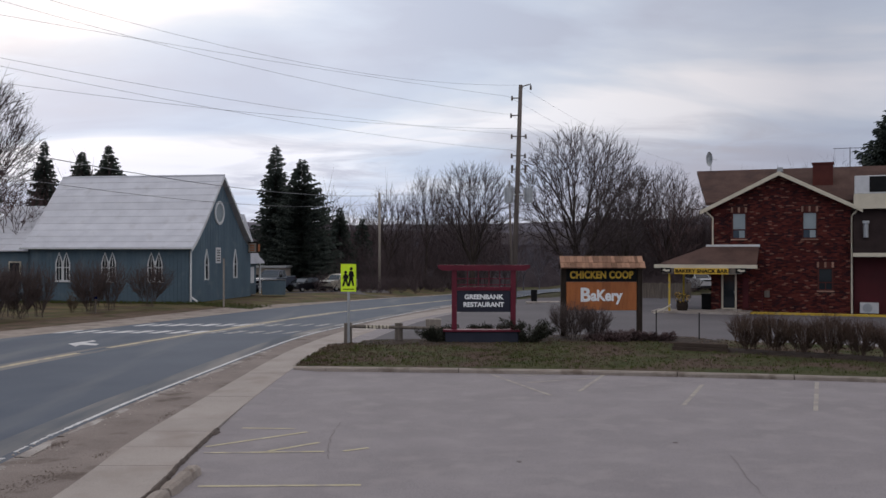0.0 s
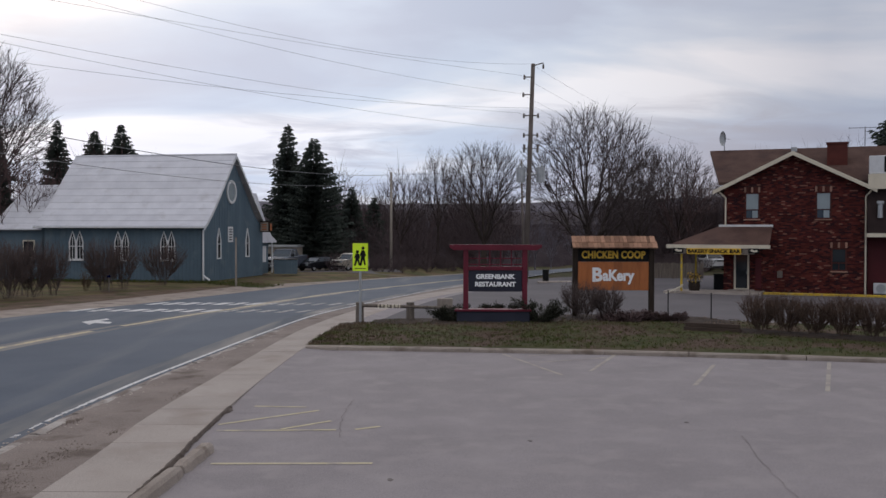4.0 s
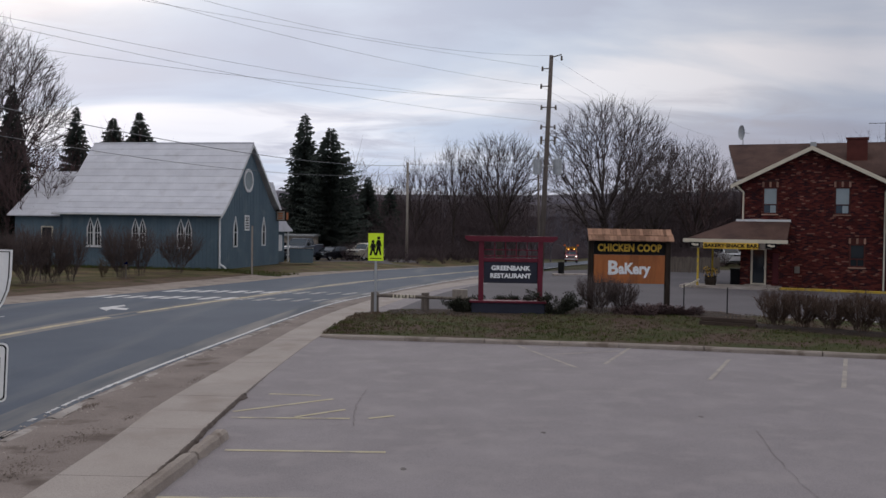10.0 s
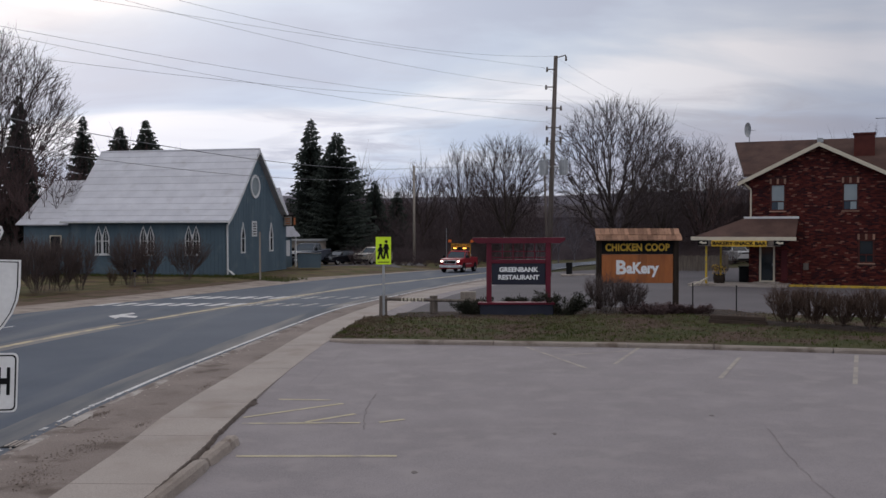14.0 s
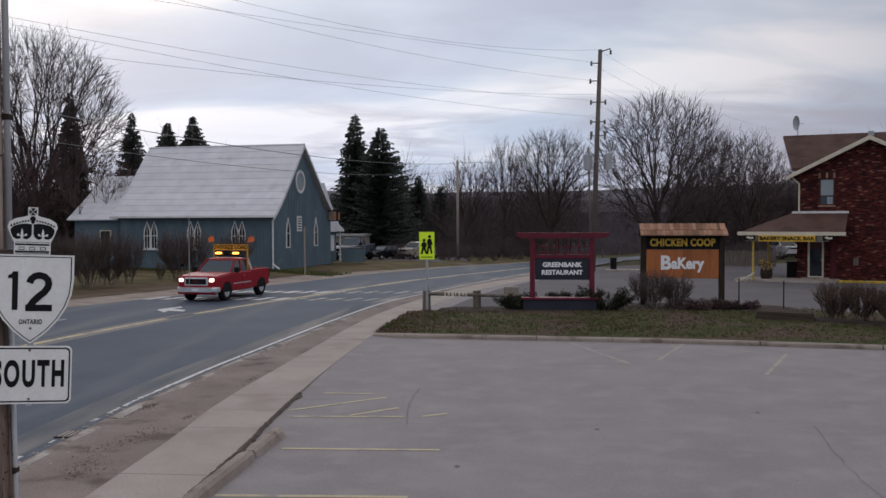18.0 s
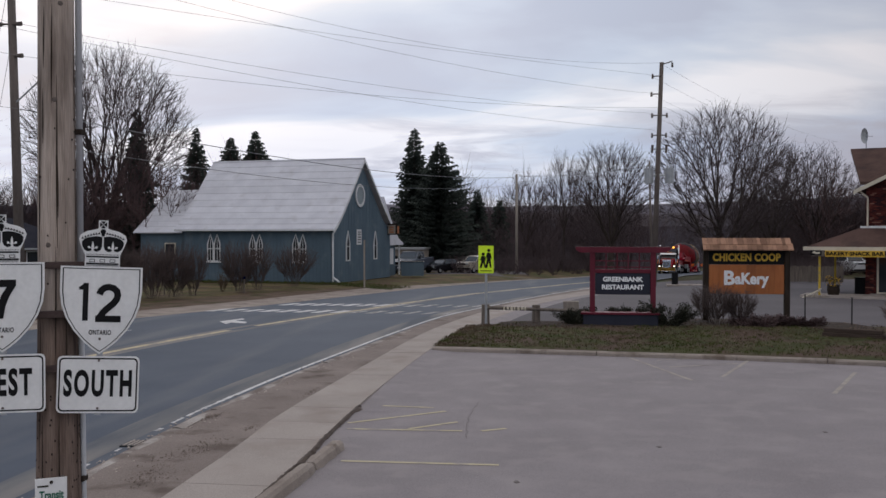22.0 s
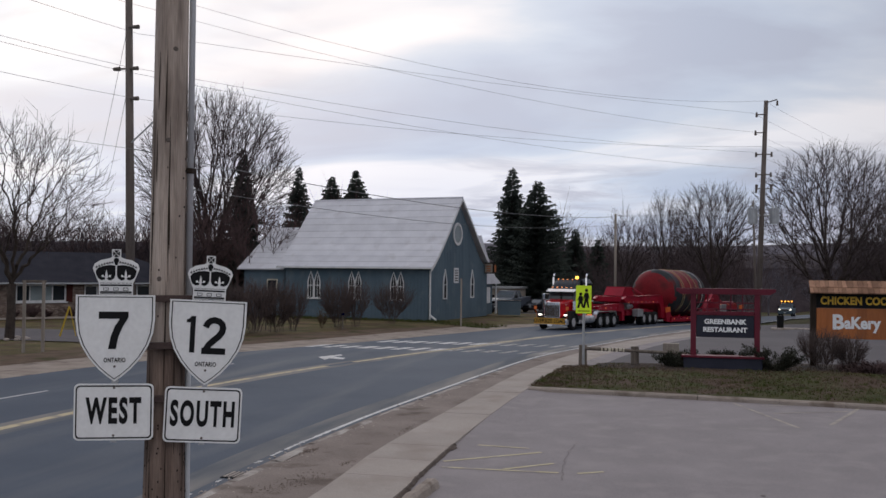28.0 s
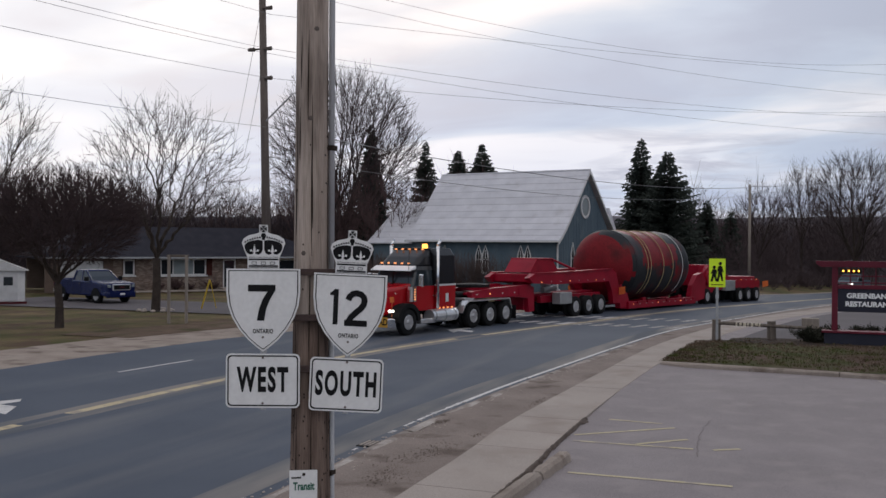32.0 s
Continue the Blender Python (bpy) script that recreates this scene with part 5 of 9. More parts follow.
def fan_tree(seed, h, w, r, fork=0.1, low=0.25, kids=(8, 5, 4, 4), side=2, base=0.0, fine=0.010, bend=0.10, vase=0.0, cheap=False):
    """A leafless tree: limbs fan out from a fork and divide again and again towards tips that fill a round, lobed crown."""
    rg = np.random.default_rng(seed)
    rng = random.Random(seed)
    n = 1
    for k in kids:
        n *= k
    d = rg.normal(size=(n, 3))
    d /= np.linalg.norm(d, axis=1)[:, None]
    q = 0.30 + 0.70 * np.sqrt(rg.random(n))
    lobes = rg.normal(size=(11, 3))
    lobes /= np.linalg.norm(lobes, axis=1)[:, None]
    q = q * (0.84 + 0.16 * np.clip((d @ lobes.T).max(axis=1), 0, 1) ** 3)
    tips = np.stack([d[:, 0] * q * w / 2, d[:, 1] * q * w / 2, h * (1 + low) / 2 + d[:, 2] * q * h * (1 - low) / 2], axis=1)
    tips[:, 2] *= h / tips[:, 2].max()
    tips[:, :2] *= (1 - vase + vase * 1.25 * tips[:, 2] / h)[:, None]
    bt, bw = bm_new(), bm_new()
    top = len(kids)

    def limb(s, sd, e, ed, r0, r1, level):
        seg = 6 if level == 0 else 5 if level == 1 else 3 if level == 2 and not cheap else 2
        ln = (e - s).length
        b1, b2 = s + sd * ln * 0.38, e - ed * ln * 0.30
        out = [s]
        for i in range(1, seg + 1):
            u = i / seg
            v = 1 - u
            p = s * v ** 3 + b1 * 3 * v * v * u + b2 * 3 * v * u * u + e * u ** 3
            if i < seg:
                p = p + Vector((rng.uniform(-1, 1), rng.uniform(-1, 1), rng.uniform(-1, 1))) * ln * bend / seg
            out.append(p)
        tgt = bt if level < 2 else bw
        nside = 3 if cheap or level > 2 else 6 if level == 0 else 5 if level == 1 else 4
        if level == top - 1:
            if cheap:
                spike(bw, s, e, max(fine, r0))
            else:
                tube(bw, out[0], out[1], max(fine, r0), fine * 0.9, 3, False)
                spike(bw, out[1], out[-1], fine * 0.9)
            return out
        for i in range(seg):
            tube(tgt, out[i], out[i + 1], max(fine, r0 + (r1 - r0) * i / seg), max(fine * 0.8, r0 + (r1 - r0) * (i + 1) / seg), nside, False)
        return out

    def split(pts, k):
        if len(pts) <= k:
            return [pts[i:i + 1] for i in range(len(pts))]
        c = pts[rg.permutation(len(pts))[:k]]
        for _ in range(4):
            lab = ((pts[:, None, :] - c[None]) ** 2).sum(axis=2).argmin(axis=1)
            c = np.array([pts[lab == i].mean(axis=0) if (lab == i).any() else c[i] for i in range(k)])
        return [pts[lab == i] for i in range(k) if (lab == i).any()]

    def divide(curve, pts, level, rad):
        for grp in split(pts, kids[level]):
            c = Vector(grp.mean(axis=0))
            last = level == top - 1 or len(grp) == 1
            j = len(curve) - 1 if level == 0 or rng.random() < 0.35 else rng.randint(max(0, len(curve) // 2), len(curve) - 1)
            s = curve[j]
            if level == 0 and base:
                a = math.atan2(c.y, c.x) + rng.uniform(-0.4, 0.4)
                s = s + Vector((math.cos(a), math.sin(a), 0)) * base * rng.random()
            sd = (curve[j] - curve[j - 1]).normalized() if j else (curve[1] - curve[0]).normalized()
            out = (c - s).normalized()
            sd = (sd * 0.45 + out * 0.7 + Vector((0, 0, 0.06))).normalized()
            e = Vector(grp[0]) if last else s.lerp(c, 0.40 if level == 0 else 0.48)
            ed = (out + Vector((0, 0, 0.15 if level < 2 else 0.03))).normalized()
            rc = rad * max(0.30, (len(grp) / len(pts)) ** 0.42)
            line = limb(s, sd, e, ed, rc, rc * (0.3 if last else 0.78), level)
            if not last:
                divide(line, grp, level + 1, rc * 0.84)
            for k in range(side if level >= top - 2 else 0):
                i = rng.randint(1, len(line) - 1)
                b = line[i - 1].lerp(line[i], rng.random())
                v = (ed + Vector((rng.uniform(-1, 1), rng.uniform(-1, 1), rng.uniform(-0.5, 1))) * 0.9).normalized()
                spike(bw, b, b + v * (e - s).length * rng.uniform(0.35, 0.8), fine)

    z = max(0.05, h * fork)
    stem = [Vector((0, 0, -0.2)), Vector((0, 0, z * 0.5)), Vector((rng.uniform(-1, 1) * r * 0.4, rng.uniform(-1, 1) * r * 0.4, z))]
    if fork > 0.02:
        tube(bt, stem[0], stem[1], r * 1.3, r * 1.08, 9, False)
        tube(bt, stem[1], stem[2], r * 1.08, r * 0.98, 9, False)
    divide(stem, tips, 0, r)
    return bt, bw


def tree_thing(name, x, y, bt, bw, label, bark="bark", twig="twig", z=None, rz=0):
    t = thing(name, pose(x, y, (land_z(y) if z is None else z) - 0.05, 0, 0, rz), label, "tree")
    part("trunk", bt, bark, t)
    part("crown", bw, twig, t)
    return t


def conifer(seed, h, w, low=0.06, gap=0.0):
    """A spruce: drooping, uneven whorls of boughs, each a spray of small flat sprigs."""
    rng = random.Random(seed)
    bt, bc = bm_new(), bm_new()
    tube(bt, (0, 0, -0.2), (0, 0, h * 0.97), 0.020 * h, 0.01, 7, False)
    n = int(h * 5.2)
    for k in range(n):
        u = k / n
        z = h * (low + (0.985 - low) * u)
        reach = w * (1 - u) ** 0.86 * (0.80 + 0.26 * noise.noise((seed * 3.1, u * 9.0, 0.5)) + rng.uniform(-0.12, 0.12)) + 0.14
        m = 11 if u < 0.8 else 7
        for j in range(m):
            if rng.random() < gap:
                continue
            a = 2 * math.pi * (j + rng.random() * 0.9) / m + k * 0.7
            L = reach * rng.choice((0.6, 0.8, 0.9, 1.0, 1.0, 1.2))
            zz = z + rng.uniform(-0.25, 0.25)
            droop = -0.34 * (1 - u) - 0.04
            prev = Vector((0, 0, zz))
            out = Vector((math.cos(a), math.sin(a), 0))
            side = Vector((-math.sin(a), math.cos(a), 0))
            s = max(2, int(L / 0.34))
            for q in range(s):
                v = (q + 1) / s
                p = out * (L * v) + Vector((0, 0, zz + L * droop * v + 0.26 * L * v * v + rng.uniform(-0.05, 0.05)))
                wd = (0.34 * (1.15 - v) + 0.10) * min(1.3, 0.5 + L * 0.3)
                for sg_ in (-1, 1):
                    if rng.random() < 0.85:
                        tip = p + side * wd * sg_ * rng.uniform(0.6, 1.7) + out * rng.uniform(0.1, 0.35) + Vector((0, 0, -0.10 - 0.22 * rng.random()))
                        quad(bc, prev, p, tip)
                quad(bc, prev + Vector((0, 0, 0.05)), p + side * 0.05, p + out * 0.1 + Vector((0, 0, -0.2 - 0.25 * rng.random())))
                prev = p
    return bt, bc


def shrub(seed, h, w, kids=(11, 4, 4, 3), base=0.3, low=0.12, fine=0.006, vase=0.5):
    """Many stems that rise and spread from a broad base, with fine twigs."""
    return fan_tree(seed, h, w, 0.03, 0.0, low, kids, 2, base, fine, 0.22, vase)


# the great maple behind the church
tree_thing("maple", -42.8, 82.6, *fan_tree(3, 21.0, 17.0, 0.62, 0.14, 0.24, (7, 4, 3, 3, 3, 3, 2), 2, 0.2, 0.019), "large bare maple with a fan of rising limbs behind the church", z=-0.1)
tree_thing("large_bare_tree", 13.4, 95, *fan_tree(12, 16.6, 15.4, 0.54, 0.07, 0.08, (7, 4, 3, 3, 3, 3, 2), 2, 0.4, 0.018), "large bare many-stemmed tree beyond the road")
tree_thing("bare_tree", 3.4, 112, *fan_tree(5, 14.8, 11.6, 0.34, 0.18, 0.26, (6, 4, 3, 3, 3, 3), 3, 0.1, 0.016), "bare round-headed tree across the road")
tree_thing("bare_tree", -6.6, 118, *fan_tree(21, 12.6, 8.2, 0.20, 0.24, 0.28, (5, 4, 3, 3, 3), 3, 0, 0.014), "slender bare tree behind the pale pole")
tree_thing("bare_tree", -2.2, 125, *fan_tree(22, 15.6, 6.4, 0.18, 0.3, 0.34, (5, 4, 3, 3, 3), 3, 0, 0.014), "tall narrow bare tree beyond the road")
tree_thing("bare_tree", 25.5, 112, *fan_tree(23, 14.6, 12.5, 0.34, 0.14, 0.24, (6, 4, 3, 3, 3, 2), 3, 0.1, 0.016), "bare tree behind the bakery yard")
tree_thing("bare_tree", 20.3, 108, *fan_tree(24, 14.2, 10.5, 0.30, 0.14, 0.24, (6, 4, 3, 3, 3, 2), 3, 0.1, 0.016), "bare tree behind the bakery yard")
tree_thing("bare_tree", 40.5, 104, *fan_tree(25, 14.4, 12.0, 0.32, 0.2, 0.3, (6, 4, 4, 3, 3), 3, 0, 0.014), "bare treetop behind the bakery roof")
tree_thing("bare_tree", 35.0, 110, *fan_tree(26, 13.2, 9.0, 0.3, 0.2, 0.3, (6, 4, 4, 3, 3), 3, 0, 0.014), "bare treetop behind the bakery roof")
tree_thing("lawn_tree", -30.6, 32.6, *fan_tree(31, 7.3, 8.6, 0.16, 0.26, 0.34, (8, 5, 5, 4, 3, 3), 1, 0, 0.012, 0.2), "low dense bare lawn tree with a round dark head", z=0, twig="twig_dark")
tree_thing("lawn_tree", -33.2, 42.4, *fan_tree(32, 12.0, 10.2, 0.20, 0.24, 0.32, (5, 4, 3, 3, 3, 2), 2, 0, 0.011, 0.30), "wide bare lawn tree with crooked limbs", z=0, twig="twig").rotation_euler[1] = radians(3)
tree_thing("lawn_tree", -57.5, 53.5, *fan_tree(33, 15.8, 12.5, 0.34, 0.2, 0.22, (5, 4, 3, 3, 3, 2), 2, 0, 0.013, 0.3), "tall bare lawn tree beside the bungalow", z=0, twig="bark")
tree_thing("spruce", -19.6, 113, *conifer(41, 17.0, 4.6, 0.06, 0.08), "dark slender spruce beyond the church", twig="fir")
tree_thing("spruce", -16.4, 112, *conifer(42, 15.2, 7.0, 0.06, 0.05), "dark broad spruce beyond the church", twig="fir")
tree_thing("spruce", -12.4, 116, *conifer(43, 9.8, 3.2), "small dark spruce by the verge", twig="fir")
tree_thing("spruce", -9.9, 118, *conifer(44, 8.6, 2.6), "small dark spruce by the verge", twig="fir")
tree_thing("spruce", -46.3, 112, *conifer(45, 17.4, 4.0, 0.1, 0.16), "ragged dark spruce behind the church", twig="fir")
tree_thing("spruce", -41.6, 120, *conifer(46, 18.0, 4.4, 0.3, 0.1), "dark spruce top over the church roof", twig="fir")
tree_thing("spruce", -44.9, 120, *conifer(47, 17.2, 4.2, 0.3, 0.1), "dark spruce top over the church roof", twig="fir")
tree_thing("spruce", -41.4, 86, *conifer(48, 15.6, 2.7, 0.08, 0.12), "thin ragged spruce under the maple", twig="fir", z=0)
tree_thing("pine", 34.6, 74, *conifer(49, 15.0, 4.4, 0.5, 0.1), "dark pine behind the bakery roof", twig="fir")


# ---- near pole with the route signs ----
NP = thing("roadside_pole", pose(-3.68, 6.34, 0), "weathered cracked wooden roadside pole with a grey conduit", "utility pole")
bm = bm_new()
prof = [(-0.2, 0.185), (0.6, 0.172), (1.75, 0.155), (2.6, 0.140), (3.5, 0.129), (4.5, 0.124), (5.6, 0.119), (8.8, 0.105)]
for nm, zs, mm in (("treated_butt", [z for z in (-0.2, 0.6, 1.2, 1.75, 2.2, 2.6, 3.14)], "pole_butt"), ("shaft", [3.14, 3.5, 4.0, 4.5, 5.6, 7.0, 8.8], "pole_wood")):
    bm = bm_new()
    rings = []
    for z in zs:
        r = np.interp(z, [p[0] for p in prof], [p[1] for p in prof])
        rings.append([bm.verts.new((r * math.cos(a) * (1 + 0.015 * math.sin(3 * a + z)), r * math.sin(a) * (1 + 0.012 * math.sin(5 * a + 2 * z)), z)) for a in [2 * math.pi * k / 36 for k in range(36)]])
    for a, b in zip(rings, rings[1:]):
        for k in range(36):
            bm.faces.new((a[k], a[(k + 1) % 36], b[(k + 1) % 36], b[k]))
    bm.faces.new(rings[-1])
    part(nm, bm, mm, NP, smooth=True)
FACE = pose(0, 0, 0, 0, 0, 30.2)  # the side of the pole that looks at the lot
# drying cracks: narrow dark slits standing in the wood's face
rng = random.Random(8)
for k in range(22):
    a = radians(-90 + 30.2 + rng.uniform(-75, 75))
    z0 = rng.uniform(1.0, 5.0)
    ln = rng.uniform(0.3, 1.3)
    bm = bm_new()
    zz = [z0 + ln * i / 6 for i in range(7)]
    for i in range(6):
        ra = [0.0015, 0.004, 0.006, 0.006, 0.005, 0.003, 0.001]
        pa = []
        for j in (i, i + 1):
            r = 0.0015 + np.interp(zz[j], [p[0] for p in prof], [p[1] for p in prof])
            aa = a + 0.02 * math.sin(5 * zz[j] + k)
            pa.append((Vector((r * math.cos(aa), r * math.sin(aa), zz[j])), Vector((-math.sin(aa), math.cos(aa), 0)) * ra[j] * 0.9))
        quad(bm, pa[0][0] - pa[0][1], pa[0][0] + pa[0][1], pa[1][0] + pa[1][1], pa[1][0] - pa[1][1])
    part("drying_crack", bm, "wood_dark", NP)
for z, a0 in ((4.63, -6), (3.62, -28), (2.0, 8), (5.3, 14)):
    a = radians(-90 + 30.2 + a0)
    r = np.interp(z, [p[0] for p in prof], [p[1] for p in prof])
    c = Vector((r * math.cos(a), r * math.sin(a), z))
    bm = bm_new()
    tube(bm, c * 0.99 + Vector((0, 0, z * 0.01)), c + Vector((math.cos(a), math.sin(a), 0)) * 0.004, 0.019, 0.012, 10)
    part("knot", bm, "pole_far", NP)
bm = bm_new()
cx, cy = 0.125, 0.072
tube(bm, (cx + 0.03, cy + 0.015, 0.0), (cx + 0.008, cy, 3.5), 0.021, 0.021, 10)
tube(bm, (cx + 0.008, cy, 3.5), (cx, cy - 0.005, 8.6), 0.024, 0.024, 10)
bm_st = bm_new()
for k in range(90):
    a = radians(-90 + 30.2 + rng.uniform(-80, 80))
    z = rng.uniform(1.3, 2.62) if k < 78 else rng.uniform(3.3, 4.6)
    r = np.interp(z, [p[0] for p in prof], [p[1] for p in prof])
    bx(bm_st, -0.004, 0.004, -0.004, 0.003, -0.007, 0.007, 0, pose(r * math.cos(a), r * math.sin(a), z, 0, 0, math.degrees(a) + 90))
tagged(part("staples", bm_st, "wood_dark", NP), kind="stuff")
for z in (3.48, 3.14, 2.76):
    cb = part("cross_bar", box(-0.35, 0.34, -0.176, -0.130, z - 0.024, z + 0.024, 0.003), "bracket_steel", NP, "dark rusted steel bar that carries the signs")
    cb.matrix_basis = FACE
conduit = part("conduit", bm, "conduit", NP, smooth=True)
for z in (1.95, 4.42, 7.0):
    part("strap", box(cx - 0.05, cx + 0.04, cy - 0.04, cy + 0.035, z - 0.02, z + 0.02, 0.005), "wood_dark", conduit)
tr = part("stop_plate", box(-0.155, 0.05, -0.20, -0.195, 1.42, 2.015, 0.001), "sign_face", NP, "small white transit stop plate")
tr.matrix_basis = FACE
for z0, z1, x0, x1, mm in ((1.80, 1.86, -0.12, 0.02, "juniper"), (1.75, 1.765, -0.11, 0.0, "juniper"), (1.66, 1.72, -0.1, 0.0, "juniper"), (1.955, 1.966, -0.14, -0.07, "juniper")):
    if z0 != 1.80:
        part("text_bar", box(x0, x1, -0.203, -0.2003, z0, z1), mm, tr)
letters("Transit", 0.080, "letter_green", pose(-0.05, -0.2022, 1.895, 90, 0, 0), tr, depth=0.001, bold=0.0022, stretch=0.68)
bm = bm_new()
tube(bm, (-0.05, -0.2, 1.985), (-0.05, -0.207, 1.985), 0.012, n=8)
part("bolt", bm, "wood_dark", tr)

SHIELD = [(0.285, 0.0), (0.285, -0.18), (0.272, -0.28), (0.24, -0.37), (0.185, -0.46), (0.115, -0.54), (0.05, -0.595), (0.0, -0.63)]
SHIELD = SHIELD + [(-u, w) for u, w in reversed(SHIELD[:-1])]
CROWN = [(0.13, 0.0), (0.13, 0.085), (0.155, 0.14), (0.178, 0.20), (0.165, 0.235), (0.12, 0.262), (0.06, 0.275), (0.035, 0.285), (0.035, 0.345)]
CROWN = CROWN + [(-u, w) for u, w in reversed(CROWN)]


NUMERALS = {
    "7": [[(-71, 73), (57, 73), (57, 98), (32, 140), (14, 185), (5, 237), (-29, 237), (-19, 183), (-2, 138), (20, 104), (-71, 104)]],
    "12": [[(-53, 72), (-53, 235), (-76, 235), (-76, 101), (-93, 101), (-93, 89), (-80, 82), (-73, 72)], [(-22, 212), (85, 212), (85, 240), (-22, 240)]],
}
CURL = [(-7, 120), (0, 103), (14, 91), (32, 87), (52, 92), (66, 105), (70, 122), (66, 140), (52, 159), (30, 178), (10, 198), (-4, 222)]


def numeral(number):
    """The route number in heavy highway strokes."""
    k = 0.00166
    bm = bm_new()
    for pts_ in NUMERALS[number]:
        poly(bm, [(u * k, -w * k) for u, w in pts_], "y", -0.0023, -0.0007)
    if number == "12":
        rim = []
        for i, p in enumerate(CURL):
            a, b = CURL[max(i - 1, 0)], CURL[min(i + 1, len(CURL) - 1)]
            d = Vector((b[0] - a[0], b[1] - a[1])).normalized() * 14.5
            rim.append(((p[0] - d.y, p[1] + d.x), (p[0] + d.y, p[1] - d.x)))
        for (a, b), (c, d) in zip(rim, rim[1:]):
            quad(bm, *[(u * k, -0.0025, -w * k) for u, w in (a, b, d, c)])
    return bm


def route_sign(x, y, z, turn, number, word, label, tilt=0.0):
    """Shield with a crown over it and a tab below, on its own bracket."""
    s = thing("route_sign", pose(x, y, z, 0, tilt, turn), label, "road sign", "route signs on the pole")
    plate = part("shield", poly(bm_new(), SHIELD, "y", 0.0, 0.004), "sign_face", s)
    k = [(u * 0.945, -0.012 + w * 0.955) for u, w in SHIELD]
    k2 = [(u * 0.918, -0.018 + w * 0.935) for u, w in SHIELD]
    part("border", ring(bm_new(), k, k2, -0.0015, -0.0003), "black", plate)
    crown = part("crown", poly(bm_new(), [(u, w + 0.002) for u, w in CROWN], "y", 0.001, 0.005), "sign_face", s, "white crown plate with black drawing")
    crown.scale = (0.94, 1, 0.96)
    # band, arches and cross as plain black shapes
    bm = bm_new()
    for w0, w1 in ((0.008, 0.012), (0.016, 0.028), (0.068, 0.080)):
        bx(bm, -0.12, 0.12, -0.001, 0.0007, w0, w1)
    for c in (-0.075, 0.0, 0.075):
        bx(bm, c - 0.018, c + 0.018, -0.001, 0.0007, 0.033, 0.037)
        bx(bm, c - 0.018, c + 0.018, -0.001, 0.0007, 0.052, 0.056)
        bx(bm, c - 0.02, c - 0.016, -0.001, 0.0007, 0.033, 0.056)
        bx(bm, c + 0.016, c + 0.02, -0.001, 0.0007, 0.033, 0.056)
    for i in range(24):
        bx(bm, -0.1175 + i * 0.0102, -0.1135 + i * 0.0102, -0.001, 0.0007, 0.086, 0.094)
    part("crown_band", bm, "black", crown)
    for sgn in (-1, 1):
        lobe = [(sgn * u, w) for u, w in ((0.006, 0.222), (0.045, 0.228), (0.092, 0.222), (0.134, 0.208), (0.156, 0.184), (0.152, 0.154), (0.137, 0.126), (0.112, 0.112), (0.088, 0.116), (0.075, 0.132), (0.062, 0.116), (0.040, 0.110), (0.016, 0.126), (0.006, 0.150))]
        part("crown_lobe", poly(bm_new(), lobe, "y", -0.001, 0.0007), "black", crown)
        for pts_ in ([(0.074, 0.112), (0.066, 0.138), (0.068, 0.158), (0.074, 0.182), (0.080, 0.158), (0.082, 0.138)], [(0.070, 0.128), (0.056, 0.150), (0.046, 0.146), (0.050, 0.134), (0.060, 0.136)], [(0.078, 0.128), (0.092, 0.150), (0.102, 0.146), (0.098, 0.134), (0.088, 0.136)]):
            bm = bm_new()
            poly(bm, [(sgn * (0.074 + (u - 0.074) * 1.35), 0.150 + (w - 0.147) * 1.2) for u, w in pts_], "y", -0.0022, -0.001)
            part("lily", bm, "sign_face", crown)
    bm = bm_new()
    for i in range(16):
        u = -0.150 + 0.3 * i / 15
        w = 0.206 + 0.046 * (1 - (abs(u) / 0.165) ** 2)
        if abs(u) > 0.018:
            poly(bm, [(u - 0.010, w - 0.009), (u + 0.010, w - 0.009), (u, w + 0.009)], "y", -0.001, 0.0007)
    tagged(part("crown_beads", bm, "black", crown), kind="stuff")
    bm = bm_new()
    tube(bm, (0, 0.0007, 0.262), (0, -0.001, 0.262), 0.021, n=14)
    tube(bm, (0, 0.0007, 0.238), (0, -0.001, 0.238), 0.013, n=10)
    for a in range(4):
        c, d = math.cos(a * math.pi / 2), math.sin(a * math.pi / 2)
        poly(bm, [(u * c - w * d, 0.314 + u * d + w * c) for u, w in ((0.0, 0.002), (0.019, 0.026), (-0.019, 0.026))], "y", -0.001, 0.0007)
    part("cross", bm, "black", crown)
    part("numeral", numeral(number), "black", plate)
    letters("ONTARIO", 0.047, "black", pose(0, -0.0015, -0.475, 90, 0, 0), plate, depth=0.0006, bold=0.0012, stretch=0.68, space=1.12)
    corners = lambda d, r: [(sx * (0.285 - d - r) + r * math.cos(t0 + math.pi / 8 * i), -0.85 + sz * (0.205 - d - r) + r * math.sin(t0 + math.pi / 8 * i)) for sx, sz, t0 in ((1, 1, 0), (-1, 1, math.pi / 2), (-1, -1, math.pi), (1, -1, 3 * math.pi / 2)) for i in range(5)]
    tab = part("tab", poly(bm_new(), corners(0.0, 0.035), "y", 0.0, 0.004), "sign_face", s)
    part("border", ring(bm_new(), corners(0.012, 0.03), corners(0.022, 0.025), -0.0015, -0.0003), "black", tab)
    letters(word, 0.252, "black", pose(0, -0.0015, -0.85, 90, 0, 0), tab, depth=0.0008, bold=0.0100, stretch=0.505 if len(word) == 5 else 0.525, space=1.22)
    part("bracket", box(-0.02, 0.02, 0.0045, 0.02, -1.07, 0.05), "galv", s)
    part("strut", box(-0.02, 0.02, 0.02, 0.05, -0.64, -0.6), "galv", s)
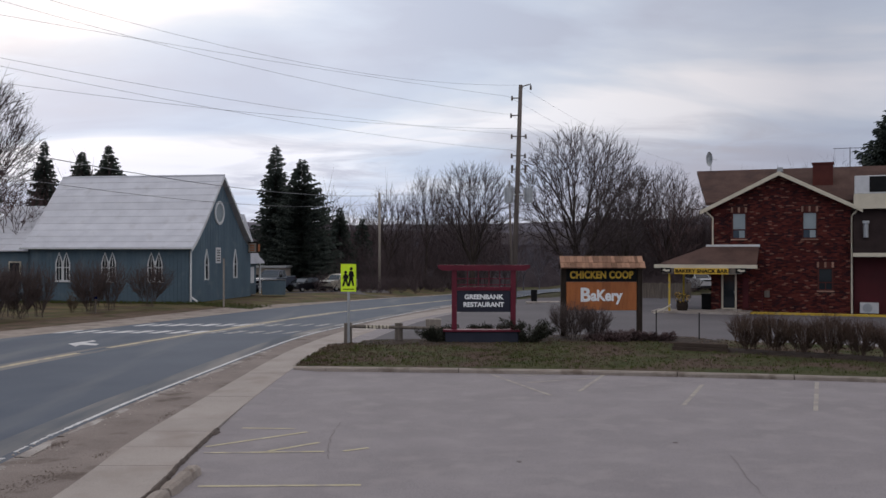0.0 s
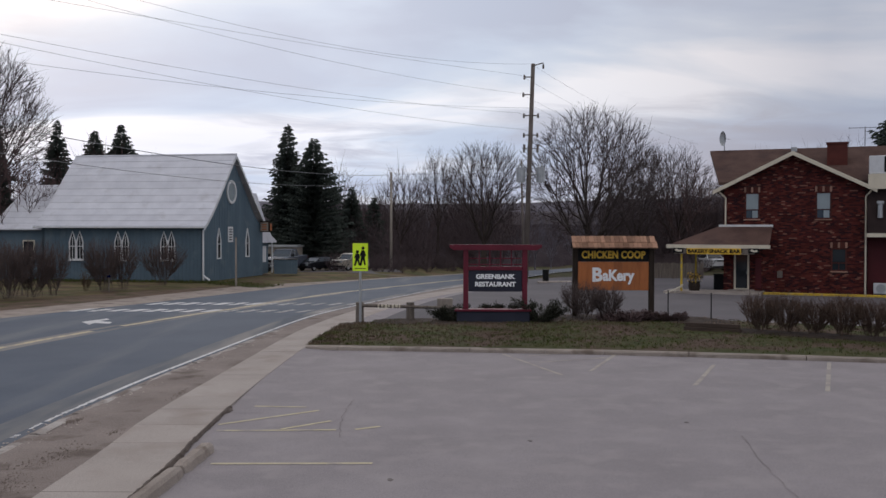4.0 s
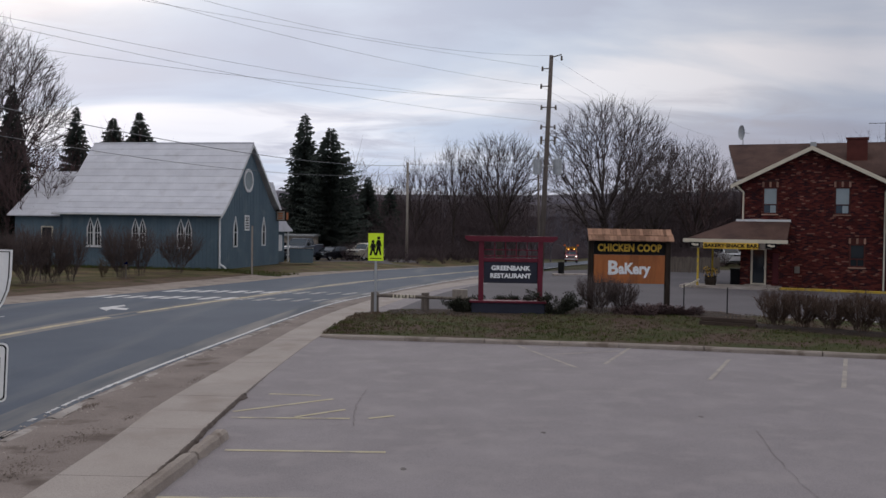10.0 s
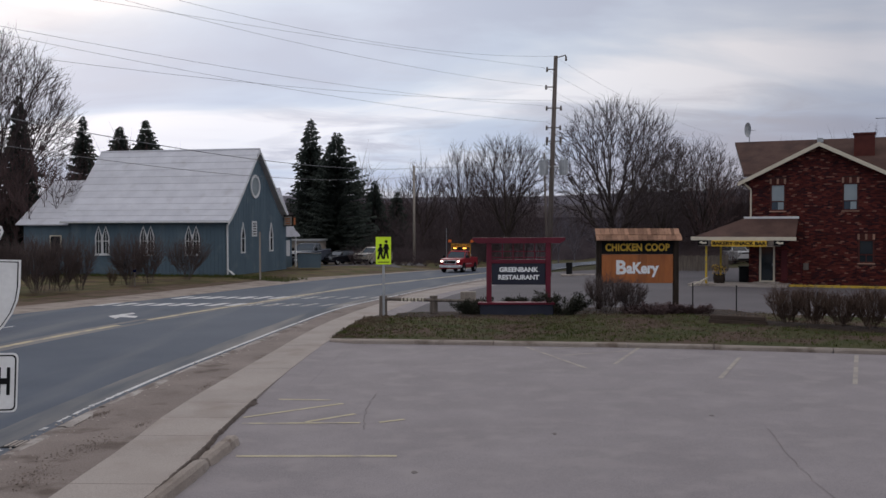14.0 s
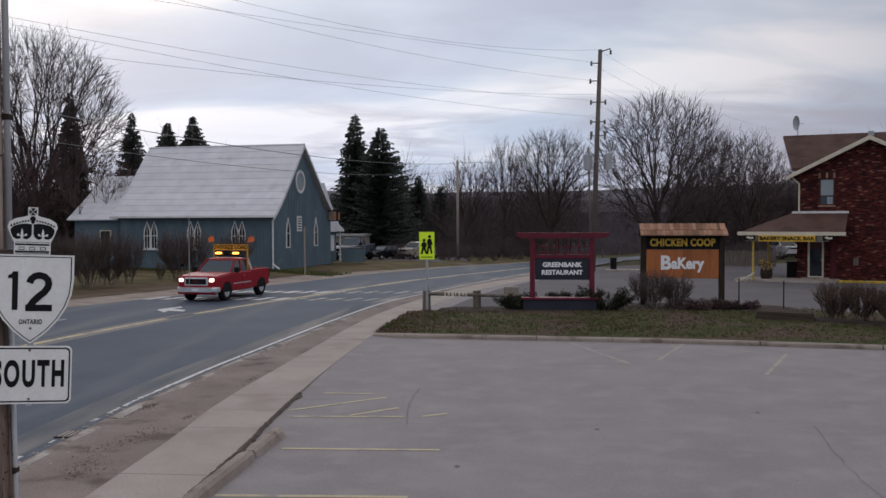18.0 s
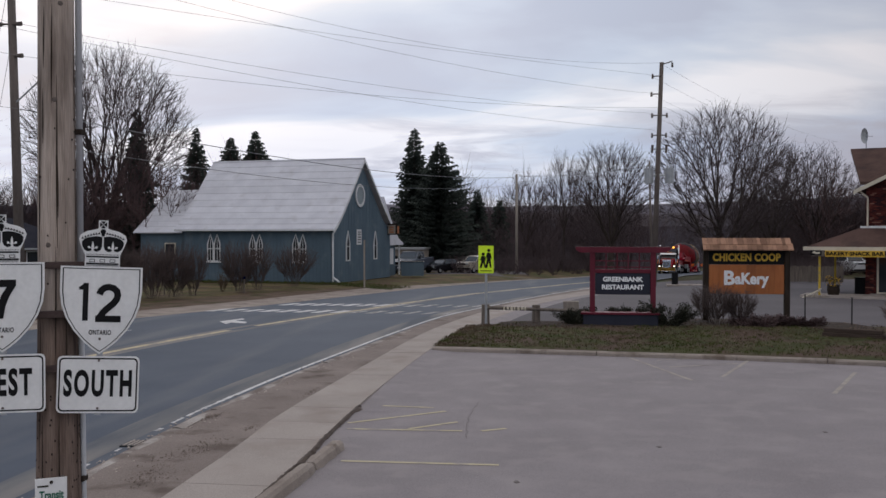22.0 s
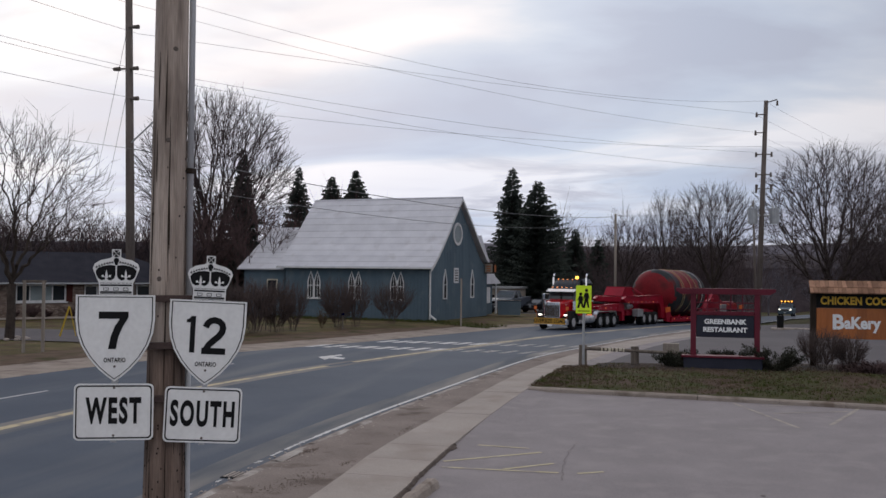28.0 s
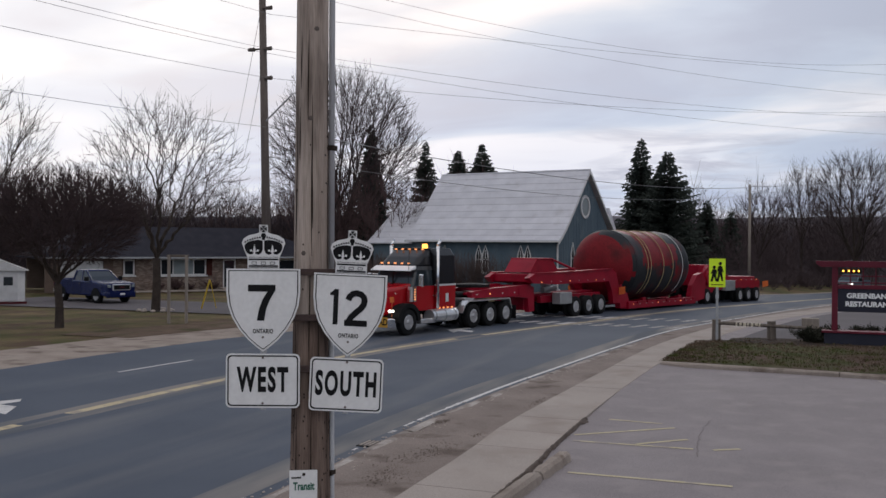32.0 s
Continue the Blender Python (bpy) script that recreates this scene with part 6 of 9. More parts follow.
    for w in (-0.52, -0.675, -1.02):
        bm = bm_new()
        tube(bm, (0, 0.0, w), (0, -0.006, w), 0.009, n=8)
        part("bolt", bm, "pole_far", s)
    s.scale = (0.955, 1, 0.97)
    return s


route_sign(-3.89, 6.0, 3.505, 21, "7", "WEST", "white shield route sign seven with a west tab and crown")
route_sign(-3.318, 6.29, 3.468, 21, "12", "SOUTH", "white shield route sign twelve with a south tab and crown", 2.2)

# ---- grass island with its kerb ----
KERB = smooth_line([(-4.62, 29.85), (-2.3, 29.68), (2.1, 29.2), (5.55, 28.75), (11.2, 27.55), (17, 26.0), (24, 23.6)])
BACK = smooth_line([(-4.3, 37.4), (-2.5, 39.2), (1.5, 39.6), (5, 41.5), (9, 41.0), (14, 38.5), (24, 33.5)])


def on_line(line, u):
    i = min(len(line) - 2, int(u * (len(line) - 1)))
    return line[i].lerp(line[i + 1], u * (len(line) - 1) - i)


bm = bm_new()
grid = []
for i in range(41):
    a, b = on_line(KERB, i / 40), on_line(BACK, i / 40)
    row = []
    for j in range(9):
        p = a.lerp(b, j / 8)
        h = 0.118 + 0.03 * math.sin(math.pi * j / 8) + 0.03 * noise.noise((p.x * 0.8, p.y * 0.8, 1))
        row.append(bm.verts.new((p.x, p.y + (0.16 if j == 0 else 0), h if j < 8 else -0.02)))
    grid.append(row)
for r0, r1 in zip(grid, grid[1:]):
    for k in range(8):
        bm.faces.new((r0[k], r0[k + 1], r1[k + 1], r1[k]))
e = [bm.verts.new((v.co.x, v.co.y, -0.05)) for v in grid[0]]
for k in range(8):
    bm.faces.new((grid[0][k], grid[0][k + 1], e[k + 1], e[k]))
tagged(obj("grass_island", bm, "grass"), "kerbed island of patchy brown and green grass", "lawn", kind="structure")
kerb = thing("kerb", pose(0, 0, 0), "pale rounded concrete kerb round the grass island", "kerb", kind="structure")
total = 11
for i in range(total):
    bm = bm_new()
    secs = []
    for j in range(6):
        u = (i + (j / 5) * 0.992) / total
        p, q = on_line(KERB, u), on_line(KERB, min(1, u + 0.004))
        t = (q - p).normalized()
        nrm = Vector((-t.y, t.x))
        secs.append([bm.verts.new((p.x + nrm.x * o, p.y + nrm.y * o, z)) for o, z in ((-0.02, -0.05), (-0.015, 0.075 + 0.012 * math.sin(7.0 * u * total)), (0.03, 0.115 + 0.008 * math.sin(11.0 * u * total)), (0.17, 0.122), (0.20, 0.07), (0.20, -0.05))])
    for a, b in zip(secs, secs[1:]):
        for k in range(5):
            bm.faces.new((a[k], a[k + 1], b[k + 1], b[k]))
    bm.faces.new(secs[0])
    bm.faces.new(secs[-1])
    part("kerb_stone", bm, "kerb_stone", kerb)


def tufts(name, spots, h, material, label, seed=1):
    rng = random.Random(seed)
    bm = bm_new()
    for x, y, z in spots:
        for k in range(4):
            a = rng.uniform(0, 6.28)
            l = h * rng.uniform(0.5, 1.3)
            w = 0.008 + 0.008 * rng.random()
            c, s = math.cos(a), math.sin(a)
            b = Vector((x + rng.uniform(-0.06, 0.06), y + rng.uniform(-0.06, 0.06), z))
            quad(bm, b + Vector((-s * w, c * w, 0)), b + Vector((s * w, -c * w, 0)), b + Vector((c * l * 0.5, s * l * 0.5, l)))
    return tagged(obj(name, bm, material), label, "grass", kind="stuff")


rng = random.Random(5)
bm = bm_new()
for k in range(2000):
    u, v = rng.random(), rng.uniform(0.05, 0.97) ** 0.7
    p = on_line(KERB, u).lerp(on_line(BACK, u), v)
    if noise.noise((p.x * 0.4, p.y * 0.6, 3)) < -0.15:
        continue
    z = 0.148 + 0.02 * math.sin(math.pi * v) + 0.03 * noise.noise((p.x * 0.8, p.y * 0.8, 1))
    a, l = rng.uniform(0, 6.28), rng.uniform(0.025, 0.06)
    c, s = math.cos(a) * l, math.sin(a) * l
    quad(bm, (p.x - c, p.y - s, z), (p.x + s * 0.6, p.y - c * 0.6, z + 0.012), (p.x + c, p.y + s, z + 0.004), (p.x - s * 0.6, p.y + c * 0.6, z + 0.014))
tagged(obj("leaf_litter", bm, "dry_leaf"), "dead brown leaves scattered over the grass", "leaves", kind="stuff")
for nm, mat_, thr, hh, lab in (("grass_blades", "grass_blade", 0.0, 0.075, "short rough spring grass on the island"), ("dead_grass", "dead_grass", -0.45, 0.06, "flattened straw-coloured dead grass on the island")):
    spots = []
    for k in range(7000):
        u, v = rng.random(), rng.uniform(0.03, 0.9)
        p = on_line(KERB, u).lerp(on_line(BACK, u), v)
        q = noise.noise((p.x * 0.55, p.y * 0.9, 7)) + 0.5 * noise.noise((p.x * 2.1, p.y * 2.1, 4)) - (v - 0.35) * 0.7
        if (q if thr == 0.0 else -q) > (0.0 if thr == 0.0 else -0.1):
            spots.append((p.x, p.y, 0.13 + 0.02 * math.sin(math.pi * v) + 0.03 * noise.noise((p.x * 0.8, p.y * 0.8, 1))))
    tufts(nm, spots, hh, mat_, lab, 11)
# planting bed soil along the back
bm = bm_new()
rows = []
for i in range(21):
    u = 0.12 + 0.6 * i / 20
    a, b = on_line(KERB, u), on_line(BACK, u)
    rows.append([bm.verts.new((*a.lerp(b, v), 0.135 + 0.03 * math.sin(math.pi * (v - 0.72) / 0.26) + 0.02 * noise.noise((i, v * 9, 0)))) for v in (0.72, 0.79, 0.86, 0.93, 0.98)])
for r0, r1 in zip(rows, rows[1:]):
    for k in range(4):
        bm.faces.new((r0[k], r0[k + 1], r1[k + 1], r1[k]))
tagged(obj("planting_bed", bm, "soil"), "dark soil bed behind the grass", "planting bed", kind="structure")

# concrete wheel stop beside the sidewalk
ws = thing("kerb_block", pose(0, 0, 0), "broken concrete kerb blocks along the lot's edge", "kerb")
for (xa, ya), (xb, yb) in (((-4.14, 16.2), (-4.19, 14.6)), ((-4.2, 14.52), (-4.28, 11.6)), ((-4.3, 11.5), (-4.35, 8.0))):
    bm = bm_new()
    n = 14
    secs = []
    for j in range(n + 1):
        u = j / n
        x, y = xa + (xb - xa) * u, ya + (yb - ya) * u
        end = 0.75 if j in (0, n) else 1
        jit = random.uniform(-0.03, 0.02)
        secs.append([bm.verts.new((x + o * end + jit * 0.6, y, z * end)) for o, z in ((-0.12, -0.02), (-0.11, 0.11 + jit), (-0.07, 0.145 + jit), (0.05, 0.15 + jit * 0.6), (0.10, 0.10), (0.13, -0.02))])
    for a, b in zip(secs, secs[1:]):
        for k in range(5):
            bm.faces.new((a[k], a[k + 1], b[k + 1], b[k]))
    bm.faces.new(secs[0])
    bm.faces.new(secs[-1])
    part("block", bm, "kerb_stone", ws)
# grate in the gutter
gr = thing("storm_drain", pose(-7.62, 15.9, 0.012) @ Matrix.Scale(0.85, 4), "small iron storm drain grate in the gutter", "drain")
part("frame", box(-0.35, 0.35, -0.3, 0.3, -0.05, 0.006), "black", gr)
for k in range(6):
    part("bar", box(-0.3 + k * 0.1, -0.25 + k * 0.1, -0.25, 0.25, 0.0065, 0.02), "concrete", gr)
# broken low kerb of the gutter
gutter = thing("gutter_kerb", pose(0, 0, 0), "low crumbling concrete kerb at the road's edge", "kerb", kind="structure")
for i, y0 in enumerate(steps(6, 34, 1.9)):
    bm = bm_new()
    secs = []
    for j in range(5):
        y = y0 + 1.86 * j / 4
        x = at_y(NEAR, y) + 0.2
        wob = random.uniform(-0.03, 0.03)
        secs.append([bm.verts.new((x + o + wob, y, z)) for o, z in ((0.0, -0.02), (0.03, 0.026 + wob * 0.5), (0.14, 0.036 + wob * 0.4), (0.24, 0.012))])
    for a, b in zip(secs, secs[1:]):
        for k in range(3):
            bm.faces.new((a[k], a[k + 1], b[k + 1], b[k]))
    part("kerb_stone", bm, "kerb_old", gutter)

# chips and clods on the boulevard
chip_rng = random.Random(12)
SOIL_HEAPS = [(-6.27, 17.57, 0.10, 0.16), (-6.2, 18.6, 0.07, 0.30), (-6.37, 15.6, 0.20, 0.45), (-6.5, 13.8, 0.18, 0.35), (-6.45, 14.6, 0.25, 0.5), (-6.1, 21.3, 0.10, 0.5), (-7.35, 18.6, 0.06, 0.2)]
for nm, count, mt, o0, o1, lab, cat in (("gravel_chips", 420, "concrete", 0.05, 0.75, "pale broken chips of kerb along the gutter", "gravel"), ("soil_clods", 1500, "loose_dirt", 0.5, 1.7, "dark crumbs of soil lying in patches on the boulevard", "soil")):
    vs_, fs_ = [], []
    for k in range(count):
        y = 7 + 27 * chip_rng.random() ** 1.4
        x = at_y(NEAR, y) + chip_rng.uniform(o0, o1)
        r = chip_rng.uniform(0.008, 0.03)
        if nm == "soil_clods":
            cx_, cy_, sx_, sy_ = chip_rng.choice(SOIL_HEAPS)
            x, y, r = chip_rng.gauss(cx_, sx_), chip_rng.gauss(cy_, sy_), chip_rng.uniform(0.004, 0.017)
        k0 = len(vs_)
        for a in range(5):
            t = 2 * math.pi * a / 5 + chip_rng.random()
            vs_.append((x + r * math.cos(t) * chip_rng.uniform(0.7, 1.5), y + r * math.sin(t) * 1.3, 0.015))
        vs_.append((x, y, 0.02 + r * chip_rng.uniform(0.5, 0.9)))
        fs_ += [(k0 + a, k0 + (a + 1) % 5, k0 + 5) for a in range(5)]
    me = bpy.data.meshes.new(nm)
    me.from_pydata(vs_, [], fs_)
    me.materials.append(M[mt])
    tagged(new(nm, me), lab, cat, kind="stuff")

# ---- restaurant sign ----
rs = thing("restaurant_sign", pose(0, 37.8, 0.1), "dark red timber sign with a navy panel and white letters", "sign")
part("plinth", box(0.08, 2.93, -0.28, 0.28, -0.2, 0.46, 0.02), "sign_navy", rs)
part("plinth_cap", box(0.0, 3.0, -0.34, 0.34, 0.46, 0.54, 0.01), "sign_red", rs)
for x in (0.44, 2.745):
    part("post", box(x - 0.1, x + 0.1, -0.1, 0.1, 0.54, 2.86, 0.012), "sign_red", rs)
part("top_beam", poly(bm_new(), [(-0.2, 2.95), (-0.02, 2.84), (3.2, 2.84), (3.4, 2.95), (3.4, 3.06), (-0.2, 3.06)], "y", -0.16, 0.16), "sign_red", rs)
part("mid_beam", box(0.54, 2.645, -0.07, 0.07, 2.05, 2.2, 0.01), "sign_red", rs)
panel = part("panel", box(0.545, 2.64, -0.05, 0.05, 1.22, 2.045, 0.01), "sign_navy", rs)
letters("GREENBANK", 0.245, "letter_white", pose(1.59, -0.056, 1.80, 90, 0, 0), panel, depth=0.006, bold=0.011, stretch=1.06)
letters("RESTAURANT", 0.245, "letter_white", pose(1.59, -0.056, 1.50, 90, 0, 0), panel, depth=0.006, bold=0.011, stretch=1.05)
for k in range(1, 5):
    part("lattice_bar", box(0.54 + 0.421 * k - 0.02, 0.54 + 0.421 * k + 0.02, -0.02, 0.02, 2.2, 2.84), "sign_red", rs)
for z in (2.28, 2.52):
    part("lattice_rail", box(0.54, 2.645, -0.015, 0.015, z - 0.02, z + 0.02), "sign_red", rs)

# ---- bakery sign ----
bs = thing("bakery_sign", pose(6.58, 40.1, 0.0), "timber sign with an orange board under a cedar shake roof", "sign")
for x in (-1.58, 1.58):
    part("post", box(x - 0.11, x + 0.11, -0.1, 0.1, 0.0, 3.2, 0.015), "wood_dark", bs)
board = part("upper_board", box(-1.46, 1.46, -0.04, 0.04, 2.44, 2.98), "black", bs)
letters("CHICKEN COOP", 0.41, "letter_yellow", pose(0, -0.046, 2.70, 90, 0, 0), board, depth=0.006, bold=0.017, stretch=0.82, space=1.06)
plank = part("lower_board", box(-1.46, 1.46, -0.05, 0.05, 1.24, 2.42), "sign_orange", bs)
for k in range(8):
    part("plank", box(-1.46 + k * 0.365 + 0.004, -1.46 + (k + 1) * 0.365 - 0.004, -0.062 - 0.004 * (k % 3), -0.0505, 1.245, 2.415, 0.004), "sign_orange", plank)
letters("B", 0.78, "letter_white", pose(-0.68, -0.075, 1.86, 90, 0, 0), plank, depth=0.02, bold=0.028)
letters("aKery", 0.62, "letter_white", pose(0.2, -0.075, 1.84, 90, 0, 0), plank, depth=0.02, bold=0.024, stretch=0.86, space=1.0)
shake_rng = random.Random(4)
roofp = part("roof_deck", poly(bm_new(), [(-0.45, 3.02), (0.0, 3.42), (0.45, 3.02), (0.45, 2.98), (0, 3.36), (-0.45, 2.98)], "x", -1.7, 1.7), "wood_dark", bs)
for course in range(2):
    x = -1.74
    while x < 1.70:
        w = shake_rng.uniform(0.11, 0.24)
        y0, z0 = -0.5 + course * 0.22, 3.0 + course * 0.21
        bm = bm_new()
        poly(bm, [(y0 - shake_rng.uniform(0, 0.03), z0), (y0 + 0.3, z0 + 0.26), (y0 + 0.3, z0 + 0.285), (y0 - 0.01, z0 + 0.045)], "x", x, min(1.74, x + w - 0.012))
        part("shake", bm, "cedar", roofp)
        x += w

# ---- school crossing sign, rail, box ----
ps = thing("crossing_sign", pose(-3.68, 37.6, 0.1), "bright yellow-green school crossing sign on a steel post", "road sign")
part("post", box(-0.045, 0.045, -0.03, 0.03, 0.0, 2.9), "galv", ps)
face = part("plate", box(-0.3, 0.3, -0.045, -0.035, 2.02, 3.1, 0.003), "ped_green", ps)
for x, h, lean in ((-0.12, 0.60, 0.03), (0.10, 0.76, 0.05)):
    bm = bm_new()
    z0 = 2.23
    poly(bm, [(x - 0.07, z0 + h * 0.38), (x + 0.08, z0 + h * 0.38), (x + 0.09, z0 + h * 0.74), (x + 0.03, z0 + h * 0.80), (x - 0.06, z0 + h * 0.78)], "y", -0.05, -0.046)
    poly(bm, [(x - 0.07, z0 + h * 0.40), (x + 0.02, z0 + h * 0.40), (x - 0.05, z0), (x - 0.13, z0)], "y", -0.05, -0.046)
    poly(bm, [(x - 0.01, z0 + h * 0.40), (x + 0.08, z0 + h * 0.40), (x + 0.12, z0 + 0.02), (x + 0.06, z0 + 0.02)], "y", -0.05, -0.046)
    poly(bm, [(x - 0.06, z0 + h * 0.76), (x - 0.12, z0 + h * 0.5), (x - 0.09, z0 + h * 0.48), (x - 0.02, z0 + h * 0.72)], "y", -0.05, -0.046)
    poly(bm, [(x + 0.08, z0 + h * 0.74), (x + 0.13, z0 + h * 0.5), (x + 0.10, z0 + h * 0.46), (x + 0.05, z0 + h * 0.7)], "y", -0.05, -0.046)
    tube(bm, (x + 0.01, -0.046, z0 + h * 0.90), (x + 0.01, -0.05, z0 + h * 0.90), 0.062, n=12)
    part("symbol", bm, "black", face)
part("text_bar", box(-0.22, 0.22, -0.049, -0.046, 2.1, 2.13), "black", face)
rail = thing("log_rail", pose(0, 38.4, 0), "short weathered log rail fence with two stout posts", "fence")
for x in (-3.78, -1.76):
    bm = bm_new()
    tube(bm, (x, 0, -0.1), (x, 0, 0.84), 0.17, 0.155, 10)
    part("post", bm, "wood_grey", rail)
bm = bm_new()
tube(bm, (-3.7, -0.12, 0.72), (0.2, -0.1, 0.62), 0.07, 0.06, 8)
part("rail", bm, "wood_grey", rail)
for k in range(7):
    part("letter_bar", box(-3.05 + k * 0.14, -2.99 + k * 0.14 + (k % 3) * 0.02, -0.215, -0.19, 0.63 + (k % 2) * 0.03, 0.76), "cream", rail)
ub = thing("utility_box", pose(-0.4, 40.2, 0.0), "small pale wooden box on a stub post", "box")
part("post", box(-0.06, 0.06, -0.06, 0.06, 0, 0.4), "wood_grey", ub)
part("box", box(-0.32, 0.32, -0.2, 0.2, 0.38, 0.88, 0.02), "wood_pale", ub)
bin_ = thing("litter_bin", pose(6.7, 71.0, ground_z(6.7, 71)), "dark round litter bin on a low stone base", "bin")
bm = bm_new()
tube(bm, (0, 0, 0.08), (0, 0, 0.95), 0.22, 0.24, 14)
part("drum", bm, "black", bin_)
part("base", box(-0.6, 1.9, -0.5, 0.5, -0.05, 0.1, 0.03), "concrete", bin_)


def shrub_thing(x, y, mesh, label, twig="shrub_twig", z=0.0, rz=0, name="bare_shrub", group=""):
    t = thing(name, pose(x, y, z, 0, 0, rz), label, "shrub", group)
    tagged(part("stem", mesh[0], twig, t), kind="stuff")
    tagged(part("twig", mesh[1], twig, t), kind="stuff")
    return t


# shrubs before the church
first = shrub_thing(-19.15, 62.9, shrub(61, 3.0, 3.9, (18, 4, 4, 3), 0.50, 0.14, 0.009, 0.55), "broad bare many-stemmed shrub before the church wall", group="church shrubs")
tall = shrub_thing(-20.4, 59.2, shrub(66, 3.1, 2.7, (12, 4, 4, 3), 0.35, 0.12, 0.009, 0.55), "tall narrow bare shrub before the church", group="church shrubs")
dense = shrub_thing(-21.25, 58.0, shrub(62, 3.2, 3.2, (20, 5, 4, 3), 0.60, 0.08, 0.009, 0.40), "dense dark bare shrub before the church", group="church shrubs")
for src, spots in ((first, ((-23.6, 50.6, 1.0, 200), (-26.5, 49.0, 1.05, 80))), (tall, ((-22.3, 53.4, 0.95, 60), (-24.6, 53.0, 1.05, 140))), (dense, ((-22.8, 52.0, 1.0, 120), (-25.4, 50.6, 0.95, 300)))):
    for x, y, k, rz in spots:
        c = copy_thing(src, pose(x, y, 0, 0, 0, rz))
        c.scale = (k, k, k)
shrub_thing(-21.95, 57.2, shrub(67, 1.25, 1.0, (9, 4, 4), 0.2, 0.1, 0.008, 0.4), "small pale dry shrub before the church", twig="dead_grass", group="church shrubs")
# hedge right of the bakery sign
hedge = shrub_thing(10.7, 33.85, shrub(63, 1.5, 1.8, (18, 5, 4, 4), 0.30, 0.10, 0.0055, 0.55), "clipped bare hedge shrub behind the island", twig="hedge_twig", z=0.12, name="hedge_shrub", group="hedge row")
bm = bm_new()
rows = []
for k in range(15):
    x, y = 9.4 + k * 0.72, 34.75 - k * 0.497
    rows.append([bm.verts.new((x + 0.57 * o, y + 0.82 * o, z + 0.03 * noise.noise((k * 0.9, o * 3, 2)))) for o, z in ((-0.55, 0.10), (-0.3, 0.23), (0.0, 0.27), (0.3, 0.22), (0.6, 0.05))])
for r0, r1 in zip(rows, rows[1:]):
    for k in range(4):
        bm.faces.new((r0[k], r0[k + 1], r1[k + 1], r1[k]))
tagged(obj("hedge_bed", bm, "soil"), "dark soil bed under the hedge", "planting bed", kind="structure")
for k in range(1, 11):
    c = copy_thing(hedge, pose(10.7 + k * 0.76, 33.85 - k * 0.525, 0.12, 0, 0, 37 * k))
    s = 0.9 + 0.2 * random.random()
    c.scale = (s, s, s)
shrub_thing(5.15, 38.6, shrub(64, 1.65, 2.3, (20, 5, 5, 3), 0.45, 0.1, 0.005), "bare rounded shrub below the bakery sign", z=0.08)
shrub_thing(6.15, 38.9, shrub(65, 1.45, 1.9, (20, 5, 4, 3), 0.35, 0.1, 0.005), "bare rounded shrub below the bakery sign", z=0.08)


def juniper(seed, w, h):
    rng = random.Random(seed)
    bt, bc = bm_new(), bm_new()
    for k in range(26):
        a = rng.uniform(0, 6.28)
        L = w * rng.uniform(0.5, 1.0)
        tip = Vector((math.cos(a) * L, math.sin(a) * L * 0.6, h * rng.uniform(0.35, 1.0)))
        tube(bt, (0, 0, 0), tip, 0.02, 0.008, 4, False)
        for j in range(170):
            u = rng.uniform(0.15, 1.05)
            p = tip * u + Vector((rng.gauss(0, 0.06), rng.gauss(0, 0.06), rng.gauss(0, 0.05)))
            d = (tip.normalized() + Vector((rng.uniform(-1, 1), rng.uniform(-1, 1), rng.uniform(-0.4, 0.7)))).normalized() * 0.10
            s = d.cross(Vector((rng.uniform(-1, 1), rng.uniform(-1, 1), 1))).normalized() * 0.019
            quad(bc, p - s, p + s, p + d)
    return bt, bc


for i, (x, y, w, h) in enumerate(((3.35, 37.7, 1.15, 0.95), (0.8, 38.5, 0.9, 0.66), (1.7, 38.6, 0.9, 0.64), (2.5, 38.5, 0.9, 0.70), (-0.35, 37.9, 0.75, 0.6), (7.4, 38.6, 1.2, 0.4), (8.4, 38.4, 0.9, 0.35), (6.6, 38.2, 1.0, 0.32))):
    bt, bc = juniper(70 + i, w, h)
    t = thing("juniper", pose(x, y, 0.08), "low dark evergreen juniper in the planting bed", "shrub", "bed junipers")
    part("stem", bt, "bark", t)
    part("foliage", bc, "juniper" if i < 5 else "twig_red", t)
# thin fence rods and a timber planter beside the hedge
for x, y, h in ((8.75, 39.6, 1.25), (10.3, 38.8, 1.2), (13.2, 38.0, 1.0)):
    f = thing("fence_rod", pose(x, y, 0), "thin dark steel fence rod", "fence post", "fence rods")
    part("rod", box(-0.02, 0.02, -0.02, 0.02, -0.1, h), "black", f)
    part("rod_cap", box(-0.03, 0.03, -0.03, 0.03, h, h + 0.02), "black", f)
pl = thing("timber_edging", pose(9.15, 34.3, 0.11, 0, 0, -29), "stack of old timbers edging the bed", "edging")
part("timber", box(-1.0, 1.0, -0.1, 0.1, 0, 0.17, 0.02), "wood_old", pl)
part("timber", box(-0.95, 0.95, -0.08, 0.1, 0.172, 0.32, 0.02), "wood_old", pl)

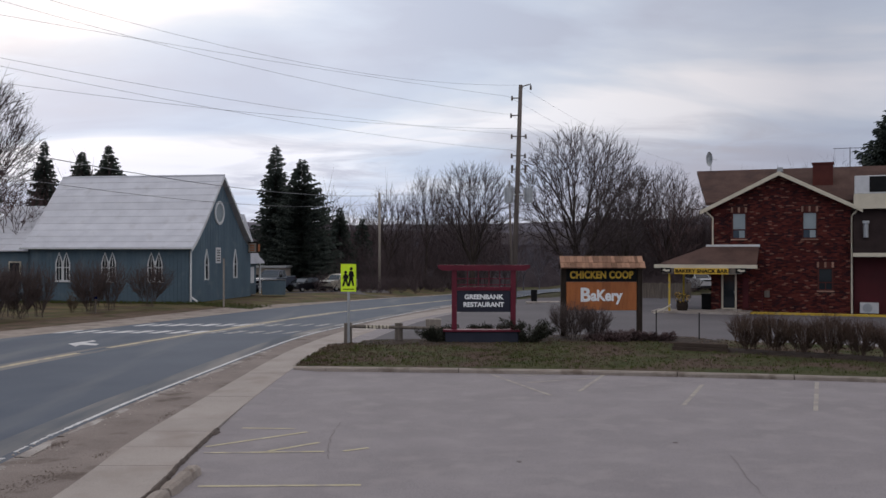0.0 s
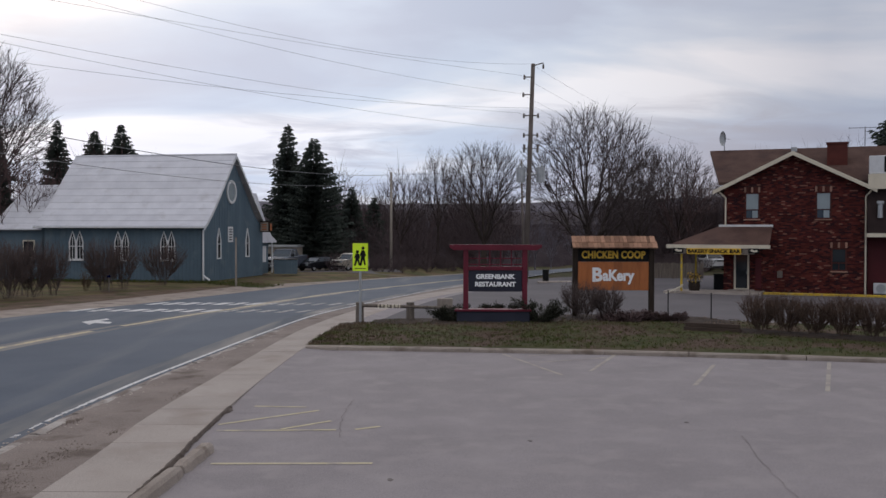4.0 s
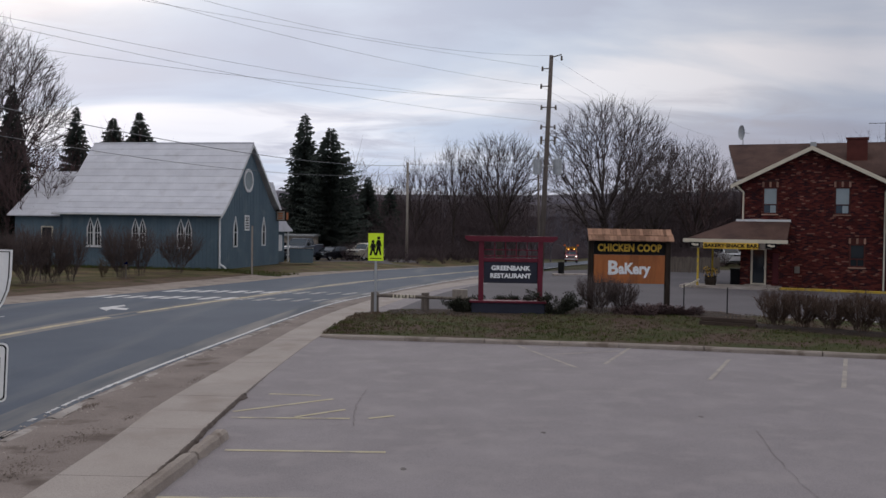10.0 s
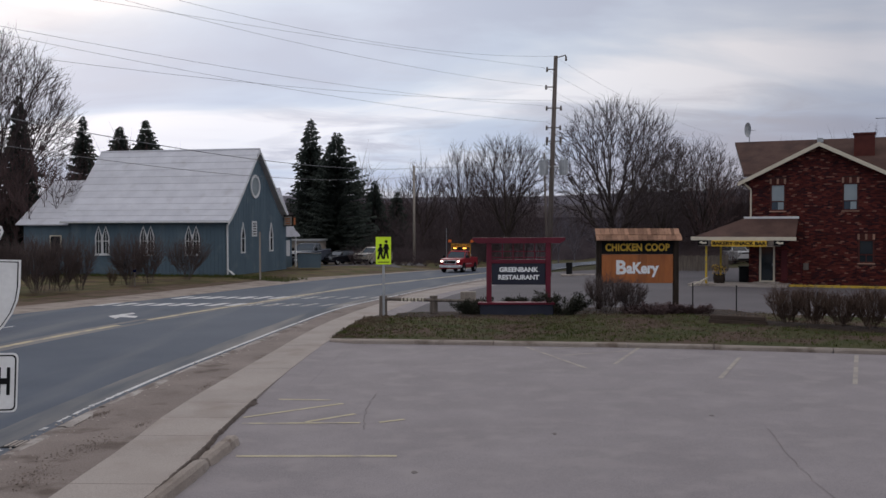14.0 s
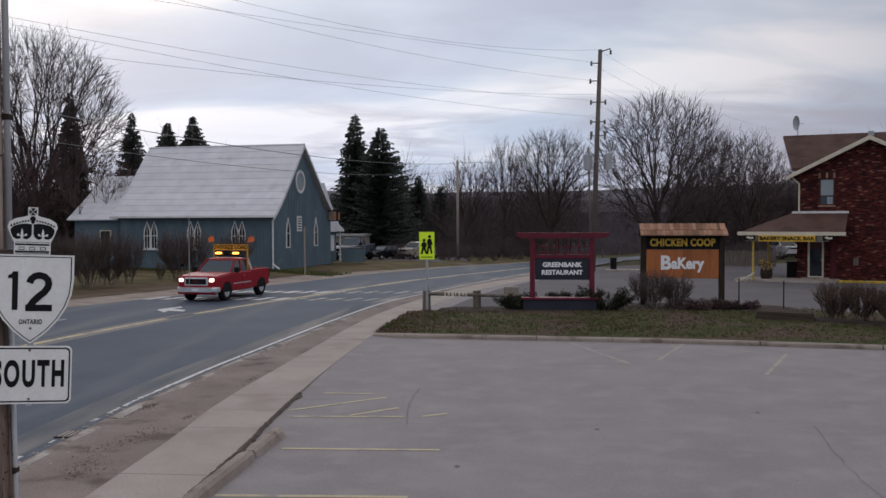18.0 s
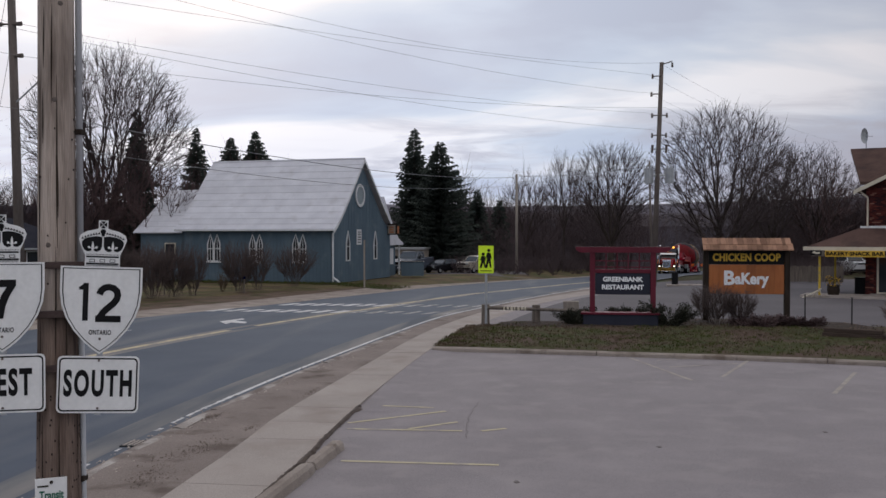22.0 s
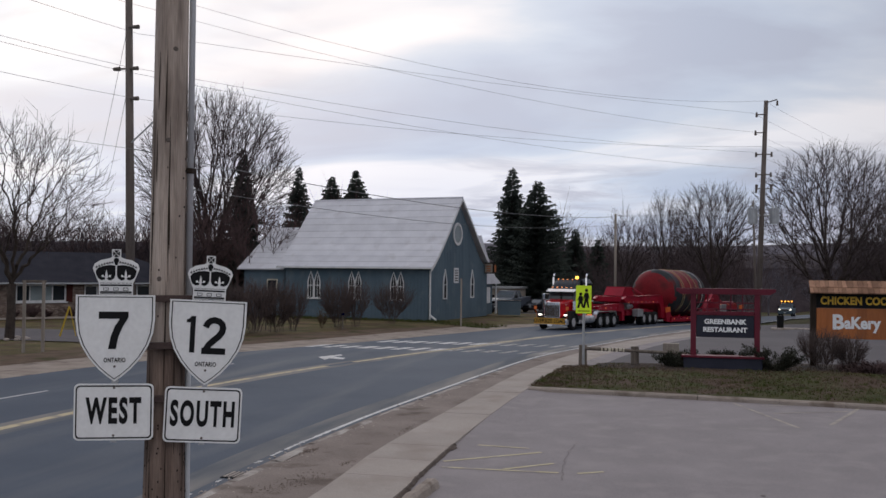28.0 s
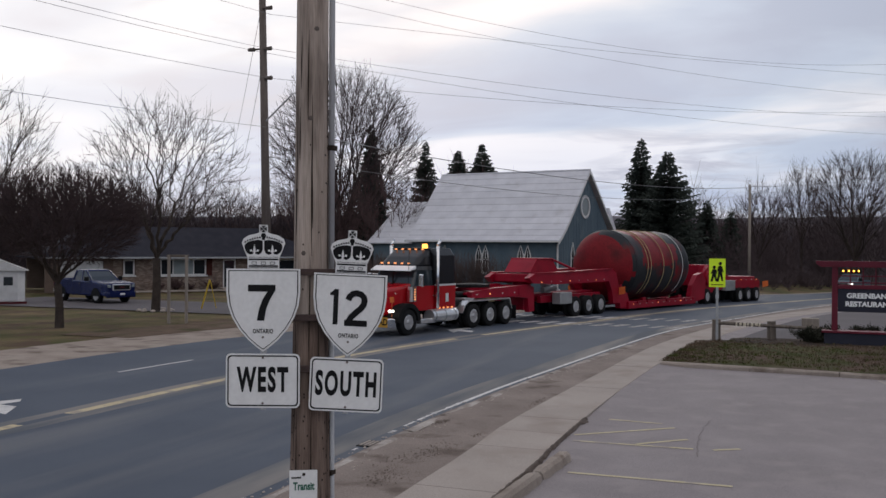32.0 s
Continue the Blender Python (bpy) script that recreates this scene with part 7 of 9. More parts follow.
# ---- bakery forecourt ----
LOC = house.matrix_basis
yk = thing("yellow_kerb", LOC.copy(), "yellow painted kerb along the bakery front", "kerb")
for k in range(7):
    part("kerb_stone", box(1.6 + k * 1.8, 3.37 + k * 1.8, -1.35, -1.15, -0.05, 0.14, 0.02), "kerb_yellow", yk)
fence = thing("board_fence", pose(10.5, 76.5, ground_z(14, 76.5)), "grey weathered board fence behind the yard", "fence")
for k in range(46):
    part("board", box(k * 0.2, k * 0.2 + 0.18, -0.015, 0.015, 0.05, 1.25 + 0.04 * math.sin(k * 2.1)), "wood_grey", fence)
for k in range(5):
    part("post", box(k * 2.25, k * 2.25 + 0.1, 0.016, 0.12, 0, 1.3), "wood_grey", fence)
part("rail", box(0, 9.2, 0.016, 0.06, 0.35, 0.45), "wood_grey", fence)
barrel = thing("flower_barrel", LOC @ pose(-1.55, -1.3, 0.14), "wooden half barrel full of yellow flowers", "planter")
bm = bm_new()
tube(bm, (0, 0, 0), (0, 0, 0.28), 0.3, 0.36, 14)
tube(bm, (0, 0, 0.28), (0, 0, 0.55), 0.36, 0.32, 14)
part("barrel", bm, "wood_dark", barrel)
rng = random.Random(9)
for nm, mat_, r in (("leaves", "juniper", 0.42), ("flowers", "letter_yellow", 0.45)):
    bm = bm_new()
    for k in range(160):
        a, rr, z = rng.uniform(0, 6.28), r * math.sqrt(rng.random()), 0.5 + rng.uniform(0, 0.55)
        p = Vector((rr * math.cos(a), rr * math.sin(a), z))
        d = Vector((rng.uniform(-1, 1), rng.uniform(-1, 1), rng.uniform(-0.3, 1))).normalized() * 0.09
        s = d.cross(Vector((0.3, 0.2, 1))).normalized() * 0.05
        quad(bm, p - s, p + d * 0.4 - s * 0.4, p + d, p + s)
    tagged(part(nm, bm, mat_, barrel), kind="stuff")
bb = thing("dark_bin", LOC @ pose(-0.4, 1.2, 0.0), "dark plastic wheeled bin beside the wall", "bin")
part("body", box(-0.3, 0.3, -0.3, 0.3, 0.05, 1.0, 0.04), "black", bb)
part("lid", box(-0.33, 0.33, -0.34, 0.32, 1.0, 1.07, 0.02), "black", bb)
tr_ = thing("wooden_trestle", LOC @ pose(-2.3, -2.6, 0.0), "pale wooden trestle leaning by the porch post", "trestle")
bm = bm_new()
tube(bm, (-0.7, -0.2, 0.0), (0.25, 0.2, 0.5), 0.035, n=5)
tube(bm, (-0.3, 0.25, 0.0), (0.3, -0.1, 0.55), 0.035, n=5)
tube(bm, (0.3, 0.3, 0.0), (0.2, 0.0, 0.55), 0.035, n=5)
part("legs", bm, "cream", tr_)

# ---- church yard ----
bm = bm_new()
rows = []
wall_spots = []
for k in range(60):
    u = -13.0 + k * 0.32
    w = 1.7 + 0.9 * noise.noise((u * 0.5, 2, 8)) + 0.5 * noise.noise((u * 2.1, 5, 1)) + max(0.0, u) * 0.35
    row = []
    for v in (0.02, 0.5, 1.0):
        x, y = -18.3 + 0.984 * u - 0.177 * w * v, 70 - 0.177 * u - 0.984 * w * v
        row.append(bm.verts.new((x, y, ground_z(x, y) - 0.012)))
        wall_spots += [(x + random.uniform(-0.3, 0.3), y + random.uniform(-0.4, 0.4), ground_z(x, y) - 0.02) for j in range(9)]
    rows.append(row)
for r0, r1 in zip(rows, rows[1:]):
    for k in range(2):
        bm.faces.new((r0[k], r0[k + 1], r1[k + 1], r1[k]))
tagged(obj("wall_lawn", bm, "wall_lawn"), "green strip of grass along the church wall", "lawn", kind="structure")
tufts("wall_grass", wall_spots, 0.16, "grass_blade", "longer green grass along the church wall", 17)
yp = thing("yard_post", pose(-15.0, 66.0, ground_z(-15, 66)), "tall bare wooden post on the verge", "post")
part("shaft", box(-0.055, 0.055, -0.055, 0.055, -0.1, 3.3, 0.012), "wood_pale", yp)
part("cap", box(-0.065, 0.065, -0.065, 0.065, 3.3, 3.34), "wood_grey", yp)
dump = thing("dumpster", pose(-14.6, 83.3, land_z(83), 0, 0, 8), "blue-grey steel dumpster beside the church", "dumpster")
part("bin", poly(bm_new(), [(-0.95, 0.1), (0.95, 0.1), (1.02, 1.3), (-1.02, 1.3)], "y", -0.8, 0.8), "siding_blue", dump)
part("lid", box(-1.06, 1.06, -0.85, 0.85, 1.3, 1.36, 0.02), "car_black", dump)
for x in (-0.9, -0.45, 0.0, 0.45, 0.9):
    part("rib", box(x - 0.05, x + 0.05, -0.86, -0.8, 0.15, 1.25), "siding_blue", dump)
gh = thing("flat_shed", pose(-19.0, 103.6, land_z(104)), "low pale shed beyond the yard", "shed")
part("wall", box(-1.6, 2.0, 0, 4, -0.2, 2.35), "wood_pale", gh)
part("roof", box(-1.8, 2.2, -0.3, 4.2, 2.35, 2.55), "galv", gh)
for x, y, h in ((-24.8, 55.0, 1.1), (-20.7, 57.5, 1.0)):
    mk = thing("marker_post", pose(x, y, 0), "thin grey marker post with a small blue plate", "post")
    part("post", box(-0.03, 0.03, -0.03, 0.03, -0.1, h), "wood_grey", mk)
    part("plate", box(-0.1, 0.1, -0.05, -0.03, h - 0.15, h), "car_navy", mk)
lane = band("yard_drive", lambda y: -17.5, lambda y: -3.8 - (y - 88) * 0.15, steps(92, 112, 4), -0.03, "asphalt_lot_far", "pale drive where cars are parked beyond the church", "drive", 3)

# ---- bungalow across the road ----
bun = thing("bungalow", pose(-50, 52, 0.1, 0, 0, 53.1), "long low brick bungalow with a dark hipped roof", "house")
HL, HDp, HE, HRr = 21.0, 8.0, 2.5, 4.75
part("wall", wall_with_openings(4.6, HL, 0, HE, 0, 0.25, [(5.3, 6.1, 1.15, 2.3), (7.95, 11.4, 1.12, 2.35), (12.7, 13.7, 0.1, 2.3), (16.6, 18.6, 1.1, 2.3)]), "mortar_buff", bun, "pale brick front wall")
brick_skin("brickwork", bun, 4.6, HL, 0, HE, [(5.2, 6.2, 1.03, 2.32), (7.5, 11.85, 1.0, 2.4), (12.6, 13.8, 0.0, 2.35), (16.5, 18.7, 0.98, 2.32)], "brick_buff")
part("back", box(0, HL, HDp - 0.2, HDp, 0, HE), "mortar_buff", bun)
part("end", box(HL - 0.2, HL, 0.25, HDp - 0.2, 0, HE), "mortar_buff", bun)
part("garage_wall", box(0, 1.0, 0, 0.25, 0, HE), "mortar_buff", bun)
part("garage_wall", box(3.9, 4.6, 0, 0.25, 0, HE), "mortar_buff", bun)
gd = part("garage_door", box(1.0, 3.9, 0.08, 0.16, 0, 2.2), "trim_white", bun)
for k in range(1, 4):
    part("groove", box(1.02, 3.88, 0.07, 0.079, k * 0.55 - 0.015, k * 0.55 + 0.015), "galv", gd)
part("garage_lintel", box(1.0, 3.9, 0, 0.25, 2.2, HE), "mortar_buff", bun)
for a, b, c, d, mt in ((5.3, 6.1, 1.15, 2.3, 1), (7.95, 11.4, 1.12, 2.35, 3), (12.7, 13.7, 0.1, 2.3, 0), (16.6, 18.6, 1.1, 2.3, 1)):
    w = part("window" if mt else "door", ring(bm_new(), [(a, c), (b, c), (b, d), (a, d)], [(a + 0.1, c + 0.1), (b - 0.1, c + 0.1), (b - 0.1, d - 0.1), (a + 0.1, d - 0.1)], 0.02, 0.14), "trim_white", bun)
    part("pane", box(a + 0.08, b - 0.08, 0.06, 0.08, c + 0.08, d - 0.08), "window", w)
    if mt == 3:
        part("blind", box(a + 1.0, b - 1.0, 0.05, 0.059, c + 0.1, d - 0.1), "window_pale", w)
        for x in (a + 0.95, b - 0.95):
            part("mullion", box(x - 0.04, x + 0.04, 0.03, 0.1, c + 0.08, d - 0.08), "trim_white", w)
    part("sill", box(a - 0.1, b + 0.1, -0.08, 0.1, c - 0.1, c), "trim_white", w)
bm = bm_new()
ov = 0.7
b0 = [(-ov, -ov, HE), (HL + ov, -ov, HE), (HL + ov, HDp + ov, HE), (-ov, HDp + ov, HE)]
t0 = [(4.0, HDp / 2, HRr), (HL - 4.0, HDp / 2, HRr)]
vb = [bm.verts.new(p) for p in b0]
vt = [bm.verts.new(p) for p in t0]
vl = [bm.verts.new((x, y, z - 0.12)) for x, y, z in b0]
for f in ((vb[0], vb[1], vt[1], vt[0]), (vb[1], vb[2], vt[1]), (vb[2], vb[3], vt[0], vt[1]), (vb[3], vb[0], vt[0])):
    bm.faces.new(f)
for k in range(4):
    bm.faces.new((vb[k], vb[(k + 1) % 4], vl[(k + 1) % 4], vl[k]))
bm.faces.new(vl)
part("roof", bm, "shingle_dark", bun)
part("gutter", box(-ov, HL + ov, -ov - 0.1, -ov, HE - 0.12, HE + 0.0), "galv", bun)
for x in (7.5, 11.42):
    part("shutter", box(x, x + 0.43, -0.04, -0.002, 1.08, 2.38), "brick_dark", bun)
part("step", box(12.3, 14.1, -1.3, -0.002, -0.1, 0.18), "concrete", bun)
shed = thing("garden_shed", pose(-45.5, 43.4, 0, 0, 0, 45), "small white garden shed with a grey door", "shed")
part("body", box(-1.6, 1.6, -1.2, 1.2, 0.15, 2.0), "trim_white", shed)
part("roof", poly(bm_new(), [(-1.8, 1.95), (1.8, 1.95), (0, 2.7)], "y", -1.35, 1.35), "car_white", shed)
sd = part("door", box(0.2, 1.2, -1.24, -1.201, 0.2, 1.85), "car_white", shed)
part("pane", box(0.45, 0.95, -1.25, -1.241, 1.1, 1.6), "window", sd)
part("skid", box(-1.7, 1.7, -1.25, -1.15, 0.0, 0.15), "red_wall", shed)
drive = band("driveway", lambda y: -48.0, lambda y: -24.5, steps(42, 50, 2), 0.012, "asphalt_lot_far", "grey asphalt driveway to the bungalow", "drive", 4)
pf = thing("timber_gate_frame", pose(-27.35, 36.45, 0, 0, 0, 22), "two pale timber posts with a thin cross beam", "frame")
for x in (-0.4, 0.4):
    part("post", box(x - 0.06, x + 0.06, -0.06, 0.06, -0.1, 3.1), "wood_pale", pf)
part("beam", box(-0.5, 0.5, -0.03, 0.03, 3.0, 3.12), "wood_grey", pf)
af = thing("a_frame_sign", pose(-31.7, 45.0, 0.02, 0, 0, 30), "yellow-brown timber A-frame leaning on the lawn", "sign")
for a, b, w in (((-0.35, 0.0, 0.0), (0.1, 0.0, 1.6), 0.10), ((0.42, 0.35, 0.0), (0.13, 0.0, 1.55), 0.05)):
    bm = bm_new()
    tube(bm, a, b, w * 0.5, n=6)
    part("board", bm, "kerb_yellow", af)
rng = random.Random(57)
for u, w, h in ((7.6, 0.9, 0.62), (8.9, 1.0, 1.0), (9.9, 0.9, 0.62), (11.6, 1.2, 0.72), (14.6, 1.1, 0.8)):
    x, y = -50 + 0.6004 * u + 0.7997 * 0.75, 52 + 0.7997 * u - 0.6004 * 0.75
    bt, bc = bm_new(), bm_new()
    for k in range(34):
        a = rng.uniform(0, 6.28)
        tip = Vector((math.cos(a) * w * 0.5, math.sin(a) * w * 0.4, h * rng.uniform(0.5, 1.0)))
        spike(bt, Vector((0, 0, 0)), tip, 0.016)
        for j in range(26):
            p = tip * rng.uniform(0.35, 1.0)
            spike(bc, p, p + Vector((rng.uniform(-1, 1), rng.uniform(-1, 1), rng.uniform(-0.2, 0.9))) * 0.16, 0.016)
    sb = thing("low_shrub", pose(x, y, 0.08), "low dark brown shrub along the bungalow wall", "shrub", "bungalow shrubs")
    tagged(part("stem", bt, "bark", sb), kind="stuff")
    tagged(part("twig", bc, "twig_red", sb), kind="stuff")
edge = thing("bed_edging", pose(-50, 52, 0.06, 0, 0, 53.1), "pale concrete edging before the bungalow's bed", "edging")
for k in range(6):
    part("edging_stone", box(4.7 + k * 1.5, 6.18 + k * 1.5, -1.5, -1.36, 0.0, 0.14, 0.02), "concrete", edge)
for k in range(11):
    a = k * 0.571
    st = bm_new()
    bmesh.ops.create_icosphere(st, subdivisions=2, radius=rng.uniform(0.10, 0.19))
    for v_ in st.verts:
        v_.co *= 1 + 0.25 * noise.noise(v_.co * 7 + Vector((k, 0, 0)))
        v_.co.z *= 0.6
    sx = thing("field_stone", pose(-33.2 + 0.95 * math.cos(a), 42.4 + 0.8 * math.sin(a), 0.04, 0, 0, 50 * k), "pale field stone round the lawn tree's foot", "stone", "stones round the tree")
    part("stone", st, "concrete", sx, smooth=True)

# ---- woods and far land ----
STOCK = {}


def stock(seed, kids, low):
    """A small leafless tree one metre high, kept as bare numbers for the woods."""
    if seed not in STOCK:
        bt, bw = fan_tree(seed, 10.0, 6.6, 0.11, 0.12, low, kids, 3, 0.1, 0.020, 0.3, 0.0, True)
        vs, fs, off = [], [], 0
        for b in (bt, bw):
            b.verts.index_update()
            vs += [(v.co.x / 10, v.co.y / 10, v.co.z / 10) for v in b.verts]
            fs += [[v.index + off for v in f.verts] for f in b.faces]
            off = len(vs)
            b.free()
        STOCK[seed] = (np.array(vs), fs)
    return STOCK[seed]


def wood_patch(name, seed, spots, hmin, hmax, material, label, kids=(5, 3, 3, 3), wide=(0.8, 1.25), low=0.15):
    """Many leafless trees standing together, as one mass."""
    rng = random.Random(seed)
    allv, allf, off = [], [], 0
    for i, (x, y) in enumerate(spots):
        vs, fs = stock(100 + i % 5 + 10 * len(kids) + int(low * 100), kids, low)
        h, w, a = rng.uniform(hmin, hmax), rng.uniform(*wide), rng.uniform(0, 6.28)
        c, s = math.cos(a) * h * w, math.sin(a) * h * w
        allv.append(np.stack([x + vs[:, 0] * c - vs[:, 1] * s, y + vs[:, 0] * s + vs[:, 1] * c, land_z(y) - 0.3 + vs[:, 2] * h], axis=1))
        allf += [[k + off for k in f] for f in fs]
        off += len(vs)
    me = bpy.data.meshes.new(name)
    me.from_pydata(np.concatenate(allv).tolist(), [], allf)
    me.materials.append(M[material])
    return tagged(new(name, me), label, "woods", kind="stuff")


rng = random.Random(77)
spots = []
for k in range(190):
    u = rng.random()
    x = -16 + 66 * u
    spots.append((x, 112 + rng.uniform(0, 40) + abs(u - 0.5) * 8))
spots = [(x, y) for x, y in spots if abs(x - at_y(YELLOW, y)) > 7 and abs(x - at_y(FAR, y)) > 3]
wood_patch("roadside_woods", 1, spots, 6.5, 13.5, "wood_mass", "thin leafless woods beyond the road")
spots = [(rng.uniform(-70, 90), rng.uniform(160, 260)) for k in range(60)]
# the valley trees carry painted haze in their colour
wood_patch("valley_woods", 2, spots, 9, 14, "hazed_wood", "bare woods filling the shallow valley", (4, 3, 3, 2))
spots = [(-112 + 82 * rng.random(), 74 + rng.uniform(0, 34)) for k in range(140)]
wood_patch("bungalow_woods", 3, spots, 7, 13, "twig_red", "bare woods behind the bungalow")
spots = [(24 + 50 * rng.random(), 88 + rng.uniform(0, 30)) for k in range(36)]
wood_patch("yard_woods", 4, spots, 8, 12, "twig_red", "bare trees behind the bakery")
spots = []
while len(spots) < 95:
    x, y = rng.uniform(-14, 44), rng.uniform(106, 134)
    if abs(x - at_y(YELLOW, y)) > 9 and abs(x - at_y(FAR, y)) > 4:
        spots.append((x, y))
wood_patch("thicket", 6, spots, 3.5, 7.0, "wood_mass", "dark leafless thicket beside the bend", (7, 4, 3), (1.1, 1.7), 0.05)
spots = [(-82 + 40 * rng.random(), 70 + rng.uniform(0, 26)) for k in range(80)]
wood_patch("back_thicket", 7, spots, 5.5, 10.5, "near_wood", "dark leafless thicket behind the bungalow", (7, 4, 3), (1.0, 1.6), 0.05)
# brush along the far verge
rng = random.Random(31)
bm = bm_new()
for k in range(620):
    y = rng.uniform(96, 130)
    side = rng.random()
    x = rng.uniform(-13, 46)
    if abs(x - at_y(YELLOW, y)) < 8.5 or (x > at_y(NEAR, y) and x < at_y(NEAR, y) + 9):
        continue
    b = Vector((x, y, ground_z(x, y) - 0.1))
    for j in range(12):
        a = rng.uniform(0, 6.28)
        L = rng.uniform(0.9, 2.6)
        q = b + Vector((math.cos(a) * L * 0.7, math.sin(a) * L * 0.7, L * 0.85))
        spike(bm, b, q, 0.018)
        for turn_ in (1.0, -0.8, 2.2):
            v = b.lerp(q, rng.uniform(0.3, 0.7))
            spike(bm, v, v + Vector((math.cos(a + turn_) * L * 0.32, math.sin(a + turn_) * L * 0.32, L * rng.uniform(0.2, 0.45))), 0.012)
tagged(obj("verge_brush", bm, "wood_mass"), "dense low leafless brush along the verge", "brush", kind="stuff")


def ridge(name, dist, a0, a1, h0, amp, seed, material, label, n=160):
    """A far wooded hill: a rounded bank with an uneven crest."""
    bm = bm_new()
    rows = []
    for k in range(n + 1):
        a = radians(a0 + (a1 - a0) * k / n)
        c = h0 + amp * noise.noise((k * 0.035, seed, 0)) + amp * 0.12 * noise.noise((k * 0.9, seed, 2)) + 1.2 * noise.noise((k * 3.1, seed, 5))
        row = []
        for d, z in ((0, -20), (dist * 0.04, c * 0.55), (dist * 0.09, c * 0.92), (dist * 0.13, c), (dist * 0.3, -20)):
            r = dist + d
            row.append(bm.verts.new((math.sin(a) * r, math.cos(a) * r, z)))
        rows.append(row)
    for r0, r1 in zip(rows, rows[1:]):
        for k in range(4):
            bm.faces.new((r0[k], r0[k + 1], r1[k + 1], r1[k]))
    return tagged(obj(name, bm, material), label, "hill", kind="structure")


# this hill's pale blue-grey is air haze put into the colour
ridge("backdrop_hill", 900, -85, 85, 34, 14, 3.0, "hazed_wood", "long wooded hill closing the distance")
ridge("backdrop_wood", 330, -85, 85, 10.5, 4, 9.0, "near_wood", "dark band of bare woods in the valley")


# ---- vehicles ----
def rrect(hw, z0, z1, r, n=3):
    """A rounded rectangle across a vehicle, as (y, z) points."""
    pts = []
    for cy, cz, t0 in ((hw - r, z1 - r, 0), (-hw + r, z1 - r, 90), (-hw + r, z0 + r, 180), (hw - r, z0 + r, 270)):
        for k in range(n + 1):
            a = radians(t0 + 90 * k / n)
            pts.append((cy + r * math.cos(a), cz + r * math.sin(a)))
    return pts


def loft_x(sections, n=3):
    """A body through cross-sections (x, half width, bottom, top, corner)."""
    bm = bm_new()
    rs_ = [[bm.verts.new((x, y, z)) for y, z in rrect(hw, z0, z1, r, n)] for x, hw, z0, z1, r in sections]
    k = len(rs_[0])
    for a, b in zip(rs_, rs_[1:]):
        for i in range(k):
            bm.faces.new((a[i], a[(i + 1) % k], b[(i + 1) % k], b[i]))
    bm.faces.new(rs_[0])
    bm.faces.new(rs_[-1])
    return bm


def loft_z(sections, n=3):
    """A cabin through level rings (z, back x, front x, half width, corner)."""
    bm = bm_new()
    rs_ = []
    for z, xb, xf, hw, r in sections:
        ring_ = []
        for cx_, cy_, t0 in ((xf - r, hw - r, 0), (xb + r, hw - r, 90), (xb + r, -hw + r, 180), (xf - r, -hw + r, 270)):
            for k in range(n + 1):
                a = radians(t0 + 90 * k / n)
                ring_.append(bm.verts.new((cx_ + r * math.cos(a), cy_ + r * math.sin(a), z)))
        rs_.append(ring_)
    k = len(rs_[0])
    for a, b in zip(rs_, rs_[1:]):
        for i in range(k):
            bm.faces.new((a[i], a[(i + 1) % k], b[(i + 1) % k], b[i]))
    bm.faces.new(rs_[0])
    bm.faces.new(rs_[-1])
    return bm


def lathe(profile, n=24, axis="y"):
    """Turned about the axis: (radius, along) points."""
    bm = bm_new()
    rs_ = []
    for r, d in profile:
        rs_.append([bm.verts.new((r * math.cos(2 * math.pi * k / n), d, r * math.sin(2 * math.pi * k / n)) if axis == "y" else (d, r * math.cos(2 * math.pi * k / n), r * math.sin(2 * math.pi * k / n))) for k in range(n)])
    for a, b in zip(rs_, rs_[1:]):
        for k in range(n):
            bm.faces.new((a[k], a[(k + 1) % n], b[(k + 1) % n], b[k]))
    if profile[0][0] > 0.001:
        bm.faces.new(rs_[0])
    if profile[-1][0] > 0.001:
        bm.faces.new(rs_[-1])
    return bm


WHEELS = {}


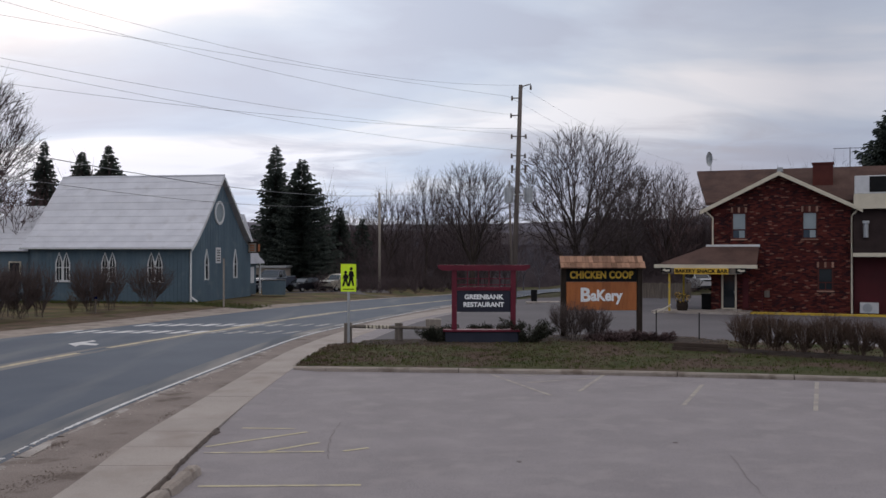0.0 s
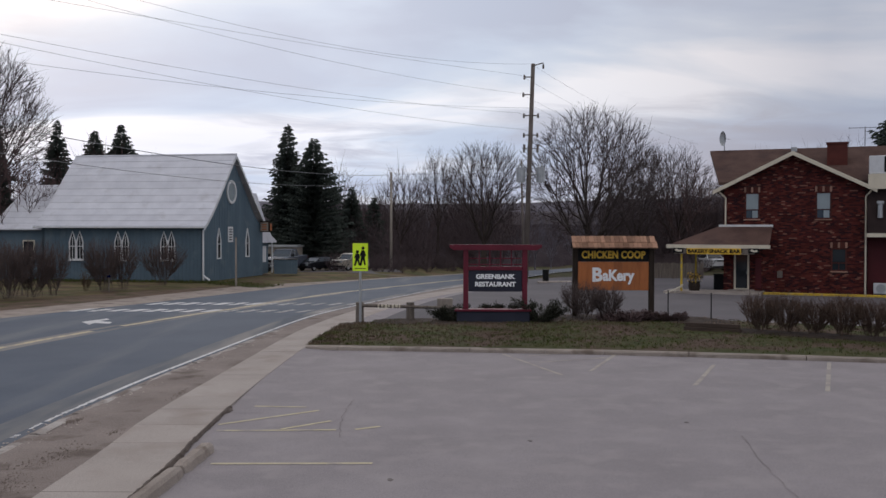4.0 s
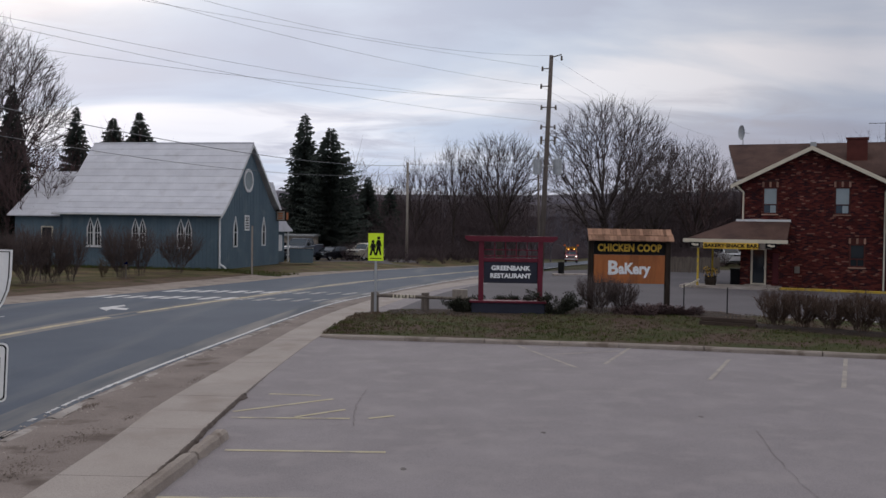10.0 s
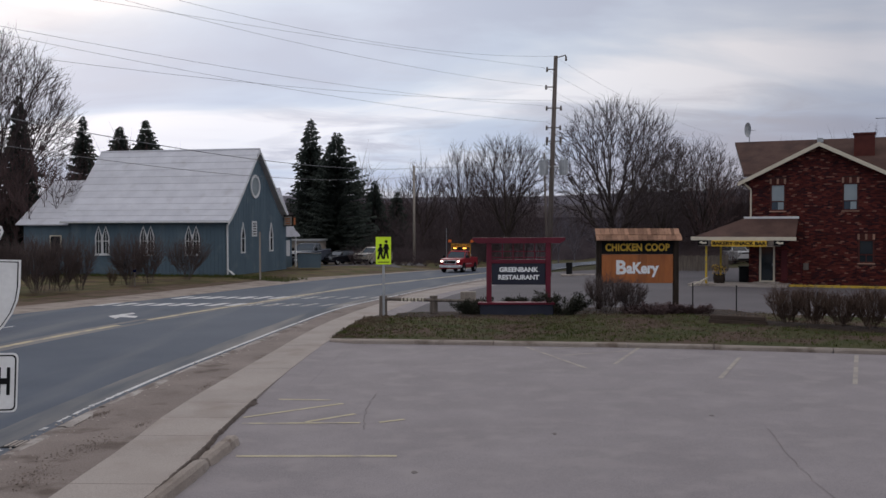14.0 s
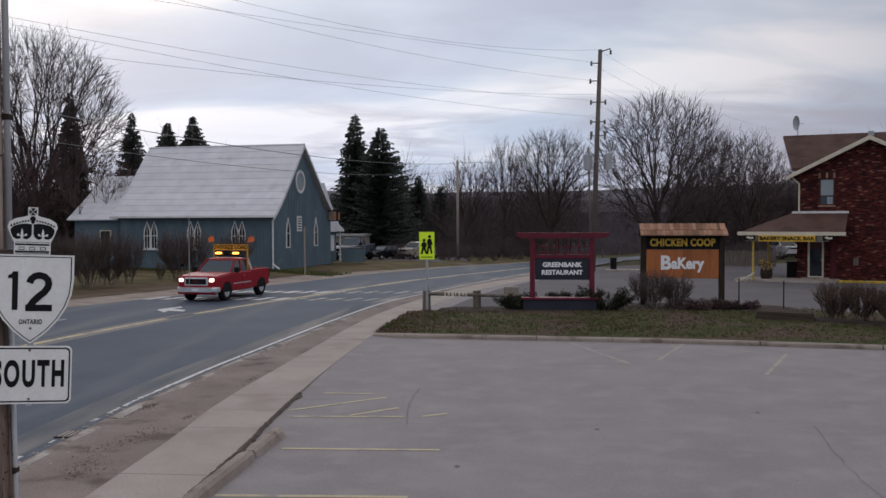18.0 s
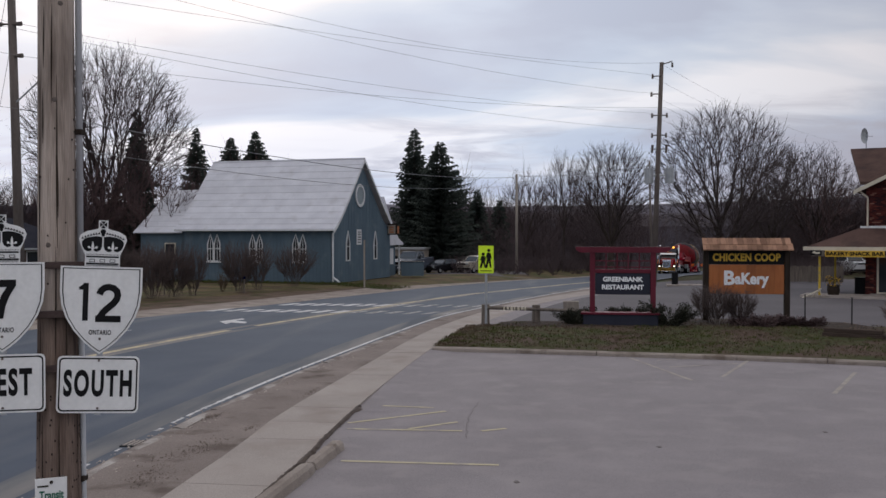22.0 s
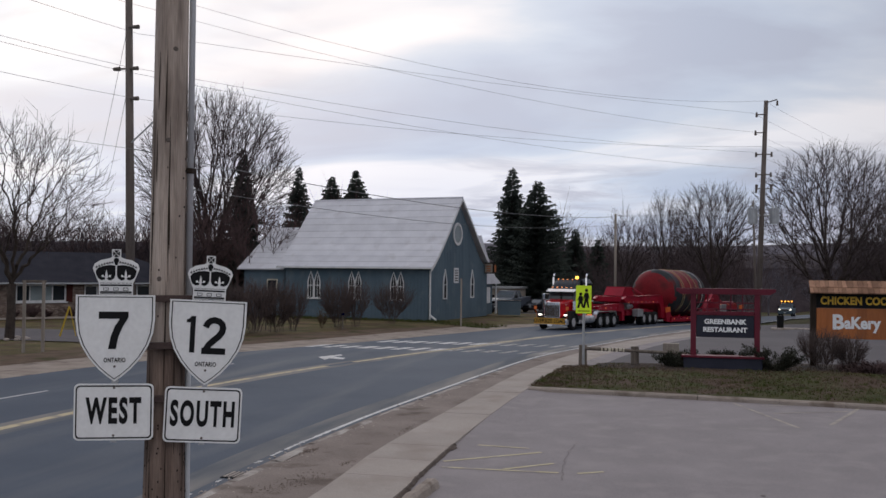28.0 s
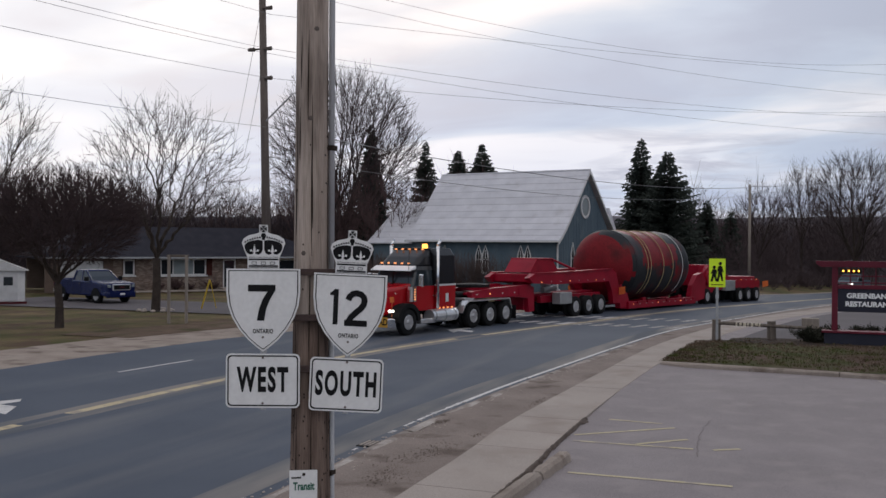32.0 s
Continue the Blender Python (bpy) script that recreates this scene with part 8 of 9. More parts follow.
def wheel_mesh(key, r, w, rim, dual=False):
    if key in WHEELS:
        return WHEELS[key]
    w2 = w / 2
    prof = [(rim, -w2 * 0.85), (r * 0.93, -w2), (r, -w2 * 0.72), (r, w2 * 0.72), (r * 0.93, w2), (rim, w2 * 0.85)]
    if dual:
        prof = [(rim, -w2 - w * 1.1), (r * 0.93, -w2 - w * 1.05), (r, -w2 - w * 0.9), (r, -w2 - 0.28 * w), (r * 0.93, -w2 - 0.1), (r * 0.8, -w2 - 0.06)] + [(r * 0.8, -w2 * 0.95)] + prof[1:]
    tyre = lathe(prof, 28)
    rb = lathe([(rim * 1.03, w2 * 0.86), (rim * 0.98, w2 * 0.9), (rim * 0.88, w2 * 0.45), (rim * 0.55, w2 * 0.3), (rim * 0.5, w2 * 0.75), (rim * 0.3, w2 * 0.95), (0.001, w2 * 1.0)], 20)
    for k in range(10):
        a = 2 * math.pi * k / 10
        tube(rb, (rim * 0.66 * math.cos(a), w2 * 0.3, rim * 0.66 * math.sin(a)), (rim * 0.66 * math.cos(a), w2 * 0.55, rim * 0.66 * math.sin(a)), rim * 0.05, n=6)
    hb = bm_new()
    for k in range(5):
        a = 2 * math.pi * (k + 0.5) / 5
        tube(hb, (rim * 0.78 * math.cos(a), w2 * 0.36, rim * 0.78 * math.sin(a)), (rim * 0.78 * math.cos(a), w2 * 0.46, rim * 0.78 * math.sin(a)), rim * 0.11, n=8)
    out = []
    for nm, b, mt in (("tyre", tyre, "tyre"), ("rim", rb, "wheel_alloy"), ("hand_hole", hb, "black")):
        me = bpy.data.meshes.new(nm)
        bmesh.ops.recalc_face_normals(b, faces=b.faces)
        b.to_mesh(me)
        b.free()
        me.materials.append(M[mt])
        for p in me.polygons:
            p.use_smooth = nm == "tyre"
        out.append(me)
    WHEELS[key] = out
    return out


def add_wheel(parent, key, x, y, r, w, rim, dual=False):
    """A wheel at (x, y); it faces outwards."""
    tyre, rm, hh = wheel_mesh(key, r, w, rim, dual)
    o = new("wheel", tyre)
    o.parent = parent
    o.matrix_basis = pose(x, y, r, 0, 0, 0 if y > 0 else 180)
    for nm, me in (("rim", rm), ("hand_hole", hh)):
        c = new(nm, me)
        c.parent = o
    return o, x, y, r


def pickup(name, m, body, label, escort=0):
    """A crew pickup truck; x forward, wheels on the ground."""
    t = thing(name, m, label, "pickup truck")
    body_ = part("body", loft_x([(2.88, 0.84, 0.52, 1.10, 0.12), (2.78, 0.94, 0.46, 1.17, 0.14), (2.4, 0.98, 0.44, 1.21, 0.15), (1.9, 0.985, 0.42, 1.25, 0.14), (1.15, 0.99, 0.40, 1.28, 0.1), (-0.75, 0.99, 0.40, 1.28, 0.08), (-0.80, 0.98, 0.42, 0.80, 0.06), (-2.7, 0.97, 0.48, 0.80, 0.06)]), body, t)
    for s in (-1, 1):
        part("bed_side", box(-2.72, -0.80, s * 0.98 - (0.06 if s > 0 else 0), s * 0.98 + (0.06 if s < 0 else 0), 0.55, 1.32, 0.02), body, t)
    part("tailgate", box(-2.78, -2.70, -0.92, 0.92, 0.62, 1.31, 0.02), body, t)
    part("bed_floor", box(-2.7, -0.82, -0.9, 0.9, 0.805, 0.83), "black", t)
    cab = part("cabin_glass", loft_z([(1.22, -0.72, 1.28, 0.90, 0.12), (1.5, -0.66, 0.92, 0.84, 0.12), (1.82, -0.56, 0.45, 0.74, 0.12)]), "cab_glass", t)
    part("roof", loft_z([(1.80, -0.60, 0.50, 0.76, 0.12), (1.87, -0.55, 0.42, 0.73, 0.14), (1.90, -0.4, 0.25, 0.6, 0.14)]), body, t)
    for s in (-1, 1):
        for pa, pb, pr_ in (((1.27, s * 0.86, 1.22), (0.44, s * 0.71, 1.84), 0.045), ((0.25, s * 0.90, 1.24), (0.12, s * 0.75, 1.84), 0.05), ((-0.68, s * 0.88, 1.24), (-0.54, s * 0.72, 1.84), 0.09)):
            bm = bm_new()
            tube(bm, pa, pb, pr_, n=5)
            part("pillar", bm, body, t)
        mir = part("mirror", box(0.95, 1.1, s * 1.08 - 0.12, s * 1.08 + 0.12, 1.25, 1.5, 0.03), "black", t)
        part("door_seam", box(0.22, 0.24, s * 0.992 - 0.004, s * 0.992 + 0.004, 0.55, 1.24), "black", t)
        part("door_handle", box(0.02, 0.18, s * 1.0 - 0.012, s * 1.0 + 0.012, 1.06, 1.1), "chrome", t)
        part("side_moulding", box(-0.6, 1.2, s * 0.996 - 0.01, s * 0.996 + 0.01, 0.72, 0.78), "wheel_alloy" if escort == 1 else body, t)
        for x in (1.82, -1.85):
            bm = bm_new()
            arc = [(x + 0.475 * math.cos(a), 0.41 + 0.475 * math.sin(a)) for a in [math.pi * k / 12 for k in range(13)]]
            poly(bm, arc, "y", s * 0.965, s * 1.004)
            part("wheel_arch", bm, "black", t)
        hl = part("headlight", box(2.72, 2.90, s * 0.74 - 0.13, s * 0.74 + 0.13, 0.88, 1.09, 0.05), "head_lamp" if escort else "window_pale", t)
        part("tail_light", box(-2.8, -2.72, s * 0.94 - 0.05, s * 0.94 + 0.05, 0.85, 1.2), "red_wall", t)
    g = part("grille", box(2.82, 2.91, -0.58, 0.58, 0.74, 1.10, 0.03), "wheel_alloy", t)
    part("mesh", box(2.911, 2.922, -0.50, 0.50, 0.80, 1.04), "black", g)
    part("badge", box(2.9225, 2.93, -0.14, 0.14, 0.88, 0.97), "red_wall", g)
    part("front_bumper", loft_x([(2.98, 0.82, 0.45, 0.66, 0.06), (2.80, 0.99, 0.42, 0.68, 0.06), (2.5, 1.0, 0.44, 0.66, 0.05)]), "wheel_alloy" if escort == 1 else body, t)
    part("valance", box(2.7, 2.9, -0.92, 0.92, 0.34, 0.47, 0.03), body, t)
    part("rear_bumper", box(-2.95, -2.78, -0.95, 0.95, 0.5, 0.7, 0.03), "chrome", t)
    part("plate", box(2.985, 2.995, -0.15, 0.15, 0.5, 0.6), "letter_white", t)
    part("cowl_wiper", box(1.3, 1.36, -0.7, 0.7, 1.22, 1.25), "black", t)
    ws_ = [add_wheel(t, "pickup", x, y, 0.43, 0.28, 0.25) for x in (1.82, -1.85) for y in (0.86, -0.86)]
    if escort:
        bar = part("light_bar", box(-0.25, -0.05, -0.62, 0.62, 1.98, 2.06, 0.02), "black", t)
        for y in (-0.45, 0.45):
            part("beacon", box(-0.26, -0.02, y - 0.13, y + 0.13, 2.06, 2.16, 0.03), "amber_lamp", bar)
        part("speaker", box(-0.2, 0.0, -0.12, 0.12, 2.06, 2.24, 0.03), "black", bar)
        if escort == 1:
            sb = part("banner_board", box(-0.5, -0.46, -0.92, 0.92, 2.24, 2.52), "banner", t, "amber board with black oversize load lettering")
            letters("OVERSIZE LOAD", 0.27, "black", pose(-0.455, 0, 2.38, 90, 0, 90), sb, depth=0.003, bold=0.006, stretch=0.93)
            for y in (-0.88, 0.88):
                part("board_post", box(-0.55, -0.50, y - 0.03, y + 0.03, 1.3, 2.5), "banner", t)
                bm = bm_new()
                tube(bm, (-0.52, y, 2.6), (-0.6, y * 1.22, 2.95), 0.015, n=5)
                poly(bm, [(0, 0), (0.3, 0.08), (0.27, 0.3), (-0.03, 0.24)], "x", -0.006, 0.006, pose(-0.6, y * 1.2 - 0.15, 2.6))
                part("flag", bm, "flag", t)
            bm = bm_new()
            tube(bm, (2.95, -0.3, 0.6), (2.95, -0.3, 3.9), 0.018, n=5)
            part("height_pole", bm, "galv", t)
            for s in (-1, 1):
                part("headache_rack", poly(bm_new(), [(-1.15, 1.3), (-0.7, 1.3), (-0.62, 1.92), (-0.72, 1.92)], "y", s * 0.8 - 0.03, s * 0.8 + 0.03), "car_white", t)
        else:
            part("lamp_cluster", box(-0.3, 0.3, -0.9, 0.9, 2.06, 2.3, 0.02), "black", t)
            for y in (-0.7, -0.2, 0.25, 0.7):
                part("lamp", box(0.3, 0.33, y - 0.08, y + 0.08, 2.1, 2.26), "amber_lamp", t)
    return t, ws_


def car(name, m, body, label, tall=0.0):
    t = thing(name, m, label, "car")
    nose = 0.72 + tall * 0.75
    b = 0.95 + tall * 0.5
    back = -1.62 - tall * 0.8
    part("body", loft_x([(2.2, 0.74 + tall * 0.2, 0.35, nose, 0.12), (2.0, 0.86, 0.28, nose + 0.12, 0.12), (0.95, 0.89, 0.25, b, 0.10), (-1.4, 0.89, 0.25, b + 0.04, 0.10), (-2.15, 0.84, 0.32, b, 0.12)]), body, t)
    part("cabin_glass", loft_z([(b - 0.05, back, 0.95, 0.83, 0.13), (1.27 + tall, back + 0.3 - tall * 0.5, 0.30 + tall * 0.3, 0.71 + tall * 0.1, 0.13)]), "cab_glass", t)
    part("roof", loft_z([(1.25 + tall, back + 0.26 - tall * 0.5, 0.34 + tall * 0.3, 0.73 + tall * 0.1, 0.13), (1.35 + tall, back + 0.5 - tall * 0.5, 0.08 + tall * 0.3, 0.62 + tall * 0.1, 0.13)]), body, t)
    part("front_bumper", loft_x([(2.3, 0.72, 0.36, 0.52, 0.05), (2.12, 0.88, 0.34, 0.54, 0.05), (1.95, 0.9, 0.34, 0.52, 0.05)]), "black" if tall > 0.1 else body, t)
    for s in (-1, 1):
        for xa, xb in ((0.93, 0.36), (-0.3, -0.35), (-1.48, -1.24)):
            bm = bm_new()
            tube(bm, (xa, s * 0.8, b), (xb, s * 0.69, 1.27 + tall), 0.045, n=5)
            part("pillar", bm, body, t)
        part("headlight", box(2.05, 2.215, s * 0.60 - 0.14, s * 0.60 + 0.14, nose - 0.17, nose - 0.03, 0.02), "window_pale", t)
        part("mirror", box(0.75, 0.87, s * 0.95 - 0.09, s * 0.95 + 0.09, b, b + 0.15, 0.03), body, t)
    part("grille", box(2.17, 2.225, -0.4, 0.4, nose - 0.18, nose - 0.04), "black", t)
    for x in (1.35, -1.35):
        for y in (0.78, -0.78):
            add_wheel(t, "car", x, y, 0.33, 0.21, 0.2)
    return t


# parked
pickup("parked_pickup", pose(-41.8, 47.5, 0.0, 0, 0, -18) @ Matrix.Scale(1.05, 4), "car_navy", "dark blue pickup parked on the bungalow's drive")
pickup("parked_pickup", pose(-16.6, 94.5, land_z(94), 0, 0, -102) @ Matrix.Scale(1.14, 4), "car_slate", "dark blue-grey pickup parked beyond the church")
car("parked_car", pose(-13.9, 97.0, land_z(97), 0, 0, -122), "car_black", "black car parked in the church yard")
car("parked_suv", pose(-10.7, 98.6, land_z(98), 0, 0, -122), "car_cream", "cream off-roader parked in the church yard", 0.38)
car("parked_van", pose(26.9, 101.5, land_z(101), 0, 0, -80), "car_white", "white van parked behind the bakery porch", 0.6)

# heavy hauler: tractor
hl_tr = thing("heavy_tractor", pose(0, 0, 0), "red and black heavy-haul truck tractor with chrome stacks", "truck")
part("hood", loft_x([(0.94, 0.60, 0.80, 1.80, 0.10), (0.80, 0.64, 0.80, 1.88, 0.14), (0.3, 0.74, 0.80, 1.95, 0.16), (-0.55, 0.96, 0.80, 2.08, 0.12)]), "truck_red", hl_tr)
gp = part("grille", box(0.90, 0.99, -0.58, 0.58, 0.80, 1.80, 0.05), "chrome", hl_tr)
for k in range(9):
    part("grille_bar", box(0.992, 1.0, -0.525 + k * 0.119, -0.437 + k * 0.119, 0.87, 1.66), "wood_dark", gp)
part("hood_ornament", box(0.72, 1.0, -0.58, 0.58, 1.80, 1.87, 0.03), "chrome", hl_tr)
for s in (-1, 1):
    part("hood_stripe", poly(bm_new(), [(0.85, 1.60), (-0.50, 1.76), (-0.50, 1.82), (0.85, 1.65)], "y", -0.006, 0.006, Matrix.Translation((0, s * 0.80, 0)) @ Matrix.Rotation(-s * 0.215, 4, "Z")), "trim_white", hl_tr)
    part("door_seam", box(-1.92, -1.90, s * 1.10 - 0.004, s * 1.10 + 0.004, 1.05, 1.95), "black", hl_tr)
    part("door_handle", box(-1.86, -1.70, s * 1.11 - 0.015, s * 1.11 + 0.015, 1.5, 1.55), "chrome", hl_tr)
    part("door_emblem", box(-2.75, -2.55, s * 1.185 - 0.004, s * 1.185 + 0.004, 1.25, 1.60), "trim_white", hl_tr)
    part("window_post", box(-1.93, -1.86, s * 1.02 - 0.05, s * 1.02 + 0.05, 1.95, 2.62), "car_black", hl_tr)
    part("mud_flap", box(-8.06, -8.03, s * 1.05 - 0.28, s * 1.05 + 0.28, 0.22, 0.85), "black", hl_tr)
part("windshield_post", box(-0.47, -0.43, -0.025, 0.025, 2.05, 2.62), "black", hl_tr)
part("number_plate", box(1.30, 1.335, -0.16, 0.16, 0.27, 0.38), "letter_white", hl_tr)
part("bumper", loft_x([(1.32, 1.12, 0.36, 0.74, 0.05), (1.18, 1.22, 0.34, 0.76, 0.05), (0.95, 1.22, 0.36, 0.74, 0.05)]), "chrome", hl_tr)
bn = part("banner_board", box(1.325, 1.345, -1.15, 1.15, 0.40, 0.80), "banner", hl_tr, "amber banner with oversize load in black")
letters("OVERSIZE LOAD", 0.36, "black", pose(1.349, 0, 0.60, 90, 0, 90), bn, depth=0.002, bold=0.008, stretch=0.88)
part("cab", loft_z([(0.95, -2.75, -1.3, 1.08, 0.12), (1.95, -2.75, -1.3, 1.1, 0.12)]), "truck_red", hl_tr)
part("cab_glass", loft_z([(1.95, -2.75, -1.28, 1.06, 0.12), (2.62, -2.75, -1.55, 0.98, 0.12)]), "cab_glass", hl_tr)
part("cab_roof", loft_z([(2.60, -2.78, -1.42, 1.02, 0.14), (2.76, -2.78, -1.5, 0.98, 0.16), (2.86, -2.7, -1.75, 0.85, 0.16)]), "car_black", hl_tr)
part("sun_visor", poly(bm_new(), [(-1.50, 2.78), (-1.12, 2.62), (-1.10, 2.58), (-1.50, 2.66)], "y", -1.04, 1.04), "letter_white", hl_tr)
part("sleeper_lower", loft_z([(0.95, -4.2, -2.76, 1.16, 0.1), (1.93, -4.2, -2.76, 1.18, 0.1)]), "truck_red", hl_tr)
part("white_stripe", loft_z([(1.93, -4.21, -2.77, 1.19, 0.1), (2.0, -4.21, -2.77, 1.19, 0.1)]), "trim_white", hl_tr)
part("sleeper_upper", loft_z([(2.0, -4.2, -2.76, 1.16, 0.12), (3.2, -4.2, -2.70, 1.12, 0.14), (3.5, -4.15, -2.6, 0.95, 0.18)]), "car_black", hl_tr)
part("roof_fairing", loft_z([(2.82, -2.8, -1.6, 0.96, 0.2), (3.15, -2.9, -2.0, 0.94, 0.2), (3.42, -3.0, -2.45, 0.88, 0.14)]), "car_black", hl_tr)
for y in (-0.7, -0.35, 0.0, 0.35, 0.7):
    part("marker_lamp", box(-1.5, -1.4, y - 0.04, y + 0.03, 2.86, 2.91, 0.01), "marker_lamp", hl_tr)
    part("marker_lamp", box(-2.45, -2.35, y - 0.04, y + 0.03, 3.43, 3.48, 0.01), "marker_lamp", hl_tr)
bm = bm_new()
tube(bm, (-2.75, 0.55, 3.44), (-2.75, 0.55, 3.68), 0.13, 0.10, 14)
part("beacon", bm, "amber_lamp", hl_tr)
for s in (-1, 1):
    bm = bm_new()
    tube(bm, (-2.74, s * 1.24, 1.0), (-2.74, s * 1.24, 3.6), 0.068, 0.068, 12)
    tube(bm, (-2.74, s * 1.24, 3.6), (-2.92, s * 1.24, 3.85), 0.068, 0.064, 12)
    part("exhaust_pipe", bm, "chrome", hl_tr, "tall chrome exhaust stack with a cut tip", smooth=True)
    bm = bm_new()
    tube(bm, (-1.9, s * 1.12, 0.70), (-3.7, s * 1.12, 0.70), 0.27, 0.27, 16)
    part("fuel_tank", bm, "wheel_alloy", hl_tr, smooth=False)
    for x in (-2.1, -2.8, -3.5):
        bm = bm_new()
        tube(bm, (x - 0.03, s * 1.12, 0.70), (x + 0.03, s * 1.12, 0.70), 0.28, 0.28, 16)
        part("tank_band", bm, "galv", hl_tr)
    part("step", box(-2.15, -1.15, s * 1.1 - 0.2, s * 1.1 + 0.2, 0.42, 0.62, 0.03), "wheel_alloy", hl_tr)
    # front fender over the steer wheel
    bm = bm_new()
    arc = [(0.74 * math.cos(a), 0.55 + 0.74 * math.sin(a)) for a in [math.pi * k / 12 for k in range(13)]]
    arc = arc + [(0.56 * math.cos(a), 0.55 + 0.56 * math.sin(a)) for a in [math.pi * k / 12 for k in range(12, -1, -1)]]
    poly(bm, arc, "y", s * 0.60, s * 1.24)
    part("front_fender", bm, "black", hl_tr)
    part("headlight", box(0.74, 0.94, s * 0.94 - 0.10, s * 0.94 + 0.10, 0.96, 1.06, 0.03), "head_lamp", hl_tr)
    part("mirror", box(-1.5, -1.36, s * 1.36 - 0.1, s * 1.36 + 0.1, 1.95, 2.45, 0.03), "chrome", hl_tr)
    bm = bm_new()
    tube(bm, (-1.6, s * 1.0, 2.4), (-1.45, s * 1.36, 2.42), 0.02, n=5)
    tube(bm, (-1.6, s * 1.05, 1.98), (-1.45, s * 1.36, 2.0), 0.02, n=5)
    part("mirror_arm", bm, "chrome", hl_tr)
    part("air_cleaner", loft_z([(1.35, -1.32, -0.95, 0.0001 + 0.16, 0.12), (1.95, -1.32, -0.95, 0.16, 0.12)]), "chrome", hl_tr).matrix_basis = pose(0, s * 1.1, 0)
    for k in range(5):
        part("amber_side", box(-1.17, -1.12, s * 1.27 - 0.02, s * 1.27 + 0.02, 1.42 + k * 0.1, 1.46 + k * 0.1), "marker_lamp", hl_tr)
    part("rear_fender", poly(bm_new(), [(-3.75, 0.7), (-3.95, 1.0), (-4.25, 1.16), (-7.6, 1.16), (-7.8, 0.7), (-7.84, 0.7), (-7.65, 1.21), (-4.2, 1.21), (-3.9, 1.02), (-3.7, 0.7)], "y", s * 0.75, s * 1.25), "wheel_alloy", hl_tr)
    for k in range(4):
        part("clearance_lamp", box(-3.0 - k * 0.3, -2.92 - k * 0.3, s * 1.175 - 0.02, s * 1.175 + 0.02, 0.98, 1.03), "marker_lamp", hl_tr)
    bm = bm_new()
    tube(bm, (1.0, s * 1.1, 0.8), (1.1, s * 1.2, 1.6), 0.012, n=5)
    poly(bm, [(0, 0), (0.2, 0.03), (0.18, 0.24), (-0.02, 0.22)], "x", -0.006, 0.006, pose(1.08, s * 1.18 - 0.1, 1.36))
    part("flag", bm, "flag", hl_tr)
    part("frame_rail", box(-8.3, 0.6, s * 0.42 - 0.06, s * 0.42 + 0.06, 0.72, 1.0), "black", hl_tr)
    bm = bm_new()
    tube(bm, (-1.1, s * 0.95, 2.0), (-1.15, s * 0.95, 3.5), 0.012, n=4)
    part("antenna", bm, "black", hl_tr)
part("fifth_wheel", loft_z([(1.2, -6.9, -5.2, 0.5, 0.3), (1.34, -6.9, -5.3, 0.45, 0.3)]), "black", hl_tr)
part("deck_plate", box(-5.0, -4.25, -1.0, 1.0, 1.2, 1.3), "galv", hl_tr)
part("air_tank", box(-5.1, -4.3, -0.5, 0.5, 1.35, 1.55, 0.05), "black", hl_tr)
for o in hl_tr.children:
    if o.name.split(".")[0] in ("cab", "cab_glass", "cab_roof", "sun_visor", "sleeper_lower", "sleeper_upper", "white_stripe", "roof_fairing", "marker_lamp", "beacon", "exhaust_pipe", "mirror", "mirror_arm", "air_cleaner", "amber_side", "antenna", "fuel_tank", "tank_band", "step", "clearance_lamp"):
        o.location.x += 0.85 if o.name.split(".")[0] not in ("fuel_tank", "tank_band", "step") else 0.45
part("battery_box", box(-4.25, -3.4, -0.9, 0.9, 0.95, 1.25, 0.03), "black", hl_tr)
tr_wheels = [add_wheel(hl_tr, "steer", 0.0, s * 1.05, 0.53, 0.30, 0.29) for s in (1, -1)]
tr_wheels += [add_wheel(hl_tr, "drive", x, s * 1.1, 0.53, 0.28, 0.29, True) for x in (-4.65, -6.0, -7.35) for s in (1, -1)]

